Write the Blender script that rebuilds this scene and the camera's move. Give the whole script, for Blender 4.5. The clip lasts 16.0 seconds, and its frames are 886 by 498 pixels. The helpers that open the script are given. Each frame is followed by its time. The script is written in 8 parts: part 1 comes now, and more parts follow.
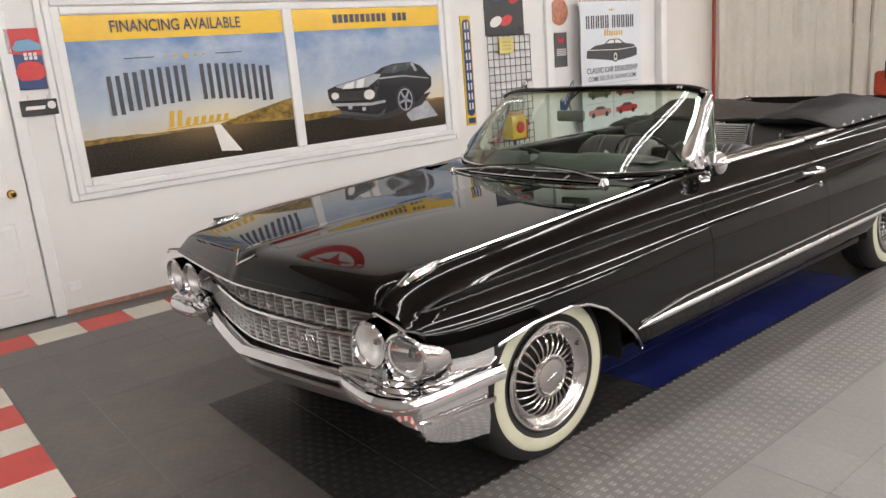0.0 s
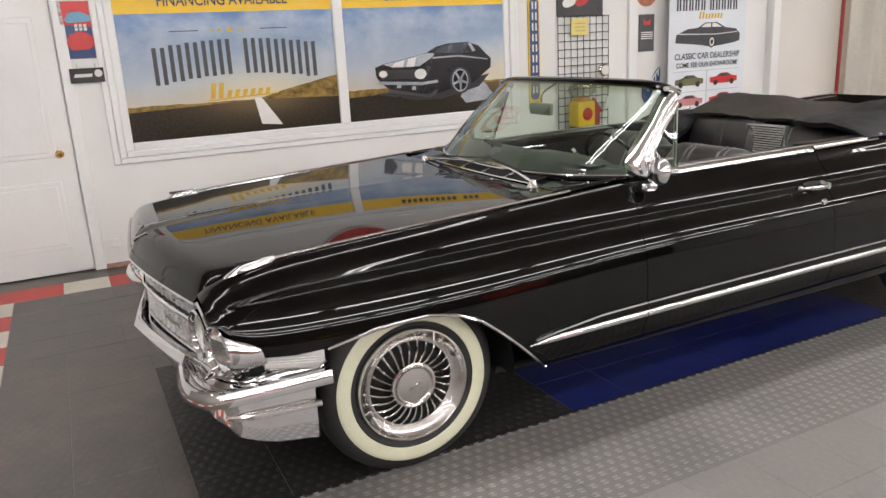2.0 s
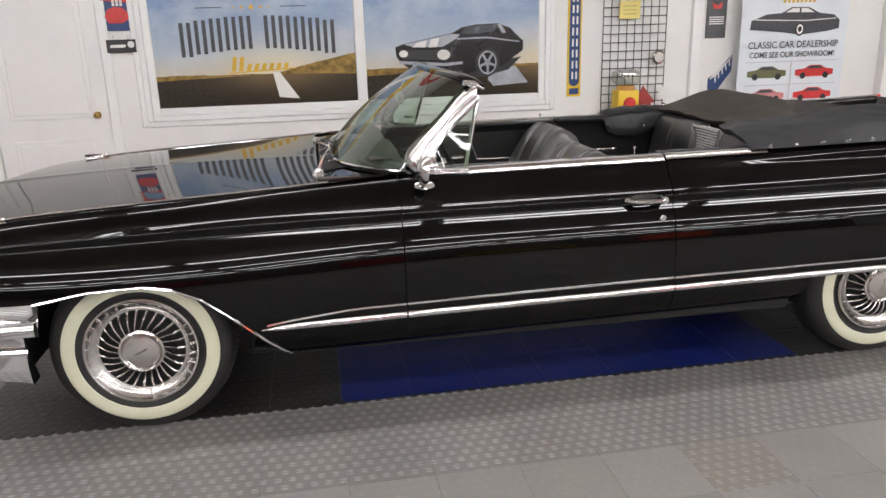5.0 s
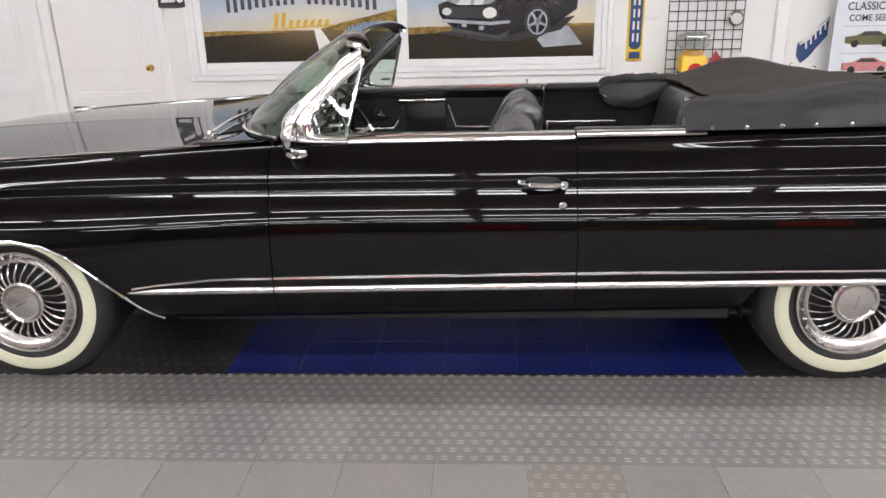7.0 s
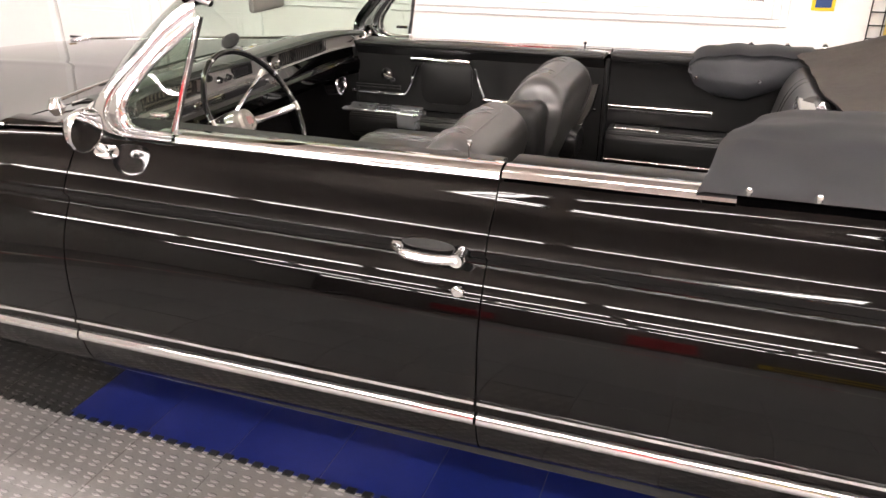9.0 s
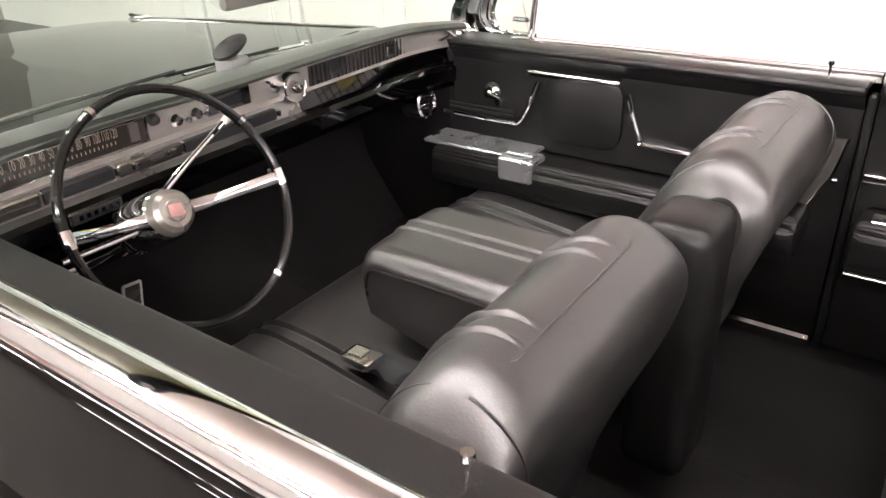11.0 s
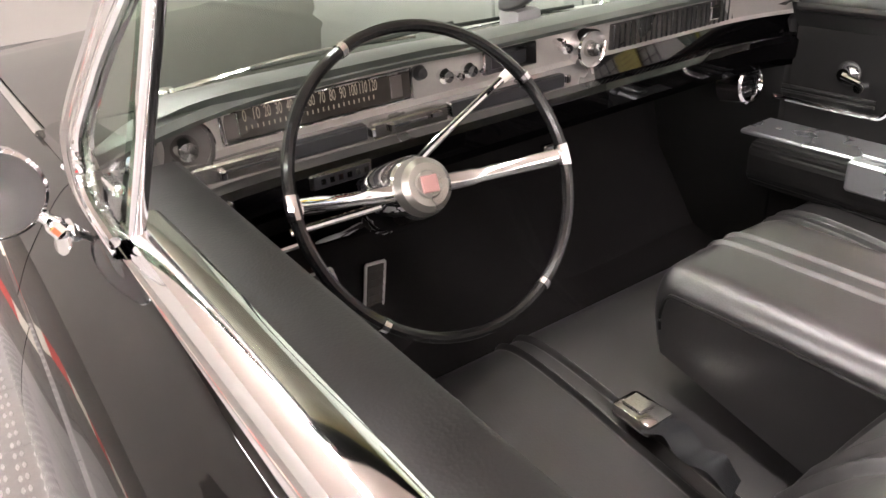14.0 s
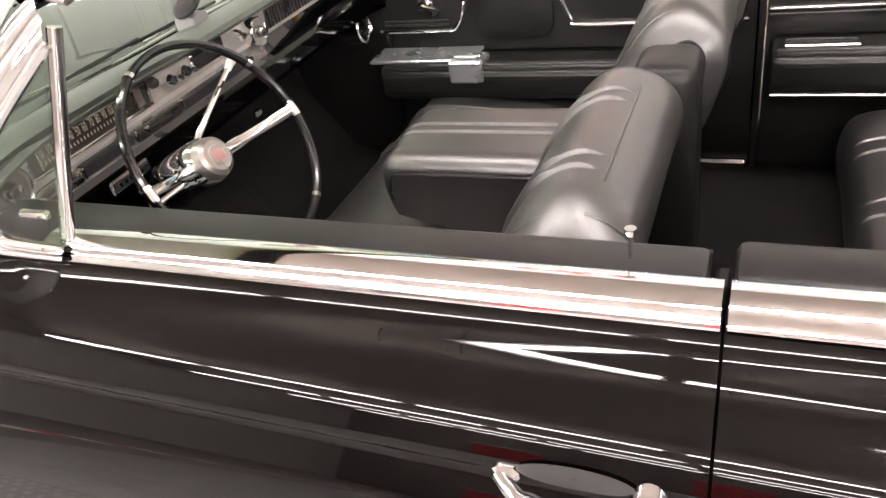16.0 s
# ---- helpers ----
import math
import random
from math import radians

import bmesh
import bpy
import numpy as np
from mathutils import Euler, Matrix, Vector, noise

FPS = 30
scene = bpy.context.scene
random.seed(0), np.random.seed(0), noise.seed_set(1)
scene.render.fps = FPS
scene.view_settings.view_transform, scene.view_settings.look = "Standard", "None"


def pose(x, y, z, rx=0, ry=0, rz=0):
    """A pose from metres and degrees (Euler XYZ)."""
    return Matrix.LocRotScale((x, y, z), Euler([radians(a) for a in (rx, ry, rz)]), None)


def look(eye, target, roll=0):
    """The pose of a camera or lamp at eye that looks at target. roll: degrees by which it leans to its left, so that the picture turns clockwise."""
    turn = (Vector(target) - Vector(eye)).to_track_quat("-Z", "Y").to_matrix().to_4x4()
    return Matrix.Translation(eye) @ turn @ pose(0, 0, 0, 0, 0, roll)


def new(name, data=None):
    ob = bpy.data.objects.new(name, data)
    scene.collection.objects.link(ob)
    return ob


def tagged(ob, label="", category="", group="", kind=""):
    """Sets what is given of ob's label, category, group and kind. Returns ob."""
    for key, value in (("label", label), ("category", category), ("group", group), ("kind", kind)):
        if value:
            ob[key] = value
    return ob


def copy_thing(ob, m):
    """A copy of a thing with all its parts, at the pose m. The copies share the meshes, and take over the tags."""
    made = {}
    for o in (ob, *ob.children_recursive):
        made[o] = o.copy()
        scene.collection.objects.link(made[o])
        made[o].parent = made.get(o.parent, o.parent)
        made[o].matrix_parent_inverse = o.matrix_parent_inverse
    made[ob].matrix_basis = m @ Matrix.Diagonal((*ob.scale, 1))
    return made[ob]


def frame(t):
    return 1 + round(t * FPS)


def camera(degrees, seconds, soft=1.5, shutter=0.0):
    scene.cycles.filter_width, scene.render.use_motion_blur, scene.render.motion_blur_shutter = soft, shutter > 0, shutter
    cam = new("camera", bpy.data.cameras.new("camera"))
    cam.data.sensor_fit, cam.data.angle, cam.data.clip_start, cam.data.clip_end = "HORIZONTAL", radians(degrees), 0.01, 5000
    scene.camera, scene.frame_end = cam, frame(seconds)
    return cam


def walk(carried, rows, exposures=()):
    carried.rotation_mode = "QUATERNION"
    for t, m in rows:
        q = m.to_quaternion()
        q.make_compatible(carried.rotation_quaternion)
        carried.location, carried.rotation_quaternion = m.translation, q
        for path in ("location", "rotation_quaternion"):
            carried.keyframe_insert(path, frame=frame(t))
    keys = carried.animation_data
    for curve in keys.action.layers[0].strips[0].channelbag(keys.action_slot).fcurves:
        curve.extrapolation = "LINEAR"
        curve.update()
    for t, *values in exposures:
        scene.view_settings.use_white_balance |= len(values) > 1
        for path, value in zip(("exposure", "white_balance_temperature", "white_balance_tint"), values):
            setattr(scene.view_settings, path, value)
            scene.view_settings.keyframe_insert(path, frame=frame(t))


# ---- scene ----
cam = camera(61.1, 16.0)
PATH = [
    (0, (-1.982, -2.77, 1.576), (-0.774, -1.253, 1.088), -4.7),
    (0.5, (-1.784, -2.906, 1.582), (-0.658, -1.333, 1.071), -4.9),
    (1, (-1.524, -2.941, 1.563), (-0.416, -1.354, 1.058), -3.7),
    (1.5, (-1.3, -3.048, 1.564), (-0.297, -1.395, 1.053), -3.5),
    (2, (-1.002, -3.244, 1.562), (-0.155, -1.51, 1.038), -3.0),
    (2.5, (-0.731, -3.361, 1.535), (0.032, -1.593, 0.995), -2.1),
    (3, (-0.441, -3.514, 1.547), (0.249, -1.716, 1.005), -1.7),
    (3.5, (-0.126, -3.694, 1.551), (0.416, -1.851, 0.995), -1.5),
    (4, (0.16, -3.731, 1.524), (0.638, -1.871, 0.967), -1.0),
    (4.2, (0.273, -3.745, 1.538), (0.728, -1.879, 0.98), -1.2),
    (6.3, (1.515, -3.844, 1.551), (1.515, -1.933, 0.961), -1.6),
    (6.5, (1.629, -3.81, 1.546), (1.584, -1.905, 0.94), -1.7),
    (7, (1.876, -3.608, 1.515), (1.765, -1.721, 0.862), -1.4),
    (7.5, (2.145, -3.365, 1.51), (1.946, -1.501, 0.814), -0.9),
    (8, (2.413, -3.062, 1.502), (2.116, -1.237, 0.74), -0.5),
    (8.5, (2.513, -2.674, 1.522), (2.12, -0.892, 0.703), -0.4),
    (9, (2.643, -2.283, 1.523), (2.006, -0.583, 0.684), -0.3),
    (9.2, (2.674, -2.128, 1.545), (1.963, -0.463, 0.696), 0.3),
    (11.3, (2.29, -0.992, 1.424), (1.176, 0.377, 0.483), -3.0),
    (11.5, (2.235, -0.95, 1.403), (1.068, 0.372, 0.458), -3.3),
    (12, (2.179, -0.879, 1.342), (0.901, 0.31, 0.366), -3.7),
    (12.5, (2.162, -0.869, 1.331), (0.774, 0.198, 0.363), -2.8),
    (13, (2.121, -0.872, 1.322), (0.632, 0.1, 0.407), -2.0),
    (13.5, (2.109, -0.88, 1.309), (0.578, 0.051, 0.42), -2.4),
    (14, (2.105, -0.89, 1.308), (0.606, 0.066, 0.391), -4.4),
    (14.5, (2.118, -0.989, 1.334), (0.835, 0.171, 0.329), -7.3),
    (15, (2.121, -1.197, 1.383), (1.157, 0.195, 0.319), -8.5),
    (15.5, (2.189, -1.317, 1.47), (1.344, 0.125, 0.371), -10.5),
    (16, (2.242, -1.381, 1.482), (1.476, 0.102, 0.38), -11.1),
]
walk(cam, [(t, look(eye, target, roll)) for t, eye, target, roll in PATH],
     [(0.0, -0.91, 6500, 10), (2.0, -0.95, 6420, 9.5), (4.0, -0.96, 6400, 9.5), (6.5, -0.84, 6120, 10), (8.0, -0.40, 6500, 11), (9.0, 0.08, 6800, 15), (11.5, 0.66, 6560, 17), (12.5, 0.70, 6550, 17), (16.0, 0.66, 6750, 16)])

# ---- light ----
world = bpy.data.worlds.new("world")
scene.world = world
world.use_nodes = True
world.node_tree.nodes["Background"].inputs[0].default_value = (1.0, 0.98, 0.95, 1)
world.node_tree.nodes["Background"].inputs[1].default_value = 0.02


# ---- materials ----
class Nodes:
    """Short access to a material's nodes."""

    def __init__(self, name):
        self.mat = bpy.data.materials.new(name)
        self.mat.use_nodes = True
        self.tree = self.mat.node_tree
        self.bsdf = self.tree.nodes["Principled BSDF"]

    def add(self, kind, **values):
        node = self.tree.nodes.new(kind)
        for key, value in values.items():
            node.inputs[key.replace("_", " ")].default_value = value
        return node

    def link(self, a, b):
        self.tree.links.new(a, b)

    def coords(self, which="Object"):
        return self.tree.nodes.new("ShaderNodeTexCoord").outputs[which]

    def math(self, op, a, b=None, c=None):
        node = self.tree.nodes.new("ShaderNodeMath")
        node.operation = op
        for n, v in enumerate((a, b, c)):
            if v is None:
                continue
            if isinstance(v, (int, float)):
                node.inputs[n].default_value = v
            else:
                self.link(v, node.inputs[n])
        return node.outputs[0]

    def noise(self, scale, detail=3.0, rough=0.5, vector=None):
        node = self.add("ShaderNodeTexNoise", Scale=scale, Detail=detail, Roughness=rough)
        self.link(vector or self.coords(), node.inputs["Vector"])
        return node.outputs["Fac"]

    def ramp(self, fac, stops):
        node = self.tree.nodes.new("ShaderNodeValToRGB")
        els = node.color_ramp.elements
        while len(els) < len(stops):
            els.new(0.5)
        for el, (p, c) in zip(els, stops):
            el.position, el.color = p, (*c, 1)
        self.link(fac, node.inputs[0])
        return node.outputs[0]

    def mix(self, fac, a, b):
        node = self.tree.nodes.new("ShaderNodeMix")
        node.data_type = "RGBA"
        for sock, v in ((node.inputs[0], fac), (node.inputs[6], a), (node.inputs[7], b)):
            if isinstance(v, (int, float)):
                sock.default_value = v
            elif isinstance(v, tuple):
                sock.default_value = (*v, 1)
            else:
                self.link(v, sock)
        return node.outputs[2]

    def bump(self, height, strength, distance):
        node = self.add("ShaderNodeBump", Strength=strength, Distance=distance)
        self.link(height, node.inputs["Height"])
        self.link(node.outputs[0], self.bsdf.inputs["Normal"])
        return node

    def set(self, **values):
        for key, value in values.items():
            sock = self.bsdf.inputs[key.replace("_", " ")]
            if isinstance(value, tuple):
                value = (*value, 1)
            if isinstance(value, (int, float)) or isinstance(value, tuple):
                sock.default_value = value
            else:
                self.link(value, sock)
        return self


def surface(name, colour, rough=0.5, metal=0.0, vary=0.15, scale=6.0, grain=0.0, grain_scale=200.0, coat=0.0, rough_vary=0.08):
    """A plain surface with soft stains, a finer grain and uneven gloss."""
    n = Nodes(name)
    big, fine = n.noise(scale, 4), n.noise(scale * 9, 3)
    lo = tuple(c * (1 - vary) for c in colour)
    hi = tuple(min(1, c * (1 + vary)) for c in colour)
    col = n.ramp(n.math("MULTIPLY_ADD", fine, 0.35, n.math("MULTIPLY", big, 0.65)), ((0.3, lo), (0.7, hi)))
    r = n.math("MULTIPLY_ADD", big, 2 * rough_vary, rough - rough_vary)
    n.set(Base_Color=col, Roughness=r, Metallic=metal, Coat_Weight=coat, Coat_Roughness=0.03)
    if grain:
        n.bump(n.noise(grain_scale, 3), 1.0, grain)
    return n.mat


def paint_black():
    n = Nodes("black car paint")
    dust = n.noise(40, 6, 0.65)
    n.set(Base_Color=(0.0009, 0.0008, 0.0009), Roughness=n.math("MULTIPLY_ADD", dust, 0.03, 0.012), Specular_IOR_Level=0.29)
    wave = n.noise(5.0, 1)
    n.bump(wave, 0.05, 0.0012)
    return n.mat


def chrome(name="chrome", rough=0.06, tone=(0.82, 0.82, 0.83), wave=0.0006):
    n = Nodes(name)
    f = n.noise(25, 4)
    n.set(Base_Color=tone, Metallic=1.0, Roughness=n.math("MULTIPLY_ADD", f, rough, rough * 0.5))
    n.bump(n.noise(9.0, 2), 0.4, wave)
    return n.mat


def leather(name, colour, rough=0.42, shine=0.6, coat=0.0):
    n = Nodes(name)
    vor = n.add("ShaderNodeTexVoronoi", Scale=320.0)
    n.link(n.coords(), vor.inputs["Vector"])
    big = n.noise(7, 3)
    col = n.ramp(big, ((0.3, tuple(c * 0.8 for c in colour)), (0.75, tuple(c * 1.25 for c in colour))))
    n.set(Base_Color=col, Roughness=n.math("MULTIPLY_ADD", big, 0.16, rough - 0.08), Specular_IOR_Level=shine, Coat_Weight=coat, Coat_Roughness=0.40, Coat_IOR=1.6)
    h = n.math("MULTIPLY_ADD", n.noise(11, 2), 5.0, vor.outputs["Distance"])
    n.bump(h, 0.35, 0.00032)
    return n.mat


def carpet(name, colour):
    n = Nodes(name)
    f = n.noise(420, 3, 0.7)
    col = n.ramp(n.math("MULTIPLY_ADD", f, 0.6, n.math("MULTIPLY", n.noise(5, 4), 0.4)), ((0.3, tuple(c * 0.6 for c in colour)), (0.75, tuple(c * 1.5 for c in colour))))
    n.set(Base_Color=col, Roughness=0.95, Specular_IOR_Level=0.1)
    n.bump(f, 0.9, 0.003)
    return n.mat


def clear_glass(name, colour, rough=0.0):
    """A thin pane: tinted and see-through, with the gloss of glass."""
    n = Nodes(name)
    out = n.tree.nodes["Material Output"]
    clear = n.add("ShaderNodeBsdfTransparent", Color=(*colour, 1))
    gloss = n.add("ShaderNodeBsdfGlossy", Roughness=0.01 + rough)
    fres = n.tree.nodes.new("ShaderNodeLayerWeight")
    fres.inputs[0].default_value = 0.5
    shine = n.math("MULTIPLY_ADD", n.math("POWER", fres.outputs["Facing"], 4.0), 0.85, 0.07)
    mix = n.tree.nodes.new("ShaderNodeMixShader")
    n.link(shine, mix.inputs[0])
    n.link(clear.outputs[0], mix.inputs[1])
    n.link(gloss.outputs[0], mix.inputs[2])
    n.link(mix.outputs[0], out.inputs["Surface"])
    return n.mat


def shaded_glass():
    """Green windscreen glass with an olive sun band along its upper edge."""
    n = Nodes("windscreen glass")
    out = n.tree.nodes["Material Output"]
    sep = n.tree.nodes.new("ShaderNodeSeparateXYZ")
    n.link(n.coords("Object"), sep.inputs[0])
    tint = n.ramp(n.math("MULTIPLY", n.math("SUBTRACT", sep.outputs[2], 1.305), 18.0), ((0.0, (0.64, 0.75, 0.66)), (0.9, (0.22, 0.23, 0.05))))
    clear = n.tree.nodes.new("ShaderNodeBsdfTransparent")
    n.link(tint, clear.inputs[0])
    gloss = n.add("ShaderNodeBsdfGlossy", Roughness=0.01)
    fres = n.tree.nodes.new("ShaderNodeLayerWeight")
    fres.inputs[0].default_value = 0.5
    shine = n.math("MULTIPLY_ADD", n.math("POWER", fres.outputs["Facing"], 4.0), 0.85, 0.07)
    mix = n.tree.nodes.new("ShaderNodeMixShader")
    n.link(shine, mix.inputs[0])
    n.link(clear.outputs[0], mix.inputs[1])
    n.link(gloss.outputs[0], mix.inputs[2])
    n.link(mix.outputs[0], out.inputs["Surface"])
    return n.mat


def floor_tile(name, colour, tread, rough=0.42, dirt=(0.16, 0.13, 0.10), dirty=0.25):
    """Interlocking plastic floor tile: a raised tread of crossed bars, scuffs, dust and patchy sheen in its tone."""
    n = Nodes(name)
    sep = n.tree.nodes.new("ShaderNodeSeparateXYZ")
    geo = n.tree.nodes.new("ShaderNodeNewGeometry")
    n.link(geo.outputs["Position"], sep.inputs[0])
    x, y = sep.outputs[0], sep.outputs[1]
    v = n.math("DIVIDE", y, 0.048)
    shift = n.math("MULTIPLY", n.math("MODULO", n.math("ADD", n.math("FLOOR", v), 1000.0), 2.0), 0.5)
    u = n.math("ADD", n.math("DIVIDE", x, 0.0518), shift)
    fu, fv = n.math("SUBTRACT", n.math("FRACT", u), 0.5), n.math("SUBTRACT", n.math("FRACT", v), 0.5)
    # each stud is a pair of short parallel bars on a faint lozenge
    pair = n.math("SUBTRACT", n.math("ABSOLUTE", fv), 0.17)
    d = n.math("ADD", n.math("POWER", n.math("DIVIDE", n.math("ABSOLUTE", fu), 0.30), 2.0), n.math("POWER", n.math("DIVIDE", n.math("ABSOLUTE", pair), 0.12), 2.0))
    bar = n.math("MINIMUM", n.math("MULTIPLY", n.math("SUBTRACT", 1.0, n.math("MINIMUM", d, 1.0)), 1.8), 1.0)
    lozenge = n.math("MAXIMUM", n.math("SUBTRACT", 1.0, n.math("ADD", n.math("MULTIPLY", n.math("ABSOLUTE", fu), 2.0), n.math("MULTIPLY", n.math("ABSOLUTE", fv), 2.0))), 0.0)
    bar = n.math("MULTIPLY_ADD", lozenge, 0.35, bar)
    info = n.tree.nodes.new("ShaderNodeObjectInfo")
    stain = n.math("MULTIPLY_ADD", n.noise(0.8, 3, 0.5, geo.outputs["Position"]), 0.5, n.math("MULTIPLY", n.noise(5.0, 6, 0.65, geo.outputs["Position"]), 0.5))
    scuff = n.noise(60, 5, 0.7, geo.outputs["Position"])
    base = n.mix(n.math("MULTIPLY", n.math("MAXIMUM", n.math("SUBTRACT", stain, 0.46), 0.0), dirty * 6), colour, dirt)
    # tone blotches stand for stains and for patchy reflections put into the colour
    shade = n.math("MULTIPLY_ADD", info.outputs["Random"], 0.16, n.math("MULTIPLY_ADD", stain, 1.1, n.math("MULTIPLY_ADD", scuff, 0.35, 0.19)))
    vec = n.tree.nodes.new("ShaderNodeVectorMath")
    vec.operation = "SCALE"
    n.link(base, vec.inputs[0])
    n.link(shade, vec.inputs[3])
    # bars coloured lighter than the tile between them, unevenly
    worn = n.tree.nodes.new("ShaderNodeVectorMath")
    worn.operation = "SCALE"
    n.link(vec.outputs[0], worn.inputs[0])
    n.link(n.math("MULTIPLY_ADD", n.math("MULTIPLY", bar, scuff), 1.15 * tread, 1.0), worn.inputs[3])
    n.set(Base_Color=worn.outputs[0], Roughness=n.math("MULTIPLY_ADD", stain, 0.36, n.math("MULTIPLY_ADD", info.outputs["Random"], 0.06, rough - 0.18)))
    h = n.math("MULTIPLY_ADD", bar, tread, n.math("MULTIPLY", scuff, 0.12))
    n.bump(h, 0.9, 0.0022)
    return n.mat


def wall_paint(name, colour, rough=0.55):
    n = Nodes(name)
    geo = n.tree.nodes.new("ShaderNodeNewGeometry")
    stain, fine = n.noise(1.3, 5, 0.55, geo.outputs["Position"]), n.noise(130, 2, 0.5, geo.outputs["Position"])
    col = n.ramp(stain, ((0.25, tuple(c * 0.93 for c in colour)), (0.7, colour)))
    n.set(Base_Color=col, Roughness=n.math("MULTIPLY_ADD", stain, 0.2, rough - 0.1))
    n.bump(fine, 0.35, 0.0012)
    return n.mat


def glow(name, colour, strength):
    n = Nodes(name)
    n.set(Base_Color=colour, Emission_Color=colour, Emission_Strength=strength)
    return n.mat


def sky_print(name, sun_at, yellow=0.845):
    """The printed view on the wall panels: a yellow head band, a hazy sky, golden hills and a dark road. x and z run 0 to 1 over the panel."""
    n = Nodes(name)
    sep = n.tree.nodes.new("ShaderNodeSeparateXYZ")
    n.link(n.coords("Generated"), sep.inputs[0])
    x, z = sep.outputs[0], sep.outputs[2]
    cloud = n.noise(3.5, 6, 0.6, n.coords("Generated"))
    sky = n.ramp(z, ((0.25, (0.55, 0.50, 0.42)), (0.40, (0.44, 0.50, 0.57)), (0.85, (0.13, 0.24, 0.45))))
    sky = n.mix(n.math("MULTIPLY", n.math("MAXIMUM", n.math("SUBTRACT", cloud, 0.45), 0.0), 2.2), sky, (0.62, 0.66, 0.68))
    dx = n.math("SUBTRACT", x, sun_at)
    dz = n.math("SUBTRACT", z, 0.30)
    glare = n.math("POWER", 2.718, n.math("MULTIPLY", n.math("ADD", n.math("MULTIPLY", dx, dx), n.math("MULTIPLY", n.math("MULTIPLY", dz, dz), 3.0)), -14.0))
    sky = n.mix(n.math("MULTIPLY", glare, 0.62), sky, (0.80, 0.70, 0.48))
    wave = n.noise(2.4, 4, 0.6, n.coords("Generated"))
    ridge = n.math("MULTIPLY_ADD", wave, 0.07, n.math("MULTIPLY_ADD", n.math("MAXIMUM", dx, 0.0), 0.34, 0.205))
    hill = n.math("LESS_THAN", z, ridge)
    grass = n.ramp(n.noise(16, 5, 0.7, n.coords("Generated")), ((0.35, (0.10, 0.065, 0.02)), (0.7, (0.42, 0.27, 0.07))))
    col = n.mix(hill, sky, grass)
    road = n.math("LESS_THAN", z, n.math("MULTIPLY_ADD", n.math("ABSOLUTE", dx), -0.05, 0.235))
    tar = n.ramp(n.noise(90, 4, 0.8, n.coords("Generated")), ((0.3, (0.008, 0.007, 0.006)), (0.75, (0.06, 0.048, 0.035))))
    tar = n.mix(n.math("MULTIPLY", glare, 0.5), tar, (0.38, 0.26, 0.12))
    col = n.mix(road, col, tar)
    col = n.mix(n.math("GREATER_THAN", z, yellow), col, (0.80, 0.49, 0.012))
    n.set(Base_Color=col, Roughness=0.22, Specular_IOR_Level=0.4)
    return n.mat


PAINT = paint_black()
CHROME = chrome()
BRUSHED = chrome("brushed silver trim", 0.16, (0.62, 0.60, 0.58))
DULL_METAL = chrome("dull steel", 0.22, (0.40, 0.40, 0.41))
GOLD = chrome("polished brass", 0.10, (0.75, 0.52, 0.20))
RUBBER = surface("tyre rubber", (0.018, 0.0175, 0.017), 0.62, vary=0.3, scale=12, grain=0.0012, grain_scale=90)
BLACK_RUBBER = surface("black rubber seal", (0.012, 0.012, 0.012), 0.5)
WHITEWALL = surface("cream whitewall", (0.66, 0.66, 0.50), 0.5, vary=0.06, scale=15)
DARK = surface("black underside", (0.006, 0.006, 0.006), 0.7)
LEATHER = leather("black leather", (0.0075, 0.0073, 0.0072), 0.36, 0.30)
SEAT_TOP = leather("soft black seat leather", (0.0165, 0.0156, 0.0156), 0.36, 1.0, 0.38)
VINYL = leather("dark blue grey boot vinyl", (0.042, 0.0435, 0.048), 0.47)
CLOTH = surface("brown black canvas", (0.098, 0.086, 0.075), 0.75, vary=0.25, grain=0.001, grain_scale=700)
DASH_PAD = leather("greenish black dash pad", (0.050, 0.057, 0.050), 0.42)
CARPET = carpet("black carpet", (0.012, 0.011, 0.0112))
MAT_RUBBER = surface("worn black floor mat", (0.030, 0.027, 0.024), 0.75, vary=0.3, scale=9, grain=0.0015, grain_scale=240)
BELT = surface("grey seat belt webbing", (0.042, 0.045, 0.049), 0.5, vary=0.12, grain=0.0006, grain_scale=900)
GREEN_GLASS = clear_glass("green tinted glass", (0.64, 0.75, 0.66))
CLEAR = clear_glass("clear glass", (0.93, 0.96, 0.94))
LENS = clear_glass("lamp glass", (0.95, 0.96, 0.96), 0.02)
WHEEL_METAL = chrome("polished wheel metal", 0.20, (0.70, 0.685, 0.67))
ALUMINIUM = surface("pale satin aluminium", (0.66, 0.66, 0.65), 0.36, 0.75, vary=0.08, scale=14)
TRAY_METAL = surface("bluish silver tray", (0.40, 0.41, 0.42), 0.28, 0.8, vary=0.08, scale=12)
SATIN = surface("satin silver dash plate", (0.44, 0.42, 0.395), 0.34, 0.6, vary=0.06, scale=12)
SCREEN_GLASS = shaded_glass()
WHITE_WALL = wall_paint("white wall paint", (0.80, 0.79, 0.77))
WHITE_DOOR = surface("white door paint", (0.80, 0.79, 0.78), 0.42, vary=0.03, scale=3)
WHITE_TRIM = surface("white gloss trim", (0.82, 0.82, 0.81), 0.35, vary=0.03, scale=5)
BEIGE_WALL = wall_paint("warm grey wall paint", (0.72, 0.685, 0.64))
CEILING_PAINT = wall_paint("brown grey ceiling paint", (0.42, 0.365, 0.325), 0.8)
DARK_WALL = wall_paint("dark brown wall paint", (0.13, 0.108, 0.095), 0.7)
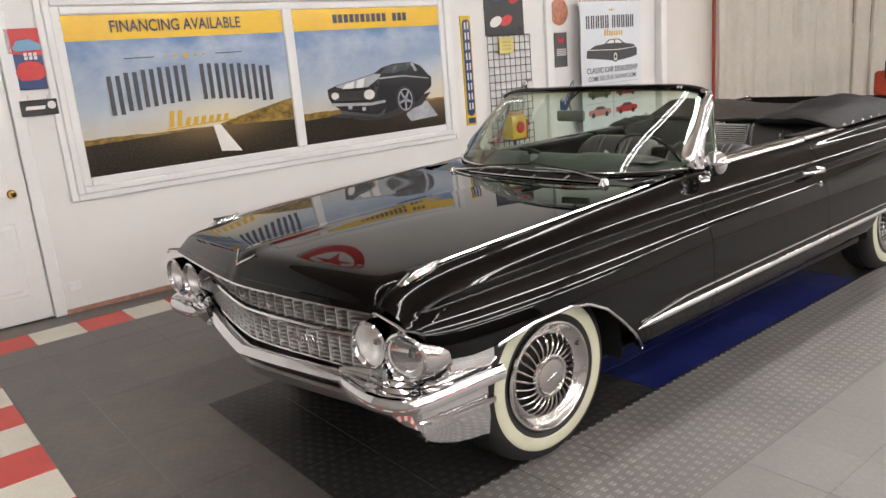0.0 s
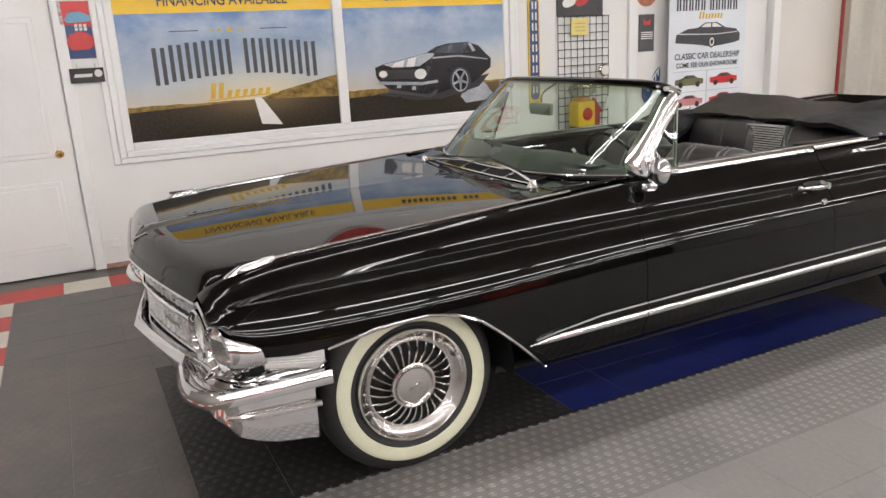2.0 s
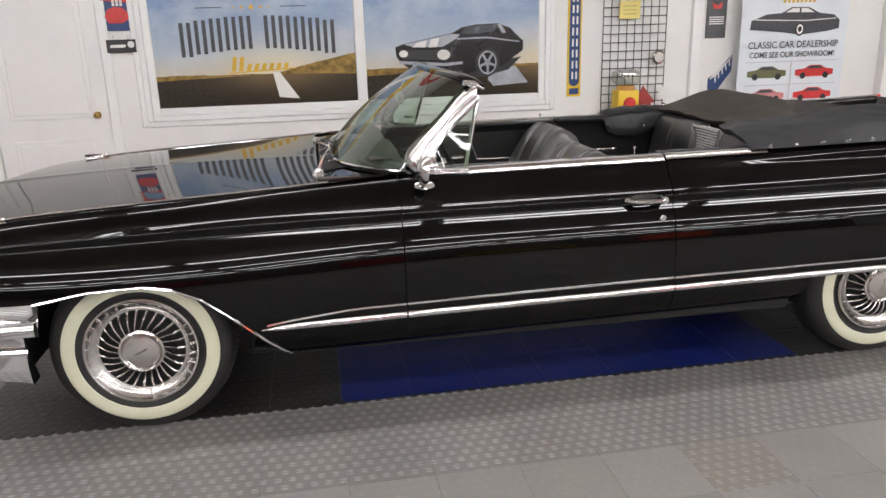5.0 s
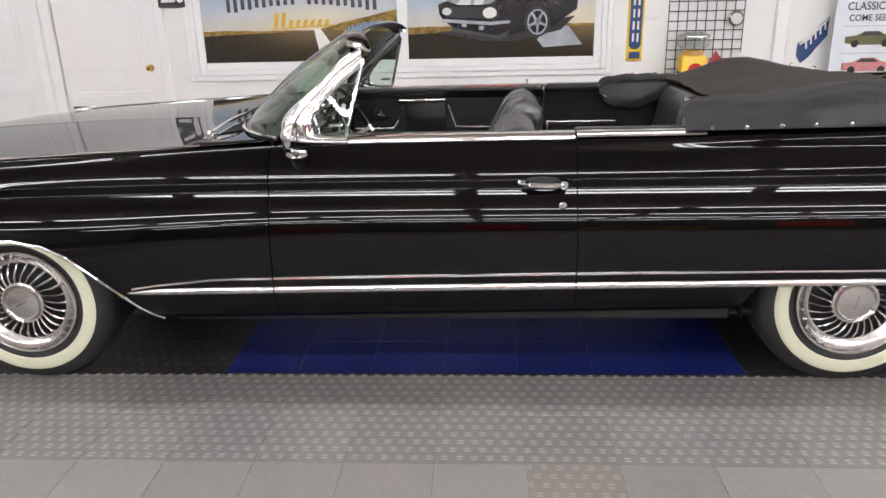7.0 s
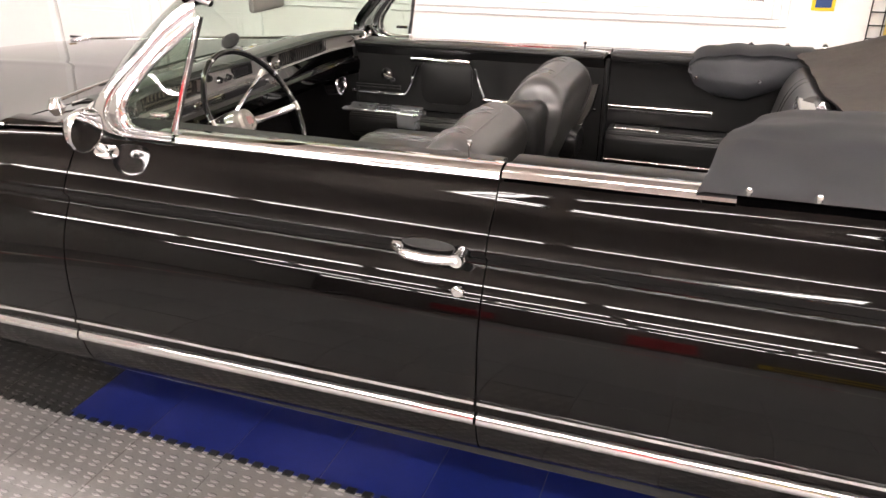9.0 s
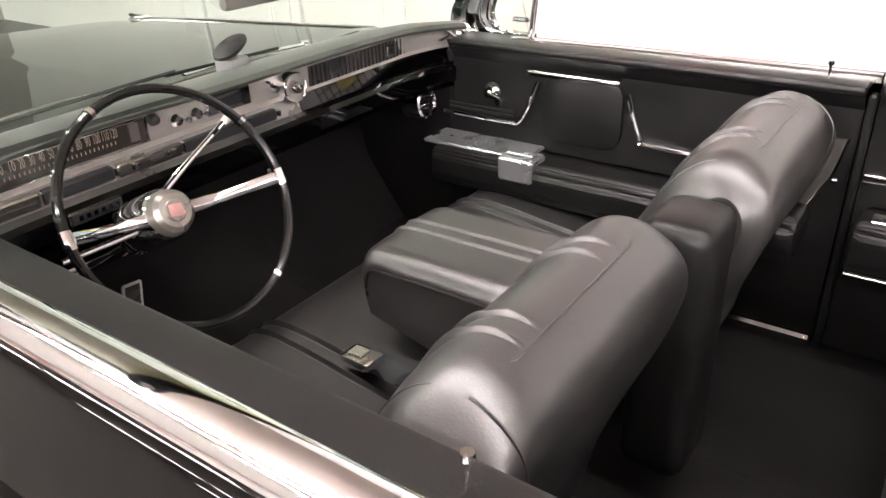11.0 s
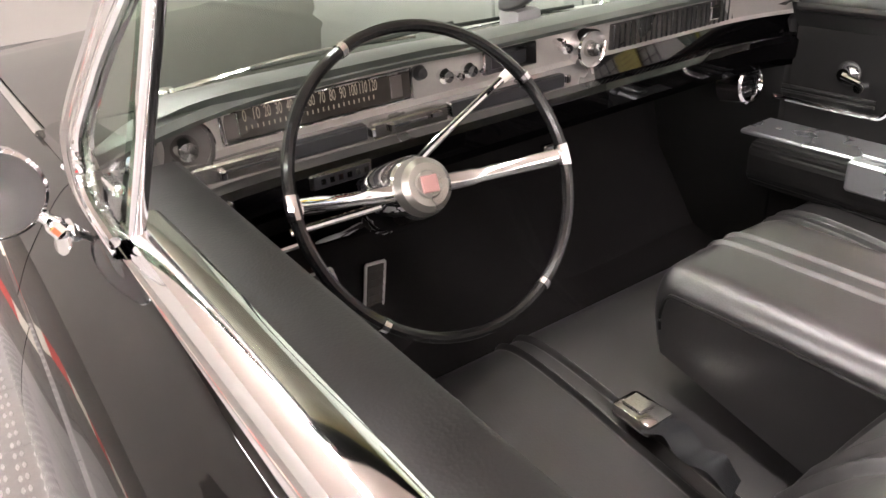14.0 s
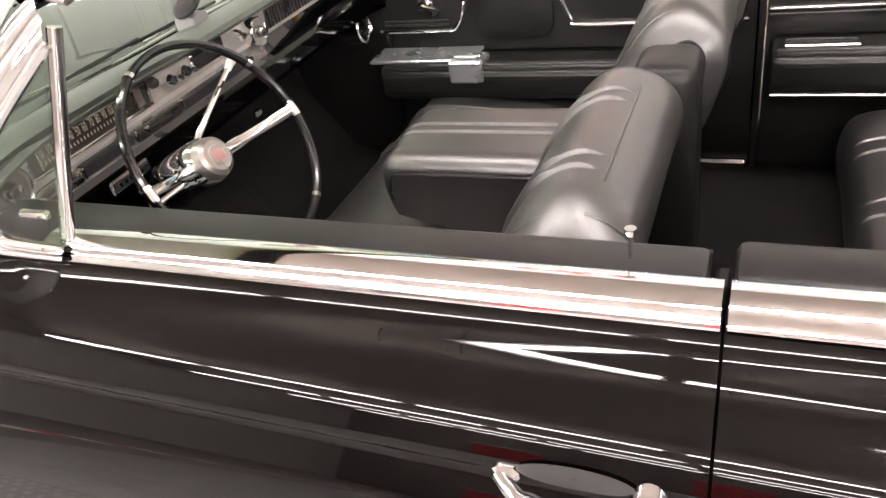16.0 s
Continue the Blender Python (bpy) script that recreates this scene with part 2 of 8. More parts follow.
BRICK_DIRT = surface("bare masonry", (0.36, 0.20, 0.15), 0.85, vary=0.4, scale=30, grain=0.004, grain_scale=90)
INK = surface("black print ink", (0.018, 0.018, 0.02), 0.3, vary=0.1)
GREY_INK = surface("charcoal print ink", (0.045, 0.047, 0.055), 0.3, vary=0.2, scale=40)
GOLD_INK = surface("gold print ink", (0.62, 0.38, 0.03), 0.35, vary=0.12, scale=30)
WHITE_INK = surface("white print ink", (0.75, 0.74, 0.71), 0.4, vary=0.06)
RED_INK = surface("red print ink", (0.55, 0.03, 0.03), 0.35, vary=0.15, scale=20)
YELLOW_PLASTIC = surface("yellow plastic", (0.75, 0.50, 0.02), 0.35, vary=0.06)
RED_PLASTIC = surface("red plastic", (0.50, 0.02, 0.02), 0.35, vary=0.1)
BLUE_INK = surface("deep blue print ink", (0.02, 0.05, 0.16), 0.35, vary=0.15)
TILE_RED = floor_tile("red floor tile", (0.50, 0.055, 0.045), 0.0, 0.45, dirty=0.08)
TILE_WHITE = floor_tile("off white floor tile", (0.68, 0.65, 0.56), 0.0, 0.45, dirty=0.12)
TILE_GREY = floor_tile("grey treaded floor tile", (0.178, 0.172, 0.170), 1.0, 0.38)
TILE_WORN = floor_tile("worn grey floor tile", (0.232, 0.223, 0.218), 0.08, 0.38)
TILE_BROWN = floor_tile("soiled floor tile", (0.200, 0.188, 0.178), 0.6, 0.42, dirty=0.45)
TILE_CHARCOAL = floor_tile("charcoal floor tile", (0.080, 0.0735, 0.069), 0.15, 0.36, dirt=(0.115, 0.097, 0.080), dirty=1.0)
TILE_BLACK = floor_tile("black treaded floor tile", (0.011, 0.011, 0.011), 1.0, 0.40, dirty=0.05)
TILE_BLUE = floor_tile("dark blue floor tile", (0.005, 0.012, 0.105), 0.0, 0.40, dirty=0.04)
TUBE = glow("fluorescent tube", (1.0, 0.968, 0.948), 63.0)


# ---- mesh helpers ----
def finish(me, mat, angle=32.0):
    for m in mat if isinstance(mat, (list, tuple)) else (mat,):
        me.materials.append(m)
    for p in me.polygons:
        p.use_smooth = True
    me.set_sharp_from_angle(angle=radians(angle))


def part(name, bm, mat, parent=None, label="", angle=32.0):
    """Links a bmesh as one mesh object under a thing or under a part."""
    bmesh.ops.recalc_face_normals(bm, faces=bm.faces)
    me = bpy.data.meshes.new(name)
    bm.to_mesh(me)
    bm.free()
    finish(me, mat, angle)
    ob = new(name, me)
    while parent is not None and parent.parent is not None and parent.parent.parent is not None:
        parent = parent.parent      # thing, part, sub-part and no deeper
    ob.parent = parent
    if label:
        tagged(ob, label)
    return ob


def empty(name, label, category, group="", at=(0, 0, 0)):
    ob = new(name)
    ob.location = at
    return tagged(ob, label, category, group)


def box(bm, lo, hi, bevel=0.0, m=None, seg=1):
    c = [(a + b) / 2 for a, b in zip(lo, hi)]
    s = [abs(b - a) for a, b in zip(lo, hi)]
    r = bmesh.ops.create_cube(bm, size=1.0, matrix=Matrix.Translation(c) @ Matrix.Diagonal((*s, 1)))
    vs = r["verts"]
    if bevel:
        es = list({e for v in vs for e in v.link_edges})
        vs = list({v for f in bmesh.ops.bevel(bm, geom=es, offset=min(bevel, min(s) * 0.45), segments=seg, profile=0.5, affect="EDGES")["faces"] for v in f.verts} | {v for v in vs if v.is_valid})
    if m is not None:
        bmesh.ops.transform(bm, matrix=m, verts=vs)
    return bm


def boxes(*specs):
    bm = bmesh.new()
    for s in specs:
        box(bm, *s)
    return bm


def rod(bm, a, b, r0, r1=None, seg=14, caps=True):
    a, b = Vector(a), Vector(b)
    d = b - a
    m = Matrix.Translation((a + b) / 2) @ d.to_track_quat("Z", "Y").to_matrix().to_4x4()
    bmesh.ops.create_cone(bm, cap_ends=caps, segments=seg, radius1=r0, radius2=r0 if r1 is None else r1, depth=d.length, matrix=m)
    return bm


def lathe(bm, profile, m, seg=48, closed=False):
    """Turns a profile of (radius, height) round the local z axis."""
    rings = []
    for r, h in profile:
        rings.append([bm.verts.new(m @ Vector((r * math.cos(2 * math.pi * k / seg), r * math.sin(2 * math.pi * k / seg), h))) for k in range(seg)])
    pairs = list(zip(rings, rings[1:])) + ([(rings[-1], rings[0])] if closed else [])
    for p, q in pairs:
        for k in range(seg):
            bm.faces.new((p[k], p[(k + 1) % seg], q[(k + 1) % seg], q[k]))
    return bm


def sheet(bm, rows, closed=False):
    """A skin over rows of points; quads that have shrunk to nothing are left out."""
    grid = [[bm.verts.new(p) for p in row] for row in rows]
    for a, b in zip(grid, grid[1:]):
        n = len(a)
        for k in range(n if closed else n - 1):
            quad = [a[k], a[(k + 1) % n], b[(k + 1) % n], b[k]]
            keep = []
            for v in quad:
                if all((v.co - o.co).length > 1e-5 for o in keep):
                    keep.append(v)
            if len(keep) >= 3:
                try:
                    bm.faces.new(keep)
                except ValueError:
                    pass
    return bm


def tube(bm, path, r, seg=10, flat=1.0, up=(0, 0, 1), caps=True):
    """A round or flattened bar along a path; r may be a list."""
    pts = [Vector(p) for p in path]
    rows = []
    for k, p in enumerate(pts):
        d = (pts[min(k + 1, len(pts) - 1)] - pts[max(k - 1, 0)]).normalized()
        side = d.cross(Vector(up))
        side = side.normalized() if side.length > 1e-4 else Vector((1, 0, 0))
        top = side.cross(d).normalized()
        rr = r[k] if isinstance(r, (list, tuple)) else r
        rows.append([p + rr * (math.cos(a) * side + flat * math.sin(a) * top) for a in (2 * math.pi * n / seg for n in range(seg))])
    sheet(bm, rows, closed=True)
    if caps:
        bm.verts.ensure_lookup_table()
        n = len(bm.verts)
        for start in (n - len(pts) * seg, n - seg):
            try:
                bm.faces.new([bm.verts[start + k] for k in range(seg)])
            except ValueError:
                pass
    return bm


def smooth_path(pts, n=8, loop=False):
    """Catmull-Rom through points."""
    p = [np.array(q, float) for q in pts]
    out = []
    count = len(p) if loop else len(p) - 1
    for k in range(count):
        if loop:
            a, b, c, d = (p[(k + o) % len(p)] for o in (-1, 0, 1, 2))
        else:
            a, b, c, d = p[max(k - 1, 0)], p[k], p[k + 1], p[min(k + 2, len(p) - 1)]
        for s in range(n):
            t = s / n
            out.append(tuple(0.5 * (2 * b + (c - a) * t + (2 * a - 5 * b + 4 * c - d) * t * t + (3 * b - a - 3 * c + d) * t ** 3)))
    if not loop:
        out.append(tuple(p[-1]))
    return out


def slab(bm, outline, lo, hi, axis="y", bevel=0.0):
    """A flat outline of (a, b) pairs pushed from lo to hi along an axis."""
    def at(a, b, c):
        return {"y": (a, c, b), "x": (c, a, b), "z": (a, b, c)}[axis]
    p = [bm.verts.new(at(a, b, lo)) for a, b in outline]
    q = [bm.verts.new(at(a, b, hi)) for a, b in outline]
    n = len(p)
    fs = [bm.faces.new(p[::-1]), bm.faces.new(q)]
    fs += [bm.faces.new((p[k], p[(k + 1) % n], q[(k + 1) % n], q[k])) for k in range(n)]
    if bevel:
        bmesh.ops.recalc_face_normals(bm, faces=fs)
        bmesh.ops.bevel(bm, geom=list({e for v in p + q for e in v.link_edges}), offset=bevel, segments=2, profile=0.5, affect="EDGES")
    return bm


def rounded(x0, y0, x1, y1, r, n=5):
    """A rectangle with round corners."""
    out = []
    for cx, cy, a in ((x1 - r, y1 - r, 0), (x0 + r, y1 - r, 90), (x0 + r, y0 + r, 180), (x1 - r, y0 + r, 270)):
        out += [(cx + r * math.cos(radians(a + 90 * k / n)), cy + r * math.sin(radians(a + 90 * k / n))) for k in range(n + 1)]
    return out


def lettering(name, words, mat, parent, m, height, depth=0.002, width=None, shear=0.0, bold=0.0):
    """Words in the built-in font as a mesh, at the pose m; height of a capital in metres."""
    cu = bpy.data.curves.new(name, "FONT")
    cu.body, cu.size, cu.extrude, cu.align_x, cu.align_y, cu.shear, cu.offset = words, 1.0, 0.0, "CENTER", "CENTER", shear, bold
    tmp = bpy.data.objects.new(name, cu)
    scene.collection.objects.link(tmp)
    bpy.context.view_layer.update()
    me = bpy.data.meshes.new_from_object(tmp.evaluated_get(bpy.context.evaluated_depsgraph_get()))
    bpy.data.objects.remove(tmp)
    xs = [v.co.x for v in me.vertices]
    ys = [v.co.y for v in me.vertices]
    sy = height / max(1e-6, max(ys) - min(ys))
    sx = sy if width is None else width / (max(xs) - min(xs))
    for v in me.vertices:
        v.co = (v.co.x * sx, v.co.y * sy, depth)
    me.materials.clear()
    finish(me, mat)
    ob = new(name, me)
    ob.matrix_world = m
    ob.parent = parent
    return ob


# ---- the room ----
WALL = 3.042          # face of the panelled wall
LEFT, RIGHT, BACK, TOP = -6.5, 15.2, -16.5, 3.8


def setting(name, bm, mat, label, category):
    return tagged(part(name, bm, mat), label, category, kind="structure")


DOOR = (-1.885, -0.955, 2.04)
setting("ground", boxes(((LEFT - 0.3, BACK - 0.3, -0.16), (RIGHT + 0.3, WALL + 0.4, -0.002))), TILE_CHARCOAL, "dark slab under the interlocking floor tiles", "floor")
setting("wall_north", boxes(
    ((LEFT, WALL, -0.014), (-3.02, WALL + 0.16, TOP)),
    ((-3.02, WALL, 2.04), (-2.06, WALL + 0.16, TOP)),
    ((-2.06, WALL, -0.014), (DOOR[0], WALL + 0.16, TOP)),
    ((DOOR[0], WALL, DOOR[2]), (DOOR[1], WALL + 0.16, TOP)),
    ((DOOR[1], WALL, -0.014), (6.35, WALL + 0.16, TOP)),
), WHITE_WALL, "white painted showroom wall with two doors and framed panels", "wall")
setting("wall_recess", boxes(((6.35, WALL, -0.014), (RIGHT, WALL + 0.16, TOP))), BEIGE_WALL, "warm grey wall behind the white curtains", "wall")
# added end wall, coloured darker to dim what shows through the windscreen
setting("wall_west", boxes(((LEFT - 0.16, BACK, -0.014), (LEFT, WALL + 0.16, TOP))), wall_paint("warm grey wall paint", (0.36, 0.345, 0.32)), "plain warm grey end wall, added to close the room", "wall")
setting("wall_east", boxes(((RIGHT, BACK, -0.014), (RIGHT + 0.16, WALL + 0.16, TOP))), WHITE_WALL, "plain white far wall hung with a few signs", "wall")
setting("wall_south", boxes(((LEFT - 0.16, BACK - 0.16, -0.014), (RIGHT + 0.16, BACK, TOP))), DARK_WALL, "dark wall on the far side of the hall", "wall")
setting("ceiling", boxes(((LEFT - 0.16, BACK - 0.16, TOP), (RIGHT + 0.16, WALL + 0.16, TOP + 0.1))), CEILING_PAINT, "dark painted ceiling with rows of lights", "ceiling")


def ceiling_lights():
    """Long two-tube batten lights in rows along the room."""
    fixture = empty("ceiling_light", "white batten ceiling light with two fluorescent tubes", "ceiling light", "rows of ceiling lights")
    for x in (-0.80, 0.79):
        part("hanger", boxes(((x, -0.006, 0.09), (x + 0.012, 0.006, 0.42))), DULL_METAL, fixture)
    part("housing", boxes(((-1.19, -0.055, 0.03), (1.19, 0.055, 0.09), 0.008), ((-1.19, -0.09, 0.0), (-1.15, 0.09, 0.06), 0.005), ((1.15, -0.09, 0.0), (1.19, 0.09, 0.06), 0.005)), WHITE_TRIM, fixture)
    for s in (-0.068, 0.068):
        part("tube", rod(bmesh.new(), (-1.15, s, 0.012), (1.15, s, 0.012), 0.021, seg=10), TUBE, fixture, "lit fluorescent tube")
    first = True
    for y in (-15.2, -12.3, -9.4, -6.5, -3.5, -0.4):
        for k in range(8):
            m = pose(-4.6 + 2.52 * k, y, TOP - 0.42)
            if first:
                fixture.matrix_world, first = m, False
            else:
                copy_thing(fixture, m)


ceiling_lights()


def panel_door(name, x0, x1, ztop, knob_x, label):
    """A white moulded door with raised panels, set in its frame."""
    y = WALL
    d = tagged(part(name, boxes(((x0 + 0.012, y + 0.012, 0.012), (x1 - 0.012, y + 0.052, ztop - 0.01), 0.003)), WHITE_DOOR), label, "door", kind="structure")
    part("door_stop", boxes(((x0 - 0.01, y + 0.053, 0.0), (x1 + 0.01, y + 0.075, ztop + 0.01))), WHITE_DOOR, d)
    w = x1 - x0
    for a, b, lo, hi in ((0.14, 0.86, 0.20, 0.72), (0.14, 0.86, 0.90, 1.90)):
        bm = bmesh.new()
        ax, bx = x0 + w * a, x0 + w * b
        for o, s in ((0.0, 0.006), (0.035, 0.010)):
            box(bm, (ax + o, y + 0.012 - s, lo + o), (bx - o, y + 0.014, hi - o), 0.005)
        part("panel", bm, WHITE_DOOR, d)
    bm = lathe(bmesh.new(), ((0.0, 0.062), (0.018, 0.060), (0.026, 0.048), (0.025, 0.036), (0.012, 0.026), (0.011, 0.008), (0.030, 0.006), (0.031, 0.0)), Matrix.Translation((knob_x, y + 0.012, 0.92)) @ pose(0, 0, 0, 90), 24)
    part("door_knob", bm, GOLD, d, "polished brass door knob")
    bm = boxes(((x0 - 0.075, y - 0.018, 0.0), (x0 + 0.006, y + 0.02, ztop + 0.07), 0.006), ((x1 - 0.006, y - 0.018, 0.0), (x1 + 0.075, y + 0.02, ztop + 0.07), 0.006), ((x0 + 0.006, y - 0.018, ztop - 0.006), (x1 - 0.006, y + 0.02, ztop + 0.07), 0.006))
    part("door_frame", bm, WHITE_TRIM, d)
    return d


panel_door("door_1", DOOR[0], DOOR[1], DOOR[2], -1.065, "closed white two-panel door with a brass knob")
panel_door("door_2", -3.02, -2.06, 2.04, -2.9, "closed white panel door beside another door")

# bare strip of masonry at the foot of the wall
setting("wall_foot", boxes(((-0.88, WALL - 0.012, -0.014), (6.3, WALL, 0.035), 0.004)), BRICK_DIRT, "worn masonry edge at the foot of the wall", "wall foot")


def wall_sign_panels():
    frame_x0, frame_x1, z0, z1 = -0.705, 2.965, 0.795, 2.235
    bm = bmesh.new()
    y = WALL
    for o, t, d in ((0.0, 0.05, 0.024), (0.048, 0.05, 0.038), (0.096, 0.062, 0.020)):
        a, b, c, e = frame_x0 + o, frame_x1 - o, z0 + o, z1 - o
        box(bm, (a, y - d, c), (a + t, y + 0.002, e), 0.008)
        box(bm, (b - t, y - d, c), (b, y + 0.002, e), 0.008)
        box(bm, (a + t, y - d, c), (b - t, y + 0.002, c + t), 0.008)
        box(bm, (a + t, y - d, e - t), (b - t, y + 0.002, e), 0.008)
    box(bm, (1.143, y - 0.03, z0 + 0.15), (1.232, y + 0.002, z1 - 0.15), 0.008)
    tagged(part("window_trim", bm, WHITE_TRIM), "white moulded frame round two printed panels", "trim", kind="structure")
    out = []
    for x0, x1, sun, label in ((-0.548, 1.143, 0.60, "printed panel with a yellow band and sunset road"), (1.232, 2.925, 0.93, "printed panel with a yellow band and dark coupe")):
        p = empty("wall_sign", label, "sign", "printed wall panels", ((x0 + x1) / 2, WALL - 0.010, 1.51))
        bm = boxes(((-(x1 - x0) / 2, 0.0, -0.566), ((x1 - x0) / 2, 0.008, 0.566)))
        part("panel", bm, sky_print("printed road view" if sun < 0.7 else "printed evening view", sun), p)
        out.append(p)
    return out


def face_pose(x, z, y=-0.004):
    """Upright on a face that looks along -y; x and z from the thing's origin."""
    return pose(x, y, z, 90, 0, 0)


def flat(name, outline, mat, parent, y=-0.004, th=0.002, label=""):
    return part(name, slab(bmesh.new(), outline, y, y + th), mat, parent, label)


sign_a, sign_b = wall_sign_panels()
lettering("lettering", "FINANCING AVAILABLE", INK, sign_a, face_pose(-0.03, 0.478), 0.085, width=1.0, bold=0.012)
# the dealer's name: plain bars in its colours
for word, x0 in ((5, -0.615), (5, 0.085)):
    for n in range(word):
        x = x0 + 0.124 * n
        rise = 0.050 * (1 - ((x + 0.02) / 0.62) ** 2)
        low = 0.060 * ((x + 0.02) / 0.62) ** 2
        for o in (0.0, 0.062):
            flat("name_bar", [(x + o, -0.085 - low), (x + o + 0.032, -0.085 - low), (x + o + 0.032, 0.135 + rise), (x + o, 0.135 + rise)], GREY_INK, sign_a)
for n in range(8):
    x = -0.22 + 0.062 * n
    h = 0.12 if n in (0, 1) else 0.06
    flat("script_bar", [(x, -0.270), (x + 0.035, -0.270), (x + 0.055, -0.270 + h), (x + 0.02, -0.270 + h)], GOLD_INK, sign_a, -0.005)
flat("script_bar", [(-0.24, -0.290), (0.33, -0.262), (0.33, -0.252), (-0.24, -0.278)], GOLD_INK, sign_a, -0.0055)
for x, s in ((-0.155, 0.012), (-0.09, 0.018), (-0.01, 0.028), (0.07, 0.018), (0.135, 0.012)):
    flat("star", [(x + (s if n % 2 == 0 else s * 0.5) * math.sin(math.pi * n / 5), 0.255 + (s if n % 2 == 0 else s * 0.5) * math.cos(math.pi * n / 5)) for n in range(10)], GOLD_INK, sign_a)
for x in (-0.36, 0.34):
    flat("rule", [(x - 0.11, 0.252), (x + 0.11, 0.252), (x + 0.11, 0.259), (x - 0.11, 0.259)], GREY_INK, sign_a)
flat("road_line", [(0.125, -0.29), (0.185, -0.29), (0.34, -0.52), (0.165, -0.50)], WHITE_INK, sign_a)
for n in range(14):
    x = -0.45 + 0.058 * n
    if n != 10:
        flat("web_bar", [(x, 0.445), (x + 0.040, 0.445), (x + 0.040, 0.515), (x, 0.515)], INK, sign_b)


def printed_coupe(parent):
    """The flat picture of a dark two-door coupe."""
    def s(pts):
        return [((x - 645) / 242 * 1.69 * 0.94 - 0.045, (138 - z) / 245 * 1.13 * 0.98 - 0.035) for x, z in pts]
    body = surface("printed dark bodywork", (0.012, 0.011, 0.014), 0.25, vary=0.4, scale=5)
    shade = surface("printed grey highlights", (0.36, 0.38, 0.42), 0.3, vary=0.3, scale=8)
    glass = surface("printed smoky glass", (0.05, 0.06, 0.07), 0.25, vary=0.4, scale=10)
    flat("printed_shadow", s([(560, 205), (620, 222), (660, 224), (720, 205), (738, 180), (700, 190)]), INK, parent, -0.0035, 0.001)
    flat("printed_body", s([(563, 155), (575, 149), (640, 132), (655, 121), (675, 116), (705, 115), (722, 124), (733, 140), (741, 150), (740, 168), (732, 176), (712, 196), (690, 202), (672, 206), (655, 212), (620, 210), (585, 200), (570, 185), (564, 172)]), body, parent, -0.0045, 0.001)
    flat("printed_bonnet", s([(575, 150), (640, 133), (652, 134), (648, 141), (628, 157), (588, 156)]), shade, parent, -0.0055, 0.001)
    flat("printed_stripe", s([(592, 148), (606, 144), (604, 157), (586, 156)]), WHITE_INK, parent, -0.006, 0.001)
    flat("printed_stripe", s([(612, 142), (624, 139), (620, 157), (608, 157)]), WHITE_INK, parent, -0.006, 0.001)
    flat("printed_window", s([(652, 133), (660, 121), (680, 117), (704, 117), (700, 130), (676, 134)]), glass, parent, -0.0055, 0.001)
    flat("printed_bumper", s([(566, 181), (630, 188), (655, 186), (655, 191), (630, 194), (568, 187)]), shade, parent, -0.0055, 0.001)
    flat("printed_spoiler", s([(578, 196), (640, 214), (655, 203), (650, 216), (640, 219), (582, 204)]), surface("printed dark spoiler", (0.06, 0.06, 0.065), 0.3), parent, -0.0056, 0.001)
    flat("printed_pillar", s([(704, 117), (709, 117), (716, 133), (711, 134)]), shade, parent, -0.0058, 0.001)
    flat("printed_crease", s([(648, 141), (690, 140), (735, 150), (735, 152), (690, 143), (648, 144)]), shade, parent, -0.0058, 0.001)
    flat("printed_grille", s([(568, 160), (626, 163), (628, 182), (572, 178)]), INK, parent, -0.0055, 0.001)
    for x, z, r in ((574, 168, 6), (629, 172, 9)):
        flat("printed_lamp", s([(x + r * math.cos(a / 8 * math.pi), z + r * 1.1 * math.sin(a / 8 * math.pi)) for a in range(16)]), WHITE_INK, parent, -0.0062, 0.001)
    for x, z in ((596, 196), (618, 202)):
        flat("printed_lamp", s([(x - 3, z), (x + 3, z), (x + 3, z - 7), (x - 3, z - 7)]), shade, parent, -0.0062, 0.001)
    wheel = [(690 + 17 * math.cos(a / 12 * math.pi), 190 + 27 * math.sin(a / 12 * math.pi)) for a in range(24)]
    flat("printed_wheel", s(wheel), INK, parent, -0.0058, 0.001)
    inner = [(690 + 13 * math.cos(a / 12 * math.pi), 190 + 23 * math.sin(a / 12 * math.pi)) for a in range(24)]
    flat("printed_rim", s(inner), shade, parent, -0.0064, 0.001)
    inner = [(690 + 11 * math.cos(a / 12 * math.pi), 190 + 20 * math.sin(a / 12 * math.pi)) for a in range(24)]
    flat("printed_rim", s(inner), body, parent, -0.007, 0.001)
    for n in range(5):
        a = 2 * math.pi * n / 5 + 0.3
        c, d = math.cos(a), math.sin(a)
        flat("printed_spoke", s([(690 + 2 * d, 190 - 3 * c), (690 + 12 * c + 1.2 * d, 190 + 21 * d - 2 * c), (690 + 12 * c - 1.2 * d, 190 + 21 * d + 2 * c), (690 - 2 * d, 190 + 3 * c)]), shade, parent, -0.0076, 0.001)
    flat("road_line", s([(703, 196), (730, 198), (748, 232), (698, 236), (690, 222)]), shade, parent, -0.003, 0.001)


printed_coupe(sign_b)


def poster_board(name, x0, x1, z0, z1, mat, label, y=WALL, group=""):
    p = empty(name, label, "poster", group, ((x0 + x1) / 2, y - 0.014, (z0 + z1) / 2))
    part("board", boxes(((-(x1 - x0) / 2, 0.0, -(z1 - z0) / 2), ((x1 - x0) / 2, 0.014, (z1 - z0) / 2), 0.002)), mat, p)
    return p


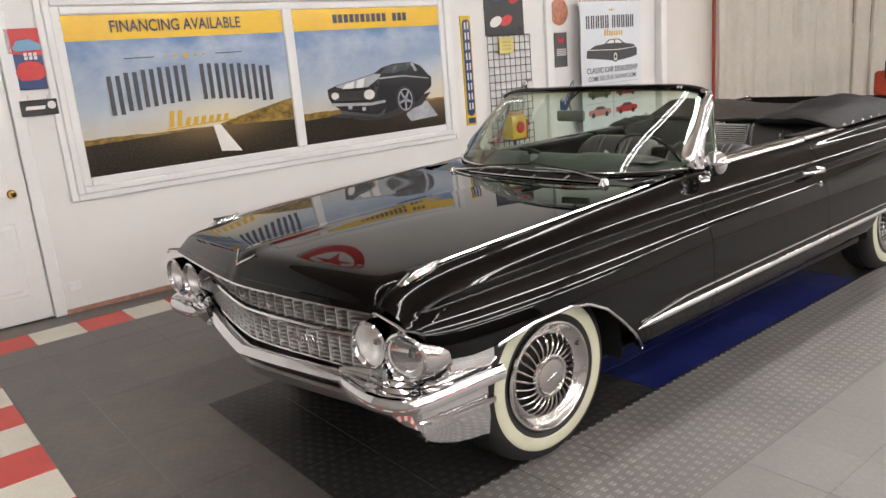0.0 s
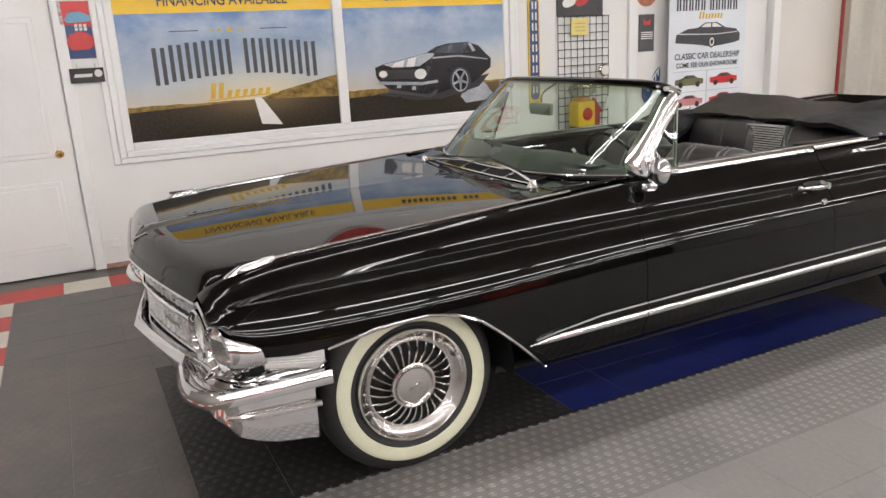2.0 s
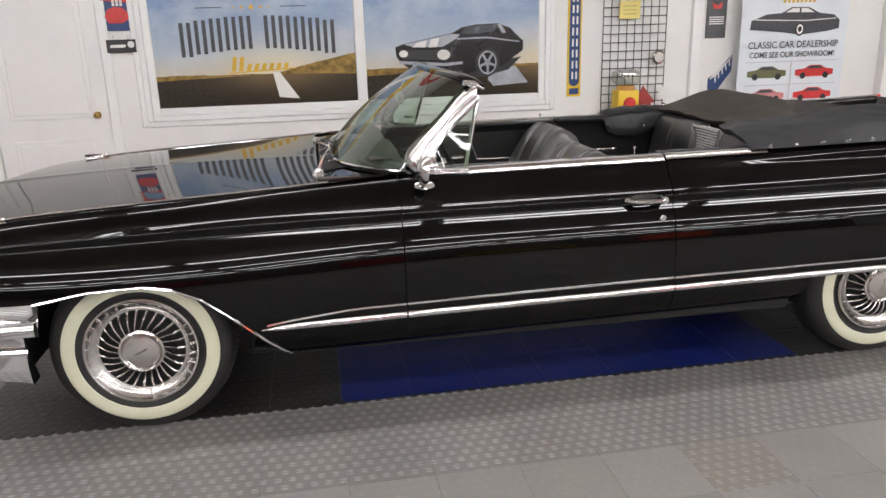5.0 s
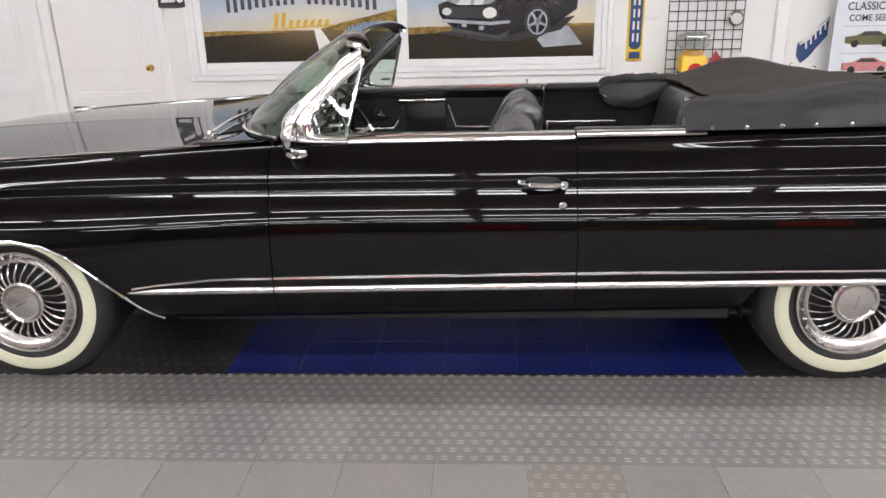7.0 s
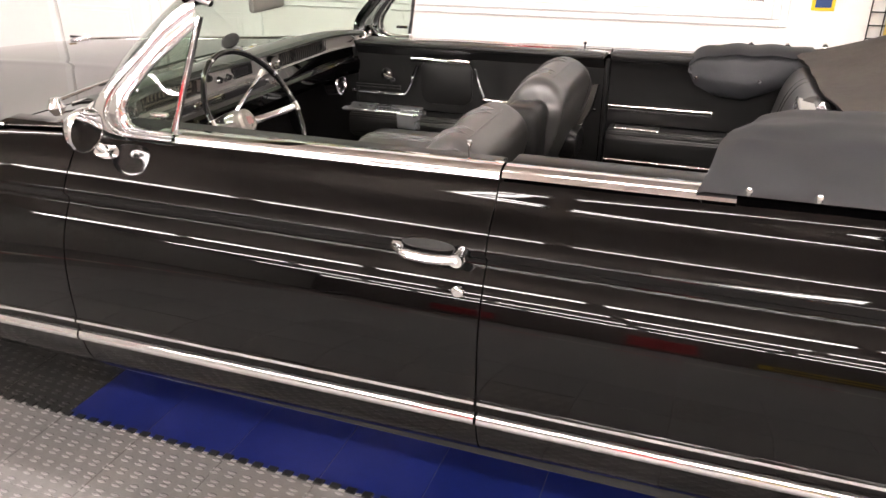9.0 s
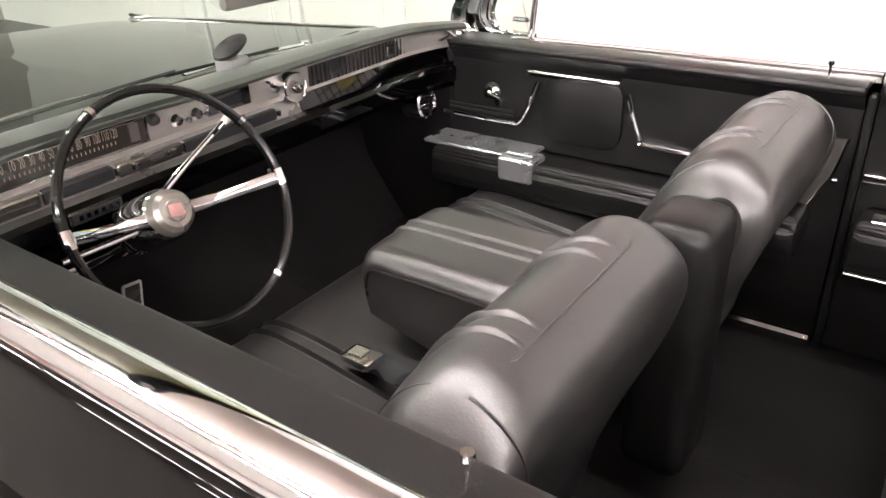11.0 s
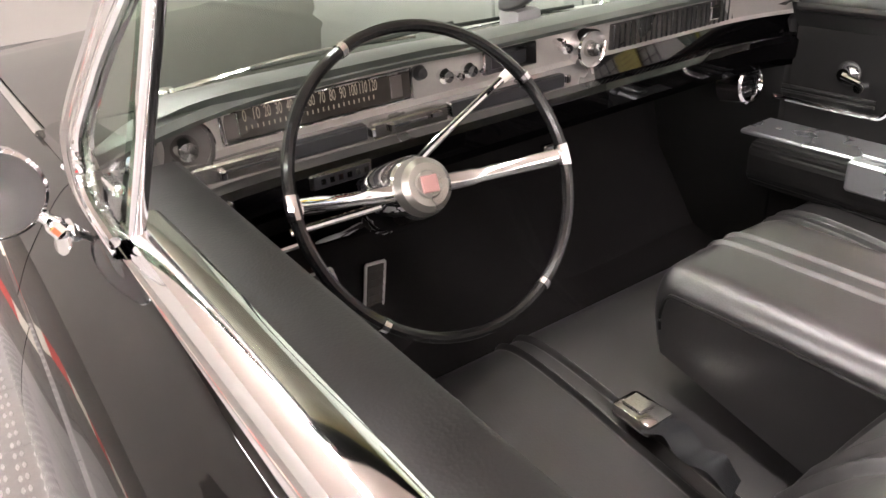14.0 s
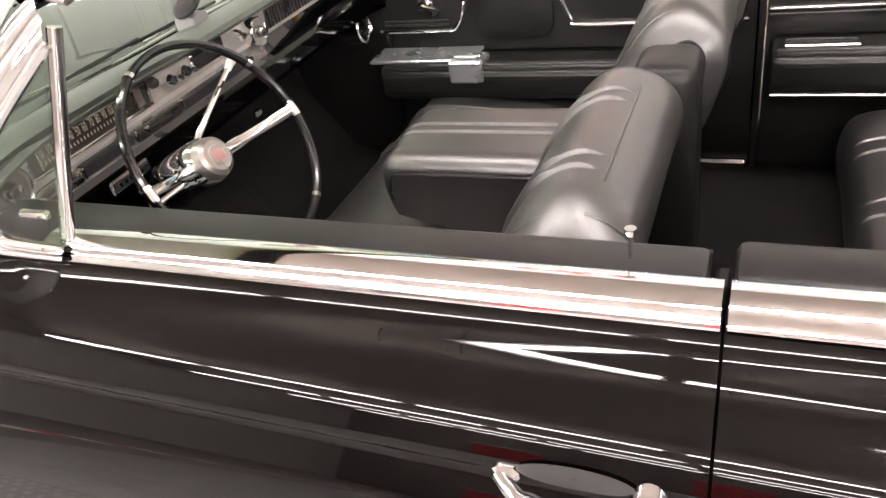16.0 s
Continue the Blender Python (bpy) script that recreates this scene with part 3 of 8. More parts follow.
def small_signs():
    p = poster_board("tin_sign", -0.91, -0.69, 1.60, 2.00, BLUE_INK, "small tin sign with a red car and a blue car")
    flat("printed_band", [(-0.11, 0.20), (0.11, 0.20), (0.11, 0.02), (-0.11, 0.04)], RED_INK, p)
    flat("printed_car", [(-0.09, -0.09), (-0.06, -0.03), (0.0, -0.01), (0.06, -0.02), (0.10, -0.06), (0.10, -0.11), (0.05, -0.14), (-0.06, -0.14)], RED_INK, p)
    flat("printed_car", [(-0.08, 0.07), (-0.05, 0.12), (0.03, 0.13), (0.09, 0.10), (0.10, 0.06), (-0.06, 0.05)], surface("pale blue print ink", (0.15, 0.33, 0.5), 0.3), p, -0.006)
    for n in range(6):
        flat("flag_square", [(-0.02 + 0.03 * (n % 3), -0.005 + 0.025 * (n // 3)), (0.0 + 0.03 * (n % 3), -0.005 + 0.025 * (n // 3)), (0.003 + 0.03 * (n % 3), 0.017 + 0.025 * (n // 3)), (-0.017 + 0.03 * (n % 3), 0.017 + 0.025 * (n // 3))], WHITE_INK, p, -0.008)
    q = poster_board("name_plate", -0.905, -0.672, 1.425, 1.53, INK, "black plate hung on two wires below a tin sign", WALL - 0.012)
    flat("script_bar", [(-0.09, -0.012), (0.03, -0.012), (0.04, 0.012), (-0.08, 0.012)], WHITE_INK, q)
    flat("badge", [(0.078 + 0.027 * math.cos(a / 10 * math.pi), 0.012 + 0.027 * math.sin(a / 10 * math.pi)) for a in range(20)], WHITE_INK, q)
    for x in (-0.06, 0.06):
        part("wire", rod(bmesh.new(), (x, 0.005, 0.05), (x, 0.005, 0.085), 0.0015, seg=6), DULL_METAL, q)
    s = poster_board("strip_sign", 3.085, 3.215, 0.905, 1.975, YELLOW_PLASTIC, "tall narrow yellow sign with a dark blue lettered strip")
    flat("strip", rounded(-0.05, -0.44, 0.05, 0.50, 0.045), BLUE_INK, s)
    for n in range(9):
        z = 0.44 - 0.098 * n
        flat("letter_bar", [(-0.026, z - 0.034), (-0.010, z - 0.034), (-0.010, z + 0.034), (-0.026, z + 0.034)], WHITE_INK, s, -0.007)
        flat("letter_bar", [(0.012, z - 0.034), (0.028, z - 0.034), (0.028, z + 0.034), (0.012, z + 0.034)], WHITE_INK, s, -0.007)
    flat("foot_bar", [(-0.045, -0.515), (0.045, -0.515), (0.045, -0.46), (-0.045, -0.46)], BLUE_INK, s, -0.006)
    # outlet low on the wall
    o = poster_board("wall_outlet", -0.84, -0.755, 0.165, 0.235, WHITE_TRIM, "white double socket plate low on the wall")
    for x in (-0.02, 0.02):
        part("socket", boxes(((x - 0.012, -0.003, -0.018), (x + 0.012, 0.002, 0.018), 0.003)), WHITE_DOOR, o)
    # posters past the wire grid
    m = poster_board("film_poster", 3.42, 3.97, 1.77, 2.30, INK, "dark poster with pictures of chrome lamps")
    for cx, cz, c in ((-0.13, -0.13, WHITE_INK), (0.02, -0.12, RED_INK), (0.15, 0.10, RED_INK), (-0.08, 0.12, BLUE_INK)):
        flat("picture", [(cx + 0.085 * math.cos(a / 8 * math.pi), cz + 0.055 * math.sin(a / 8 * math.pi + 0.4)) for a in range(16)], c, m)
    r = empty("round_sign", "round copper coloured sign", "sign", at=(4.53, WALL - 0.02, 1.98))
    part("disc", lathe(bmesh.new(), ((0.0, 0.012), (0.13, 0.012), (0.142, 0.006), (0.142, 0.0)), pose(0, 0.01, 0, 90), 32), surface("copper red print", (0.50, 0.20, 0.12), 0.4, vary=0.4, scale=18), r)
    t = poster_board("tin_sign", 4.44, 4.64, 1.39, 1.76, surface("dark grey tin", (0.06, 0.06, 0.065), 0.4, vary=0.3), "dark tin sign with a red emblem")
    flat("emblem", [(-0.04, 0.08), (0.04, 0.08), (0.05, 0.14), (0.0, 0.11), (-0.05, 0.14)], RED_INK, t)
    for n in range(4):
        flat("text_bar", [(-0.075, -0.10 - 0.02 * n + 0.1), (0.075, -0.10 - 0.02 * n + 0.1), (0.075, -0.09 - 0.02 * n + 0.1), (-0.075, -0.09 - 0.02 * n + 0.1)], WHITE_INK, t)
    # big round star sign high above the panels
    g = empty("star_sign", "large round red and white sign with a star", "sign", at=(1.12, WALL - 0.03, 2.74))
    part("disc", lathe(bmesh.new(), ((0.0, 0.02), (0.40, 0.02), (0.42, 0.012), (0.42, -0.02)), pose(0, 0, 0, 90), 40), WHITE_INK, g)
    part("ring", lathe(bmesh.new(), ((0.285, 0.0), (0.285, 0.006), (0.408, 0.006), (0.408, 0.0)), pose(0, -0.02, 0, 90), 40), RED_INK, g)
    flat("star", [((0.27 if n % 2 == 0 else 0.11) * math.sin(math.pi * n / 5), (0.27 if n % 2 == 0 else 0.11) * math.cos(math.pi * n / 5)) for n in range(10)], RED_INK, g, -0.026)
    for n in range(10):
        a = radians(-63 + 14 * n)
        part("text_bar", boxes(((-0.022, -0.033, 0.315), (0.022, -0.026, 0.378), 0.0, Matrix.Rotation(a, 4, "Y"))), WHITE_INK, g)


small_signs()


def wire_grid():
    """Black wire display grid with small goods on it."""
    x0, x1, z0, z1, y = 3.415, 4.03, 0.60, 1.765, WALL - 0.03
    g = empty("wire_grid", "black wire display grid fixed to the wall", "display grid", at=(x0, y, z0))
    for n in range(9):
        x = (x1 - x0) * n / 8
        part("wire", rod(bmesh.new(), (x, 0, 0), (x, 0, z1 - z0), 0.0042, seg=6), INK, g)
    for n in range(16):
        z = (z1 - z0) * n / 15
        part("wire", rod(bmesh.new(), (0, 0.006, z), (x1 - x0, 0.006, z), 0.0042, seg=6), INK, g)
    n = poster_board("paper_note", 3.56, 3.76, 1.585, 1.745, surface("yellow paper", (0.75, 0.64, 0.22), 0.7, vary=0.06), "yellow paper note pinned to the wire grid", WALL - 0.04)
    for r in range(3):
        flat("text_bar", [(-0.06, 0.03 - 0.035 * r), (0.06, 0.03 - 0.035 * r), (0.06, 0.037 - 0.035 * r), (-0.06, 0.037 - 0.035 * r)], surface("faded ink", (0.45, 0.36, 0.12), 0.7), n)
    k = empty("round_gauge", "small round chrome mirror on the wire grid", "mirror", at=(3.96, WALL - 0.05, 1.235))
    part("case", lathe(bmesh.new(), ((0.0, 0.02), (0.05, 0.02), (0.062, 0.012), (0.062, -0.015)), pose(0, 0, 0, 90), 28), BRUSHED, k)
    part("face", lathe(bmesh.new(), ((0.0, 0.024), (0.046, 0.022)), pose(0, 0, 0, 90), 28), BEIGE_WALL, k)
    # yellow candy box with a clear globe
    c = empty("candy_machine", "yellow candy machine with a red badge and a clear globe", "candy machine", at=(3.60, WALL - 0.16, 0.715))
    part("body", boxes(((-0.105, -0.085, 0.0), (0.105, 0.085, 0.245), 0.02, None, 2)), YELLOW_PLASTIC, c)
    part("neck", lathe(bmesh.new(), ((0.09, 0.245), (0.085, 0.265), (0.075, 0.28)), Matrix(), 28), surface("amber plastic", (0.5, 0.25, 0.05), 0.3), c)
    part("globe", lathe(bmesh.new(), ((0.075, 0.28), (0.125, 0.315), (0.135, 0.35), (0.125, 0.385), (0.09, 0.40)), Matrix(), 32), CLEAR, c)
    part("lid", lathe(bmesh.new(), ((0.0, 0.43), (0.08, 0.425), (0.128, 0.40), (0.13, 0.388)), Matrix(), 32), BRUSHED, c)
    part("badge", lathe(bmesh.new(), ((0.0, 0.012), (0.05, 0.010), (0.062, 0.0)), Matrix.Translation((0.01, -0.085, 0.12)) @ pose(0, 0, 0, 90), 24), RED_PLASTIC, c)
    a = empty("arrow_sign", "red arrow sign leaning on the wire grid", "sign", at=(3.834, WALL - 0.06, 0.79))
    flat("arrow", [(-0.107, 0.03), (-0.02, 0.19), (0.107, 0.03), (0.062, 0.03), (0.062, -0.11), (-0.062, -0.11), (-0.062, 0.03)], surface("faded dark red", (0.30, 0.03, 0.025), 0.45, vary=0.2), a, -0.01, 0.012)
    b = empty("price_tag", "white and grey tag on the wire grid", "tag", at=(4.01, WALL - 0.05, 0.915))
    flat("card", [(-0.05, -0.06), (0.04, -0.07), (0.07, 0.03), (-0.02, 0.06)], WHITE_INK, b, -0.01, 0.004)
    s = empty("candy_stand", "thin black stand under the candy machine", "stand", at=(3.60, WALL - 0.16, 0.0))
    part("pole", rod(bmesh.new(), (0, 0, 0.02), (0, 0, 0.70), 0.016), INK, s)
    part("foot", lathe(bmesh.new(), ((0.0, 0.02), (0.15, 0.018), (0.16, 0.0)), Matrix(), 32), INK, s)
    part("plate", boxes(((-0.09, -0.08, 0.70), (0.09, 0.08, 0.714), 0.003)), INK, s)


wire_grid()


def roll_banner():
    x0, x1, y = 4.72, 5.82, 2.90
    b = empty("roll_banner", "white roll-up banner with a dark car drawing and black words", "banner", at=((x0 + x1) / 2, y, 0.0))
    w = (x1 - x0) / 2
    part("cloth", boxes(((-w, 0.0, 0.06), (w, 0.004, 2.07))), surface("white banner cloth", (0.70, 0.74, 0.78), 0.5, vary=0.04, scale=2), b)
    part("base", boxes(((-w - 0.01, -0.06, 0.0), (w + 0.01, 0.06, 0.07), 0.015)), BRUSHED, b)
    part("top_bar", boxes(((-w, -0.006, 2.07), (w, 0.012, 2.10), 0.004)), BRUSHED, b)
    part("pole", rod(bmesh.new(), (0, 0.03, 0.05), (0, 0.03, 2.07), 0.01), BRUSHED, b)
    for n in range(10):
        x = -0.44 + 0.084 * n + (0.03 if n > 4 else -0.01)
        for o in (0.0, 0.036):
            flat("name_bar", [(x + o, 1.80), (x + o + 0.02, 1.80), (x + o + 0.02, 1.94), (x + o, 1.94)], GREY_INK, b)
    for n in range(8):
        x = -0.14 + 0.043 * n
        flat("script_bar", [(x, 1.715), (x + 0.024, 1.715), (x + 0.034, 1.765 + (0.02 if n < 2 else 0)), (x + 0.010, 1.765 + (0.02 if n < 2 else 0))], GOLD_INK, b)
    for n in (-1, 0, 1):
        flat("star", [(0.03 * n + 0.012 * math.cos(a * 1.256), 2.0 + 0.012 * math.sin(a * 1.256)) for a in range(5)], GOLD_INK, b)
    flat("printed_car", [(-0.46, 1.48), (-0.45, 1.56), (-0.30, 1.615), (-0.15, 1.625), (-0.05, 1.675), (0.12, 1.675), (0.24, 1.62), (0.40, 1.60), (0.46, 1.55), (0.46, 1.475), (0.36, 1.455), (0.22, 1.44), (0.05, 1.425), (-0.12, 1.45), (-0.33, 1.47)], GREY_INK, b, -0.005)
    flat("printed_window", [(-0.11, 1.63), (-0.04, 1.665), (0.03, 1.667), (0.03, 1.628)], WHITE_INK, b, -0.007)
    flat("printed_window", [(0.05, 1.628), (0.05, 1.667), (0.11, 1.664), (0.19, 1.625)], WHITE_INK, b, -0.007)
    flat("printed_trim", [(-0.42, 1.565), (0.10, 1.548), (0.42, 1.565), (0.42, 1.572), (0.10, 1.556), (-0.42, 1.573)], WHITE_INK, b, -0.007)
    for r, m in ((0.062, INK), (0.045, WHITE_INK), (0.026, INK)):
        flat("printed_wheel", [(0.05 + 0.75 * r * math.cos(a / 10 * math.pi), 1.475 + r * math.sin(a / 10 * math.pi)) for a in range(20)], m, b, -0.0075 - 0.0006 * (0.07 - r) * 30)
    lettering("lettering", "CLASSIC CAR DEALERSHIP", GREY_INK, b, face_pose(0, 1.335, -0.005), 0.062, width=0.93, bold=0.01)
    lettering("lettering", "COME SEE OUR SHOWROOM!", GREY_INK, b, face_pose(0, 1.245, -0.005), 0.052, width=0.88, bold=0.01)
    tone = [surface("olive print", (0.12, 0.12, 0.05), 0.4), RED_INK, surface("pink print", (0.55, 0.22, 0.22), 0.4), RED_INK]
    for n, c in enumerate(tone):
        cx, cz = (-0.25, 0.25)[n % 2], (1.08, 0.87)[n // 2]
        flat("printed_car", [(cx - 0.2, cz - 0.03), (cx - 0.2, cz + 0.02), (cx - 0.11, cz + 0.03), (cx - 0.05, cz + 0.062), (cx + 0.06, cz + 0.062), (cx + 0.12, cz + 0.03), (cx + 0.2, cz + 0.02), (cx + 0.2, cz - 0.03), (cx + 0.1, cz - 0.045), (cx - 0.1, cz - 0.045)], c, b, -0.005)
        flat("printed_window", [(cx - 0.09, cz + 0.028), (cx - 0.045, cz + 0.055), (cx + 0.05, cz + 0.055), (cx + 0.09, cz + 0.028)], GREY_INK, b, -0.007)
        for dx in (-0.12, 0.12):
            flat("printed_wheel", [(cx + dx + 0.03 * math.cos(a / 8 * math.pi), cz - 0.035 + 0.03 * math.sin(a / 8 * math.pi)) for a in range(16)], INK, b, -0.007)
    for x0, z0, x1, z1 in ((-0.48, 0.965, 0.48, 0.972), (-0.005, 0.78, 0.005, 1.18), (-0.48, 1.18, 0.48, 1.187)):
        flat("rule", [(x0, z0), (x1, z0), (x1, z1), (x0, z1)], surface("pale rule", (0.5, 0.5, 0.52), 0.5), b)
    for ob in b.children:
        if not ob.name.startswith(("cloth", "base", "top_bar", "pole")):
            ob.location.z -= 0.025
    h = empty("shaped_sign", "slanting blue cut-out sign with white strokes", "sign", at=(4.60, WALL, 1.05))
    flat("board", [(-0.10, -0.13), (-0.06, -0.19), (0.0, -0.14), (0.05, -0.07), (0.13, 0.03), (0.13, 0.18), (0.07, 0.12), (-0.02, 0.01), (-0.10, -0.03)], BLUE_INK, h, -0.016, 0.014)
    flat("board_edge", [(-0.09, -0.035), (-0.085, -0.042), (-0.015, -0.002), (0.125, 0.160), (0.125, 0.172)], WHITE_INK, h, -0.019, 0.002)
    for n in range(5):
        x = -0.035 + 0.034 * n
        flat("letter_bar", [(x, -0.075 + 0.038 * n), (x + 0.012, -0.070 + 0.038 * n), (x + 0.004, 0.0 + 0.036 * n), (x - 0.008, -0.012 + 0.036 * n)], WHITE_INK, h, -0.019)


roll_banner()


def column_and_curtain():
    bm = boxes(((4.29, WALL - 0.035, 0.0), (4.40, WALL + 0.002, TOP), 0.01))
    tagged(part("trim", bm, WHITE_TRIM), "white upright corner trim on the wall", "trim", kind="structure")
    bm = boxes(((6.30, WALL - 0.10, 0.0), (6.42, WALL + 0.002, TOP), 0.008))
    tagged(part("trim", bm, WHITE_TRIM), "pale upright post at the end of the wall", "trim", kind="structure")
    p = empty("red_pipe", "thin dark red upright pipe by the curtains", "pipe", at=(7.35, 2.86, 0.0))
    part("pipe", rod(bmesh.new(), (0, 0, 0.0), (0, 0, TOP), 0.022), surface("dark red pipe paint", (0.28, 0.02, 0.02), 0.4, vary=0.2), p)
    cloth = surface("white vinyl curtain", (0.86, 0.82, 0.75), 0.5, vary=0.08, scale=2)
    for k in range(8):
        c = empty("strip_curtain", "white hanging vinyl curtain with soft folds", "curtain", "white curtains", (7.50 + 0.80 * k, 2.86, 0.0))
        rows = []
        for z in np.linspace(0.03, TOP - 0.05, 12):
            rows.append([(0.80 * u, 0.05 * math.sin(u * 9 + k) + 0.025 * math.sin(u * 23 + 2 * k) * (1 - 0.3 * z / TOP), z) for u in np.linspace(0, 0.985, 40)])
        bm = sheet(bmesh.new(), rows)
        bmesh.ops.solidify(bm, geom=bm.faces[:], thickness=0.004)
        part("cloth", bm, cloth, c)
    for n, (z0, z1) in enumerate(((1.62, 2.1), (1.45, 1.9))):
        w = poster_board("tin_sign", 11.9 + 0.7 * n, 12.3 + 0.7 * n, z0, z1, surface("dark red tin", (0.14, 0.07, 0.06), 0.4, vary=0.4, scale=14), "dark tin sign on the far wall")
        flat("text_bar", [(-0.12, 0.0), (0.12, 0.0), (0.12, 0.08), (-0.12, 0.08)], WHITE_INK, w)
    # old engine on a stand
    e = empty("engine", "old red and black engine on a stand", "engine", at=(9.6, 1.35, 0.0))
    part("block", boxes(((-0.35, -0.25, 0.62), (0.35, 0.25, 0.95), 0.03), ((-0.28, -0.32, 0.80), (0.28, -0.16, 1.02), 0.03)), surface("red engine paint", (0.42, 0.05, 0.02), 0.45, vary=0.3, scale=14), e)
    part("top", boxes(((-0.25, -0.15, 0.95), (0.25, 0.15, 1.12), 0.03), ((-0.12, -0.1, 1.12), (0.12, 0.1, 1.25), 0.04), ((-0.4, -0.1, 0.85), (-0.3, 0.1, 1.1), 0.02)), DARK, e)
    part("air_cleaner", lathe(bmesh.new(), ((0.0, 1.32), (0.16, 1.32), (0.18, 1.30), (0.18, 1.25), (0.0, 1.25)), Matrix(), 28), DARK, e)
    part("stand", boxes(((-0.3, -0.3, 0.0), (0.3, 0.3, 0.08), 0.01), ((-0.05, -0.05, 0.08), (0.05, 0.05, 0.62), 0.01)), DULL_METAL, e)


column_and_curtain()


def far_side():
    """Made-up coloured sheets on the unseen opposite wall, to colour the paintwork's reflections."""
    red = surface("dark red cloth", (0.42, 0.012, 0.018), 0.7, vary=0.2)
    orange = surface("orange red cloth", (0.80, 0.10, 0.035), 0.7, vary=0.2)
    for x, w, z0, z1, mat, label in ((2.1, 1.5, 0.5, 2.3, red, "tall dark red sheet added for a reflection in the flank"),
                                     (5.6, 3.0, 0.35, 1.0, YELLOW_PLASTIC, "long yellow sheet with a black bar added for a reflection in the flank"),
                                     (9.8, 2.0, 0.9, 2.5, orange, "orange red sheet added for a reflection in the flank"),
                                     (-2.5, 1.6, 0.6, 1.8, red, "dark red sheet added for a reflection in the flank")):
        b = empty("hanging_banner", label, "banner", at=(x, BACK + 0.02, z0))
        part("cloth", sheet(bmesh.new(), [[(-w / 2 + w * u, 0.012 + 0.010 * math.sin(9 * u), h) for u in np.linspace(0, 1, 15)] for h in (0.0, z1 - z0)]), mat, b)
        part("pole", rod(bmesh.new(), (-w / 2 - 0.05, 0.012, z1 - z0), (w / 2 + 0.05, 0.012, z1 - z0), 0.015, seg=8), DULL_METAL, b)
        if mat is YELLOW_PLASTIC:
            part("bar", boxes(((-1.2, 0.026, 0.18), (1.2, 0.034, 0.42))), INK, b)


far_side()


# ---- the convertible ----
CAR = empty("convertible_car", "long black sixties convertible, top folded, chrome trim and whitewall tyres", "car")

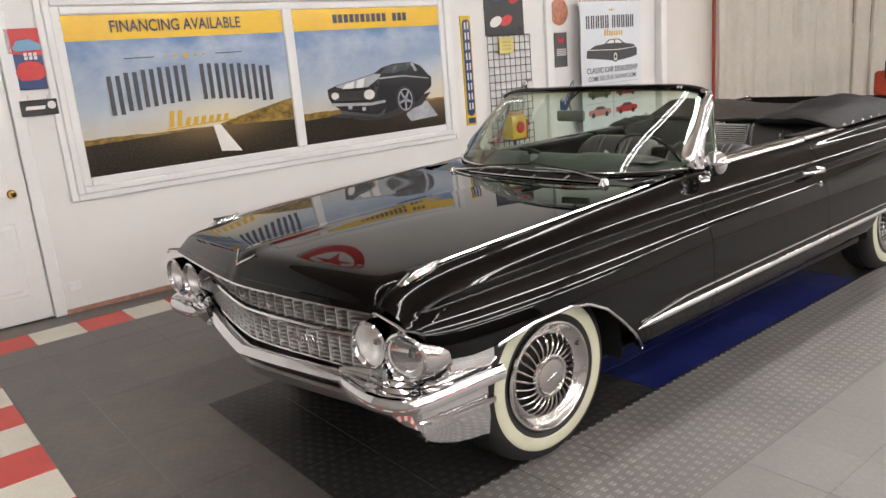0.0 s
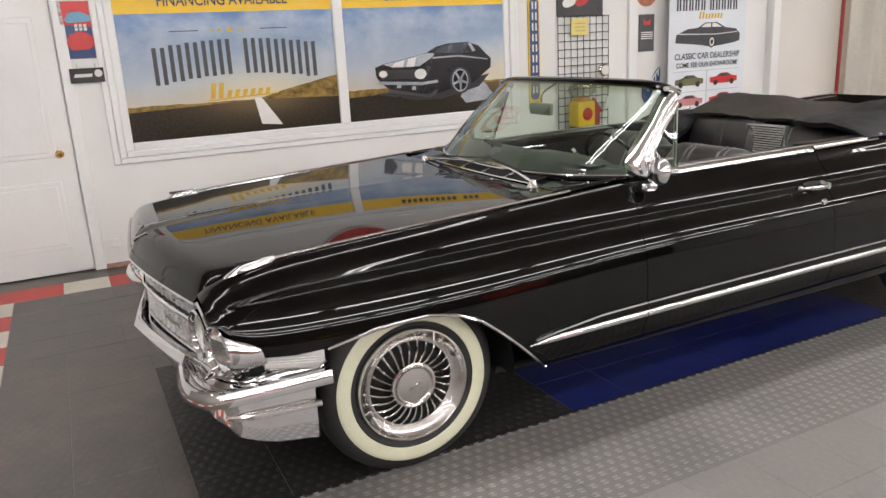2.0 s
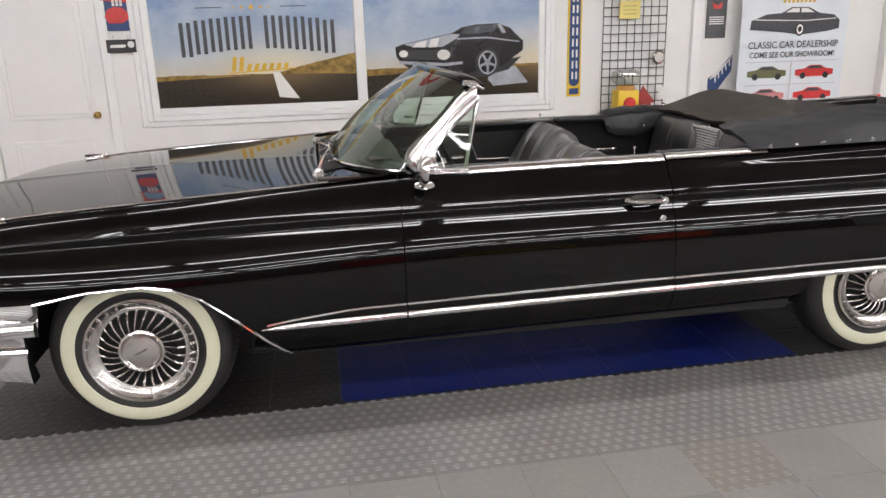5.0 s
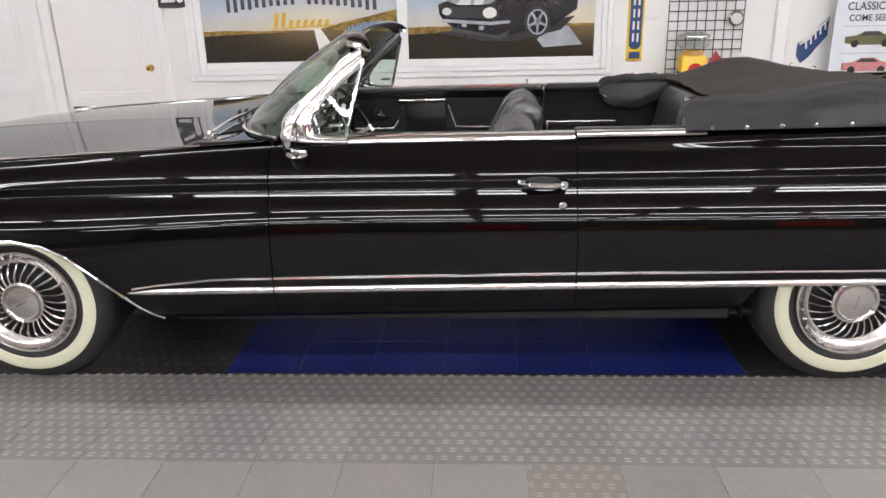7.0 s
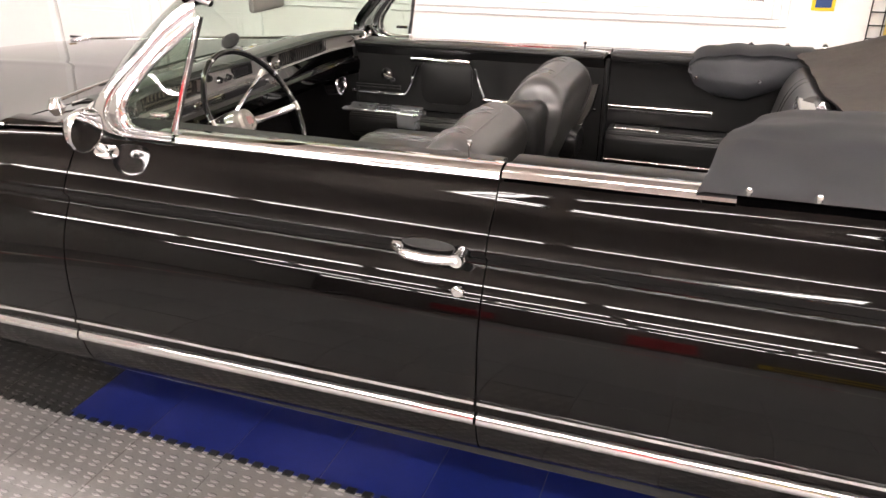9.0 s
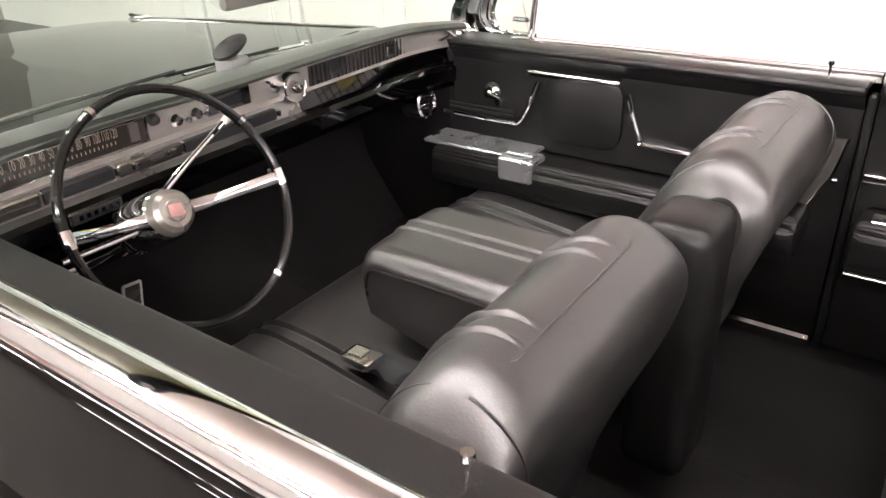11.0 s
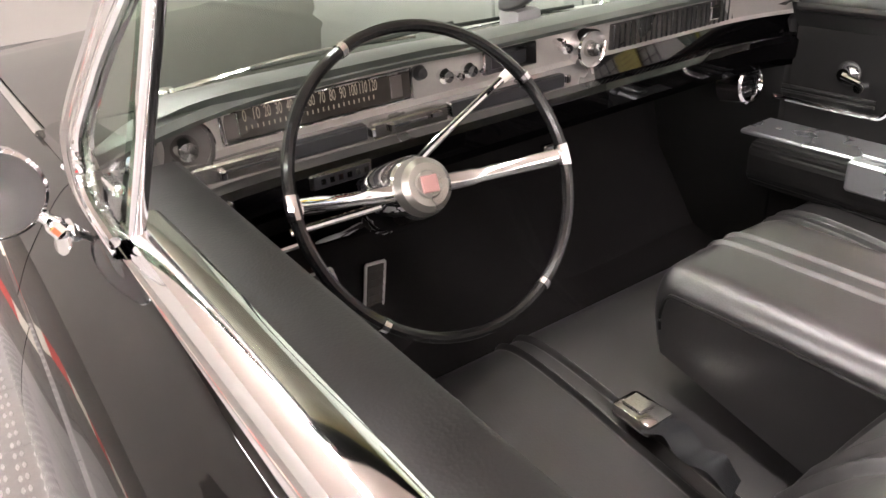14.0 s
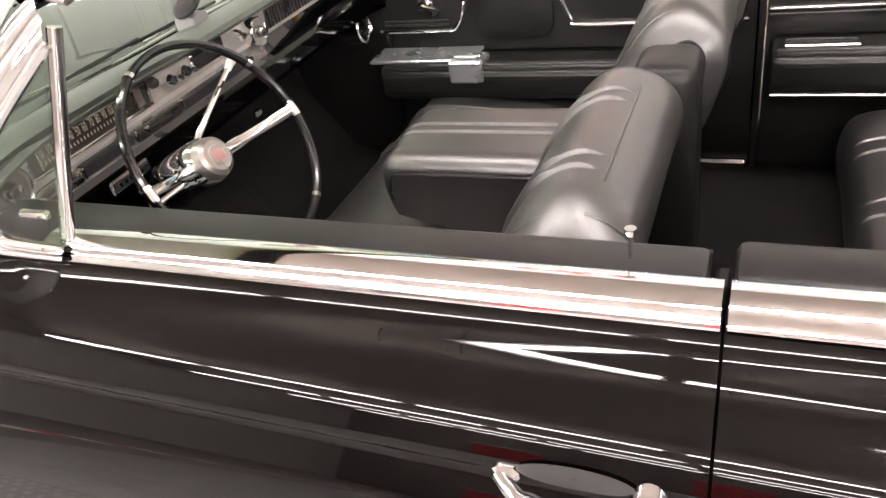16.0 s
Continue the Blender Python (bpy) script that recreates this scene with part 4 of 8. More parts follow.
# cross-sections of the flank: half width and height at set stations along the car, from the crest down to the sill
STATIONS = (
    (-0.705, ((0.790, 0.806), (0.820, 0.806), (0.858, 0.802), (0.892, 0.795), (0.918, 0.787), (0.926, 0.783), (0.934, 0.778), (0.942, 0.768), (0.946, 0.762), (0.946, 0.757), (0.945, 0.75), (0.94, 0.74), (0.94, 0.73), (0.935, 0.72), (0.93, 0.71))),
    (-0.660, ((0.786, 0.842), (0.815, 0.842), (0.854, 0.833), (0.888, 0.816), (0.914, 0.796), (0.922, 0.788), (0.930, 0.778), (0.943, 0.760), (0.951, 0.744), (0.955, 0.728), (0.956, 0.715), (0.955, 0.70), (0.95, 0.69), (0.94, 0.68), (0.93, 0.67))),
    (-0.550, ((0.780, 0.879), (0.812, 0.879), (0.852, 0.863), (0.886, 0.837), (0.910, 0.808), (0.917, 0.797), (0.924, 0.786), (0.940, 0.750), (0.951, 0.712), (0.959, 0.675), (0.962, 0.63), (0.96, 0.60), (0.95, 0.59), (0.94, 0.58), (0.92, 0.57))),
    (-0.300, ((0.776, 0.904), (0.806, 0.906), (0.849, 0.889), (0.884, 0.855), (0.908, 0.816), (0.912, 0.804), (0.918, 0.787), (0.932, 0.745), (0.942, 0.698), (0.948, 0.650), (0.950, 0.59), (0.945, 0.50), (0.94, 0.45), (0.92, 0.40), (0.90, 0.35))),
    (0.100, ((0.775, 0.926), (0.801, 0.928), (0.838, 0.905), (0.870, 0.868), (0.899, 0.826), (0.889, 0.811), (0.889, 0.789), (0.906, 0.741), (0.923, 0.694), (0.934, 0.648), (0.941, 0.56), (0.947, 0.43), (0.945, 0.39), (0.925, 0.33), (0.885, 0.285))),
    (0.620, ((0.775, 0.946), (0.800, 0.948), (0.833, 0.915), (0.866, 0.874), (0.896, 0.833), (0.886, 0.818), (0.886, 0.795), (0.903, 0.745), (0.920, 0.698), (0.931, 0.650), (0.940, 0.56), (0.949, 0.425), (0.946, 0.385), (0.925, 0.325), (0.885, 0.285))),
    (1.060, ((0.770, 0.985), (0.796, 0.970), (0.826, 0.925), (0.862, 0.880), (0.894, 0.837), (0.884, 0.822), (0.884, 0.799), (0.902, 0.747), (0.919, 0.700), (0.930, 0.652), (0.940, 0.56), (0.949, 0.430), (0.946, 0.390), (0.925, 0.330), (0.885, 0.292))),
    (2.220, ((0.770, 0.991), (0.798, 0.974), (0.832, 0.925), (0.866, 0.880), (0.896, 0.838), (0.886, 0.823), (0.886, 0.799), (0.904, 0.747), (0.921, 0.700), (0.933, 0.655), (0.943, 0.57), (0.951, 0.447), (0.948, 0.407), (0.927, 0.350), (0.888, 0.312))),
    (3.000, ((0.775, 0.996), (0.803, 0.980), (0.836, 0.933), (0.870, 0.884), (0.899, 0.840), (0.889, 0.825), (0.889, 0.801), (0.910, 0.752), (0.927, 0.705), (0.938, 0.662), (0.946, 0.58), (0.952, 0.455), (0.949, 0.415), (0.930, 0.36), (0.89, 0.325))),
    (3.900, ((0.785, 1.008), (0.808, 0.996), (0.838, 0.940), (0.868, 0.890), (0.894, 0.843), (0.884, 0.828), (0.884, 0.805), (0.905, 0.760), (0.917, 0.715), (0.926, 0.672), (0.933, 0.59), (0.936, 0.465), (0.932, 0.425), (0.910, 0.38), (0.87, 0.345))),
    (4.650, ((0.800, 1.040), (0.818, 1.032), (0.838, 0.975), (0.852, 0.920), (0.862, 0.865), (0.856, 0.850), (0.852, 0.825), (0.858, 0.770), (0.866, 0.725), (0.872, 0.682), (0.876, 0.60), (0.874, 0.48), (0.868, 0.44), (0.85, 0.40), (0.81, 0.365))),
)
_XS = np.array([s[0] for s in STATIONS])
_SEC = np.array([s[1] for s in STATIONS])
# fullness of the panels behind the front wheel, from the crest down
_SEC[4:10, 1:5, 0] += np.array((0.006, 0.014, 0.011, 0.002))
_SEC[4:10, 6] = _SEC[4:10, 5] + np.array((-0.001, -0.011))
for _k, _off in ((7, (0.0335, -0.057)), (8, (0.0535, -0.122)), (9, (0.0590, -0.160)), (10, (0.0630, -0.242))):
    _SEC[4:10, _k] = _SEC[4:10, 6] + np.array(_off)
_SEC[4:10, 11:13, 0] -= 0.004
_SEC[7:10, 2, 0] -= np.array((0.012, 0.027, 0.025))     # hollow below the rear crest
# below the groove the front fender swells out to the wheel lip, and the groove fades in behind the lamps
_SEC[2, 5:11] = ((0.908, 0.797), (0.913, 0.787), (0.932, 0.748), (0.950, 0.700), (0.964, 0.650), (0.972, 0.612))
_SEC[3, 5:13] = ((0.902, 0.799), (0.905, 0.787), (0.930, 0.742), (0.953, 0.684), (0.967, 0.632), (0.972, 0.580), (0.970, 0.500), (0.960, 0.450))
_SEC[4, 5:13] = ((0.886, 0.808), (0.887, 0.793), (0.915, 0.743), (0.941, 0.683), (0.957, 0.625), (0.962, 0.570), (0.959, 0.450), (0.953, 0.400))
_SEC[5, 5:12] = ((0.885, 0.817), (0.885, 0.804), (0.9155, 0.751), (0.939, 0.690), (0.949, 0.648), (0.9535, 0.570), (0.950, 0.430))


_FX = np.arange(-0.705, 4.6501, 0.01)
_RAW = np.array([[[np.interp(x, _XS, _SEC[:, k, c]) for c in (0, 1)] for k in range(_SEC.shape[1])] for x in _FX])


def soften(x):
    """The sections round x drawn together, wider along the doors than at the nose."""
    g = float(np.interp(x, (-0.705, -0.60, -0.40, 0.2, 0.8), (0.012, 0.10, 0.30, 0.36, 0.30)))
    w = np.exp(-0.5 * ((_FX - x) / g) ** 2)
    return np.tensordot(w / w.sum(), _RAW, 1)


_FINE = np.array([soften(x) for x in _FX])


def section(x):
    """The flank's section at x."""
    t = min(max((x - _FX[0]) / 0.01, 0.0), len(_FX) - 1.001)
    k = int(t)
    return _FINE[k] + (_FINE[k + 1] - _FINE[k]) * (t - k)


LOW = ((-0.705, 0.757), (-0.67, 0.742), (-0.635, 0.70), (-0.60, 0.655), (-0.57, 0.622), (-0.45, 0.606), (-0.34, 0.604), (-0.15, 0.634), (0.05, 0.638), (0.16, 0.618), (0.26, 0.572), (0.35, 0.50), (0.44, 0.42), (0.575, 0.288), (0.60, 0.285), (1.06, 0.29), (2.22, 0.312), (2.80, 0.323), (2.84, 0.335), (2.90, 0.448), (3.74, 0.453), (3.80, 0.40), (3.90, 0.35), (4.65, 0.366))
_LX, _LZ = np.array(LOW).T


def low_edge(x):
    return float(np.interp(x, _LX, _LZ))


def spread(curve, n):
    """n points at even steps along a curve."""
    run = np.concatenate([[0], np.cumsum(np.hypot(*(curve[1:] - curve[:-1]).T))])
    e = np.linspace(0, run[-1], n)
    return np.column_stack([np.interp(e, run, curve[:, 0]), np.interp(e, run, curve[:, 1])])


def dense(pts, rounds):
    """A fine, rounded curve along coarse points."""
    c = spread(np.array(pts), 90)
    for _ in range(rounds * 4):
        c[1:-1] = 0.25 * c[:-2] + 0.5 * c[1:-1] + 0.25 * c[2:]
    return c


def flank_points(x, side):
    """Section points from the crest to the lower edge, refined between the feature lines and cut at the edge."""
    sec = section(x)
    zl = low_edge(x)
    upper, lower = dense(sec[:5], 14), dense(sec[6:], 11)
    out = [(x, side * w, z) for w, z in spread(upper, 18)] + [(x, side * sec[5][0], max(sec[5][1], zl))]
    run = np.concatenate([[0], np.cumsum(np.hypot(*(lower[1:] - lower[:-1]).T))])
    end = run[-1] if zl <= lower[-1, 1] else max(0.002, float(np.interp(-zl, -lower[:, 1], run)))
    mid = float(np.interp(-sec[8][1], -lower[:, 1], run))
    steps = np.linspace(0, end, 38) if end < mid + 0.02 else np.concatenate([np.linspace(0, mid, 16), np.linspace(mid, end, 23)[1:]])
    out += [(x, side * float(np.interp(e, run, lower[:, 0])), float(np.interp(e, run, lower[:, 1]))) for e in steps]
    # turn the edge inwards
    out.append((x, side * (abs(out[-1][1]) - 0.03), out[-1][2] + 0.004))
    return out


def span(x0, x1, step=0.045, extra=()):
    xs = set(np.linspace(x0, x1, max(2, int(round((x1 - x0) / step)) + 1)).round(4))
    xs |= {round(e, 4) for e in extra if x0 < e < x1}
    return sorted(xs)


def flank(name, x0, x1, side, label="", close=True, parent=None):
    xs = span(x0, x1, 0.016 if x0 < 0 else 0.04, list(_LX))
    rows = [flank_points(x, side) for x in xs]
    if close:  # shut lines fold inwards
        first = [(x + 0.003, y - side * 0.02, z) for x, y, z in rows[0]]
        last = [(x - 0.003, y - side * 0.02, z) for x, y, z in rows[-1]]
        rows = [first] + rows + [last]
    return part(name, sheet(bmesh.new(), rows), PAINT, parent or CAR, label, angle=75)


def hood_front(w):
    # the far corner reaches a little further forward
    return -0.835 + (0.135 if w < 0 else 0.066) * (abs(w) / 0.79) ** 1.35


def hood_z(x, w):
    """Height of the bonnet: two flat halves that fall from the ridge, and a short roll at the front."""
    d = max(0.0, x - hood_front(w))
    a = abs(w) / 0.78
    u = x + 0.84
    crest = float(section(max(x, -0.70))[0][1]) + 0.004
    rim = max(crest, 0.893 + 0.09 * (x + 0.45)) if x < -0.45 else crest
    mid = 0.897 + 0.086 * u - 0.0323 * u * u
    top = rim + (mid - rim) * (1 - a ** 1.5) - (rim - crest) * a ** 40
    front = 0.813 - 0.010 * a ** 2.5
    roll = 1 - math.exp(-((d / 0.028) ** 1.15))
    z = front + (top - front) * roll
    z += 0.008 * math.exp(-((w / 0.035) ** 2)) * math.exp(-d / 0.5)
    return z


def build_hood():
    ws = np.concatenate([np.linspace(-0.776, -0.71, 12), np.linspace(-0.69, -0.10, 24), np.linspace(-0.08, 0.08, 9), np.linspace(0.10, 0.69, 24), np.linspace(0.71, 0.776, 12)])
    rows = []
    for t in np.concatenate([0.22 * np.linspace(0, 1, 22) ** 1.6, np.linspace(0.25, 1, 30)]):
        row = []
        for w in ws:
            x0 = hood_front(w)
            x = x0 + (0.74 - x0) * t
            row.append((x, w, hood_z(x, w)))
        rows.append(row)
    crease = [(hood_front(w) - 0.004, w, hood_z(hood_front(w), w) - 0.002) for w in ws]
    lip = [(hood_front(w) - 0.016, w, 0.788) for w in ws]
    under = [(hood_front(w) + 0.03, w, 0.778) for w in ws]
    tail = [(x + 0.012, y, z - 0.02) for x, y, z in rows[-1]]
    part("hood", sheet(bmesh.new(), [under, lip, crease] + rows + [tail]), PAINT, CAR, "long glossy black bonnet", angle=30)
    rows = [[(hood_front(w) - 0.014, w, 0.788) for w in ws], [(hood_front(w) - 0.019, w, 0.782) for w in ws], [(hood_front(w) - 0.010, w, 0.776) for w in ws]]
    # slim V on the prow
    vee = [(-0.775 + 0.0, -0.075, 0), (-0.812, -0.020, 0), (-0.822, 0.0, 0), (-0.812, 0.020, 0), (-0.775, 0.075, 0)]
    part("hood_crest", tube(bmesh.new(), [(x, w, hood_z(x, w) + 0.003) for x, w, _ in vee], 0.0045, 8), CHROME, CAR, "slim chrome V on the bonnet's prow")
    part("hood_lip", sheet(bmesh.new(), rows), CHROME, CAR, "thin chrome lip under the bonnet edge")


build_hood()

for side in (-1, 1):
    before = len(CAR.children)
    flank("front_fender", -0.705, 1.058, side)
    # the brow closes over the lamps
    xs = span(-0.705, 0.74, 0.05)
    rows = [[(x, side * w, z) for w, z in ((0.7765, section(x)[0][1] - 0.012), (0.781, section(x)[0][1] + 0.001), (section(x)[0][0] + 0.008, section(x)[0][1] + 0.0015))] for x in xs]
    part("fender_gutter", sheet(bmesh.new(), rows), PAINT, CAR)
    strip = [(x, side * 0.789, float(section(x)[0][1]) + 0.006) for x in span(-0.50, 0.78, 0.06)]
    part("fender_strip", tube(bmesh.new(), strip, 0.0075, 8, 0.7), CHROME, CAR, "chrome strip along the fender crest")
    # sight ornament on the fender
    bm = bmesh.new()
    rows = []
    for t in np.linspace(0, 1, 14):
        x = -0.615 + 0.175 * t
        wd = 0.022 * math.sin(math.pi * min(1, 0.12 + 0.9 * t)) ** 0.6 + 0.002
        h = 0.024 * min(1, 2.6 * t) * (1 - 0.25 * t) + 0.002
        z = float(section(x)[0][1]) - 0.001
        rows.append([(x, side * 0.797 + wd * math.cos(a), z + h * max(0, math.sin(a)) ** 0.7) for a in np.linspace(0, math.pi, 9)])
    sheet(bm, rows)
    bm.faces.new([v for v in bm.verts][-9:])
    part("fender_ornament", bm, CHROME, CAR, "pointed chrome ornament on the fender")
    bm = bmesh.new()
    box(bm, (-0.575, side * 0.797 - 0.006, 0.893), (-0.47, side * 0.797 + 0.006, 0.9045), 0.002)
    part("ornament_slot", bm, INK, CAR)
    # the far wing's tip reaches forward with the bonnet's corner
    if side > 0:
        for ob in list(CAR.children)[before:]:
            for v in ob.data.vertices:
                v.co.z += 0.024 * min(1.0, max(0.0, (-0.50 - v.co.x) / 0.2)) * min(1.0, max(0.0, (v.co.z - 0.74) / 0.06))
                v.co.x -= 0.078 * min(1.0, max(0.0, (-0.25 - v.co.x) / 0.45)) ** 1.5
    # lip round the front wheel opening
    pts = [(x, side * (abs(flank_points(x, side)[-2][1]) + 0.002), low_edge(x) - 0.002) for x in span(-0.33, 0.585, 0.04, list(_LX))]
    part("wheel_lip", tube(bmesh.new(), pts, 0.0065, 8, 1.0, (0, 1, 0)), CHROME, CAR, "thin chrome lip round the wheel opening")
    # lower side moulding from behind the front wheel to the tail
    zt = ((0.475, 0.416), (0.60, 0.424), (1.06, 0.430), (2.22, 0.445), (2.90, 0.452), (4.5, 0.458))
    tx, tz = np.array(zt).T
    for a, b in ((0.475, 1.0565), (1.0635, 2.2165), (2.2235, 4.5)):
        rows = []
        for x in span(a, b, 0.08, (0.50, 0.55)):
            z = float(np.interp(x, tx, tz))
            s = min(1.0, 0.12 + (x - 0.475) / 0.12)
            sec = section(x)
            w = float(np.interp(-z, -sec[:, 1], sec[:, 0]))
            rows.append([(x, side * (w + d * s - 0.002), z + h * s) for d, h in ((0.0, 0.018), (0.008, 0.015), (0.013, 0.007), (0.014, -0.002), (0.010, -0.010), (0.0, -0.014))])
        part("side_moulding", sheet(bmesh.new(), rows), CHROME, CAR, "bright chrome moulding low on the flank")
        rows = []
        for x in span(max(a, 0.50), b, 0.08, (0.6, 0.75)):
            z = float(np.interp(x, tx, tz)) + 0.018 + 0.030 * min(1.0, (x - 0.49) / 0.35)
            sec = section(x)
            w = float(np.interp(-z, -sec[:, 1], sec[:, 0]))
            rows.append([(x, side * (w + d), z + h) for d, h in ((-0.002, 0.006), (0.006, 0.004), (0.007, -0.003), (-0.002, -0.006))])
        part("moulding_bead", sheet(bmesh.new(), rows), CHROME, CAR)
    flank("quarter_panel", 2.2215, 4.65, side)
    # inner wheel housings
    for cx in (0.0, 3.29):
        bm = bmesh.new()
        rows = [[(cx + 0.43 * math.cos(a), side * y, 0.34 + 0.36 * math.sin(a)) for a in np.linspace(-0.15, math.pi + 0.15, 18)] for y in (0.50, 0.90)]
        sheet(bm, rows)
        part("wheel_housing", bm, DARK, CAR)


def build_door(side):
    """A closed door: outer skin, handle, lock, sill moulding, and on the inside its trimmed panel."""
    d = flank("door", 1.062, 2.218, side, "long closed door in gloss black")
    y = side
    # sill moulding
    rows = []
    for x in span(1.30, 2.2165, 0.09):
        z = float(section(x)[0][1])
        rows.append([(x, y * w, z + h) for w, h in ((0.736, -0.006), (0.737, 0.005), (0.746, 0.010), (0.768, 0.010), (0.784, 0.006), (0.795, -0.006), (0.797, -0.016))])
    part("sill_moulding", sheet(bmesh.new(), rows), CHROME, d, "chrome moulding along the door sill")
    # handle
    bm = bmesh.new()
    tube(bm, smooth_path([(2.010, y * 0.900, 0.831), (2.045, y * 0.930, 0.833), (2.10, y * 0.938, 0.832), (2.15, y * 0.932, 0.832), (2.175, y * 0.915, 0.832)], 6), [0.010] * 6 + [0.0135] * 13 + [0.012] * 6, 10, 0.8)
    rod(bm, (2.165, y * 0.885, 0.832), (2.165, y * 0.935, 0.832), 0.021, 0.015, 18)
    box(bm, (2.00, min(y * 0.885, y * 0.905), 0.822), (2.03, max(y * 0.885, y * 0.905), 0.843), 0.006)
    part("door_handle", bm, CHROME, d, "chrome pull handle with a push button")
    # flat dark oval laid on the skin, standing in for the recess's shade
    hollow = [(2.09 + 0.062 * math.cos(a / 12 * math.pi), 0.846 + 0.011 * math.sin(a / 12 * math.pi)) for a in range(24)]
    part("handle_hollow", sheet(bmesh.new(), [[(px, y * (float(np.interp(-pz, -section(px)[:5, 1], section(px)[:5, 0])) + 0.0055), pz) for px, pz in [((2.09 + (px - 2.09) * k), (0.846 + (pz - 0.846) * k)) for px, pz in hollow]] for k in (1.0, 0.5, 0.02)], closed=True), DARK, d)
    bm = lathe(bmesh.new(), ((0.0, 0.010), (0.010, 0.010), (0.014, 0.007), (0.016, 0.0)), Matrix.Translation((2.165, y * 0.916, 0.752)) @ pose(0, 0, 0, 90 * (1 if side < 0 else -1)), 20)
    part("door_lock", bm, CHROME, d, "round chrome key lock")
    part("lock_pin", rod(rod(bmesh.new(), (2.118, y * 0.705, 0.985), (2.118, y * 0.705, 1.025), 0.003, seg=8), (2.118, y * 0.705, 1.02), (2.118, y * 0.705, 1.028), 0.0065, seg=10), CHROME, d)
    # inside
    inner = 0.700
    bm = bmesh.new()
    rows = []
    for x in span(1.13, 2.20, 0.06):
        rows.append([(x, y * w, z) for w, z in ((0.675, 0.987), (0.690, 0.955), (inner + 0.012, 0.93), (inner + 0.008, 0.80), (inner + 0.006, 0.70), (inner - 0.005, 0.60), (inner - 0.01, 0.40), (0.72, 0.34))])
    part("inner_panel", sheet(bm, rows), LEATHER, d, "black leather inner door panel")
    part("inner_sill", boxes(((1.14, min(y * 0.67, y * 0.79), 0.968), (2.20, max(y * 0.67, y * 0.79), 0.990), 0.010, None, 2)), LEATHER, d)
    z0 = inner - 0.002
    # raised pad above the armrest, framed in chrome
    for x0, x1 in ((1.43, 1.66),):
        bm = slab(bmesh.new(), rounded(x0, 0.735, x1, 0.925, 0.05), min(y * (z0 - 0.002), y * 0.71), max(y * (z0 - 0.002), y * 0.71), "y", 0.004)
        part("pad", bm, LEATHER, d)
    loop = [(1.10, y * z0, 0.768), (1.31, y * z0, 0.766), (1.365, y * z0, 0.782), (1.415, y * z0, 0.895)]
    part("panel_moulding", tube(bmesh.new(), smooth_path(loop, 6), 0.0065, 8), CHROME, d, "chrome moulding on the door panel")
    loop = [(1.672, y * z0, 0.895), (1.71, y * z0, 0.79), (1.755, y * z0, 0.768), (2.18, y * z0, 0.768)]
    part("panel_moulding", tube(bmesh.new(), smooth_path(loop, 6), 0.0065, 8), CHROME, d)
    part("pull_bar", boxes(((1.395, min(y * (z0 - 0.035), y * z0), 0.916), (1.660, max(y * (z0 - 0.035), y * z0), 0.935), 0.008, None, 2)), CHROME, d, "chrome pull bar")
    for w in (0.785, 0.797):
        part("panel_rib", tube(bmesh.new(), [(1.12, y * z0, w), (1.335, y * z0, w)], 0.004, 6), LEATHER, d)
    # armrest with brushed tray
    bm = slab(bmesh.new(), rounded(0.555, 0.60, inner + 0.005, 0.705, 0.03), 1.14, 2.14, "x", 0.02)
    for v in bm.verts:
        v.co.y *= y
    part("armrest", bm, LEATHER, d, "padded black leather armrest")
    part("armrest_tray", boxes(((1.10, min(y * 0.585, y * 0.70), 0.704), (1.44, max(y * 0.585, y * 0.70), 0.715), 0.004)), TRAY_METAL, d, "brushed silver plate on the armrest")
    bm = boxes(((1.375, min(y * 0.548, y * 0.63), 0.655), (1.480, max(y * 0.553, y * 0.63), 0.722), 0.006), ((1.39, min(y * 0.57, y * 0.60), 0.722), (1.47, max(y * 0.57, y * 0.60), 0.732), 0.003))
    part("ashtray", bm, TRAY_METAL, d, "silver ashtray block in the armrest")
    # window winder
    bm = lathe(bmesh.new(), ((0.0, 0.022), (0.014, 0.022), (0.018, 0.014), (0.026, 0.006), (0.028, 0.0)), Matrix.Translation((1.268, y * z0, 0.848)) @ pose(0, 0, 0, 90 * (1 if side > 0 else -1)), 20)
    rod(bm, (1.268, y * (z0 - 0.02), 0.848), (1.325, y * (z0 - 0.03), 0.836), 0.008, 0.006, 10)
    rod(bm, (1.322, y * (z0 - 0.028), 0.837), (1.322, y * (z0 - 0.055), 0.837), 0.009, 0.011, 12)
    part("window_winder", bm, CHROME, d, "chrome window winder")
    return d


for side in (-1, 1):
    build_door(side)


# -- nose: grille, lamps, bumper
def grille_x(w):
    return -0.800 + 0.115 * (abs(w) / 0.66) ** 1.4


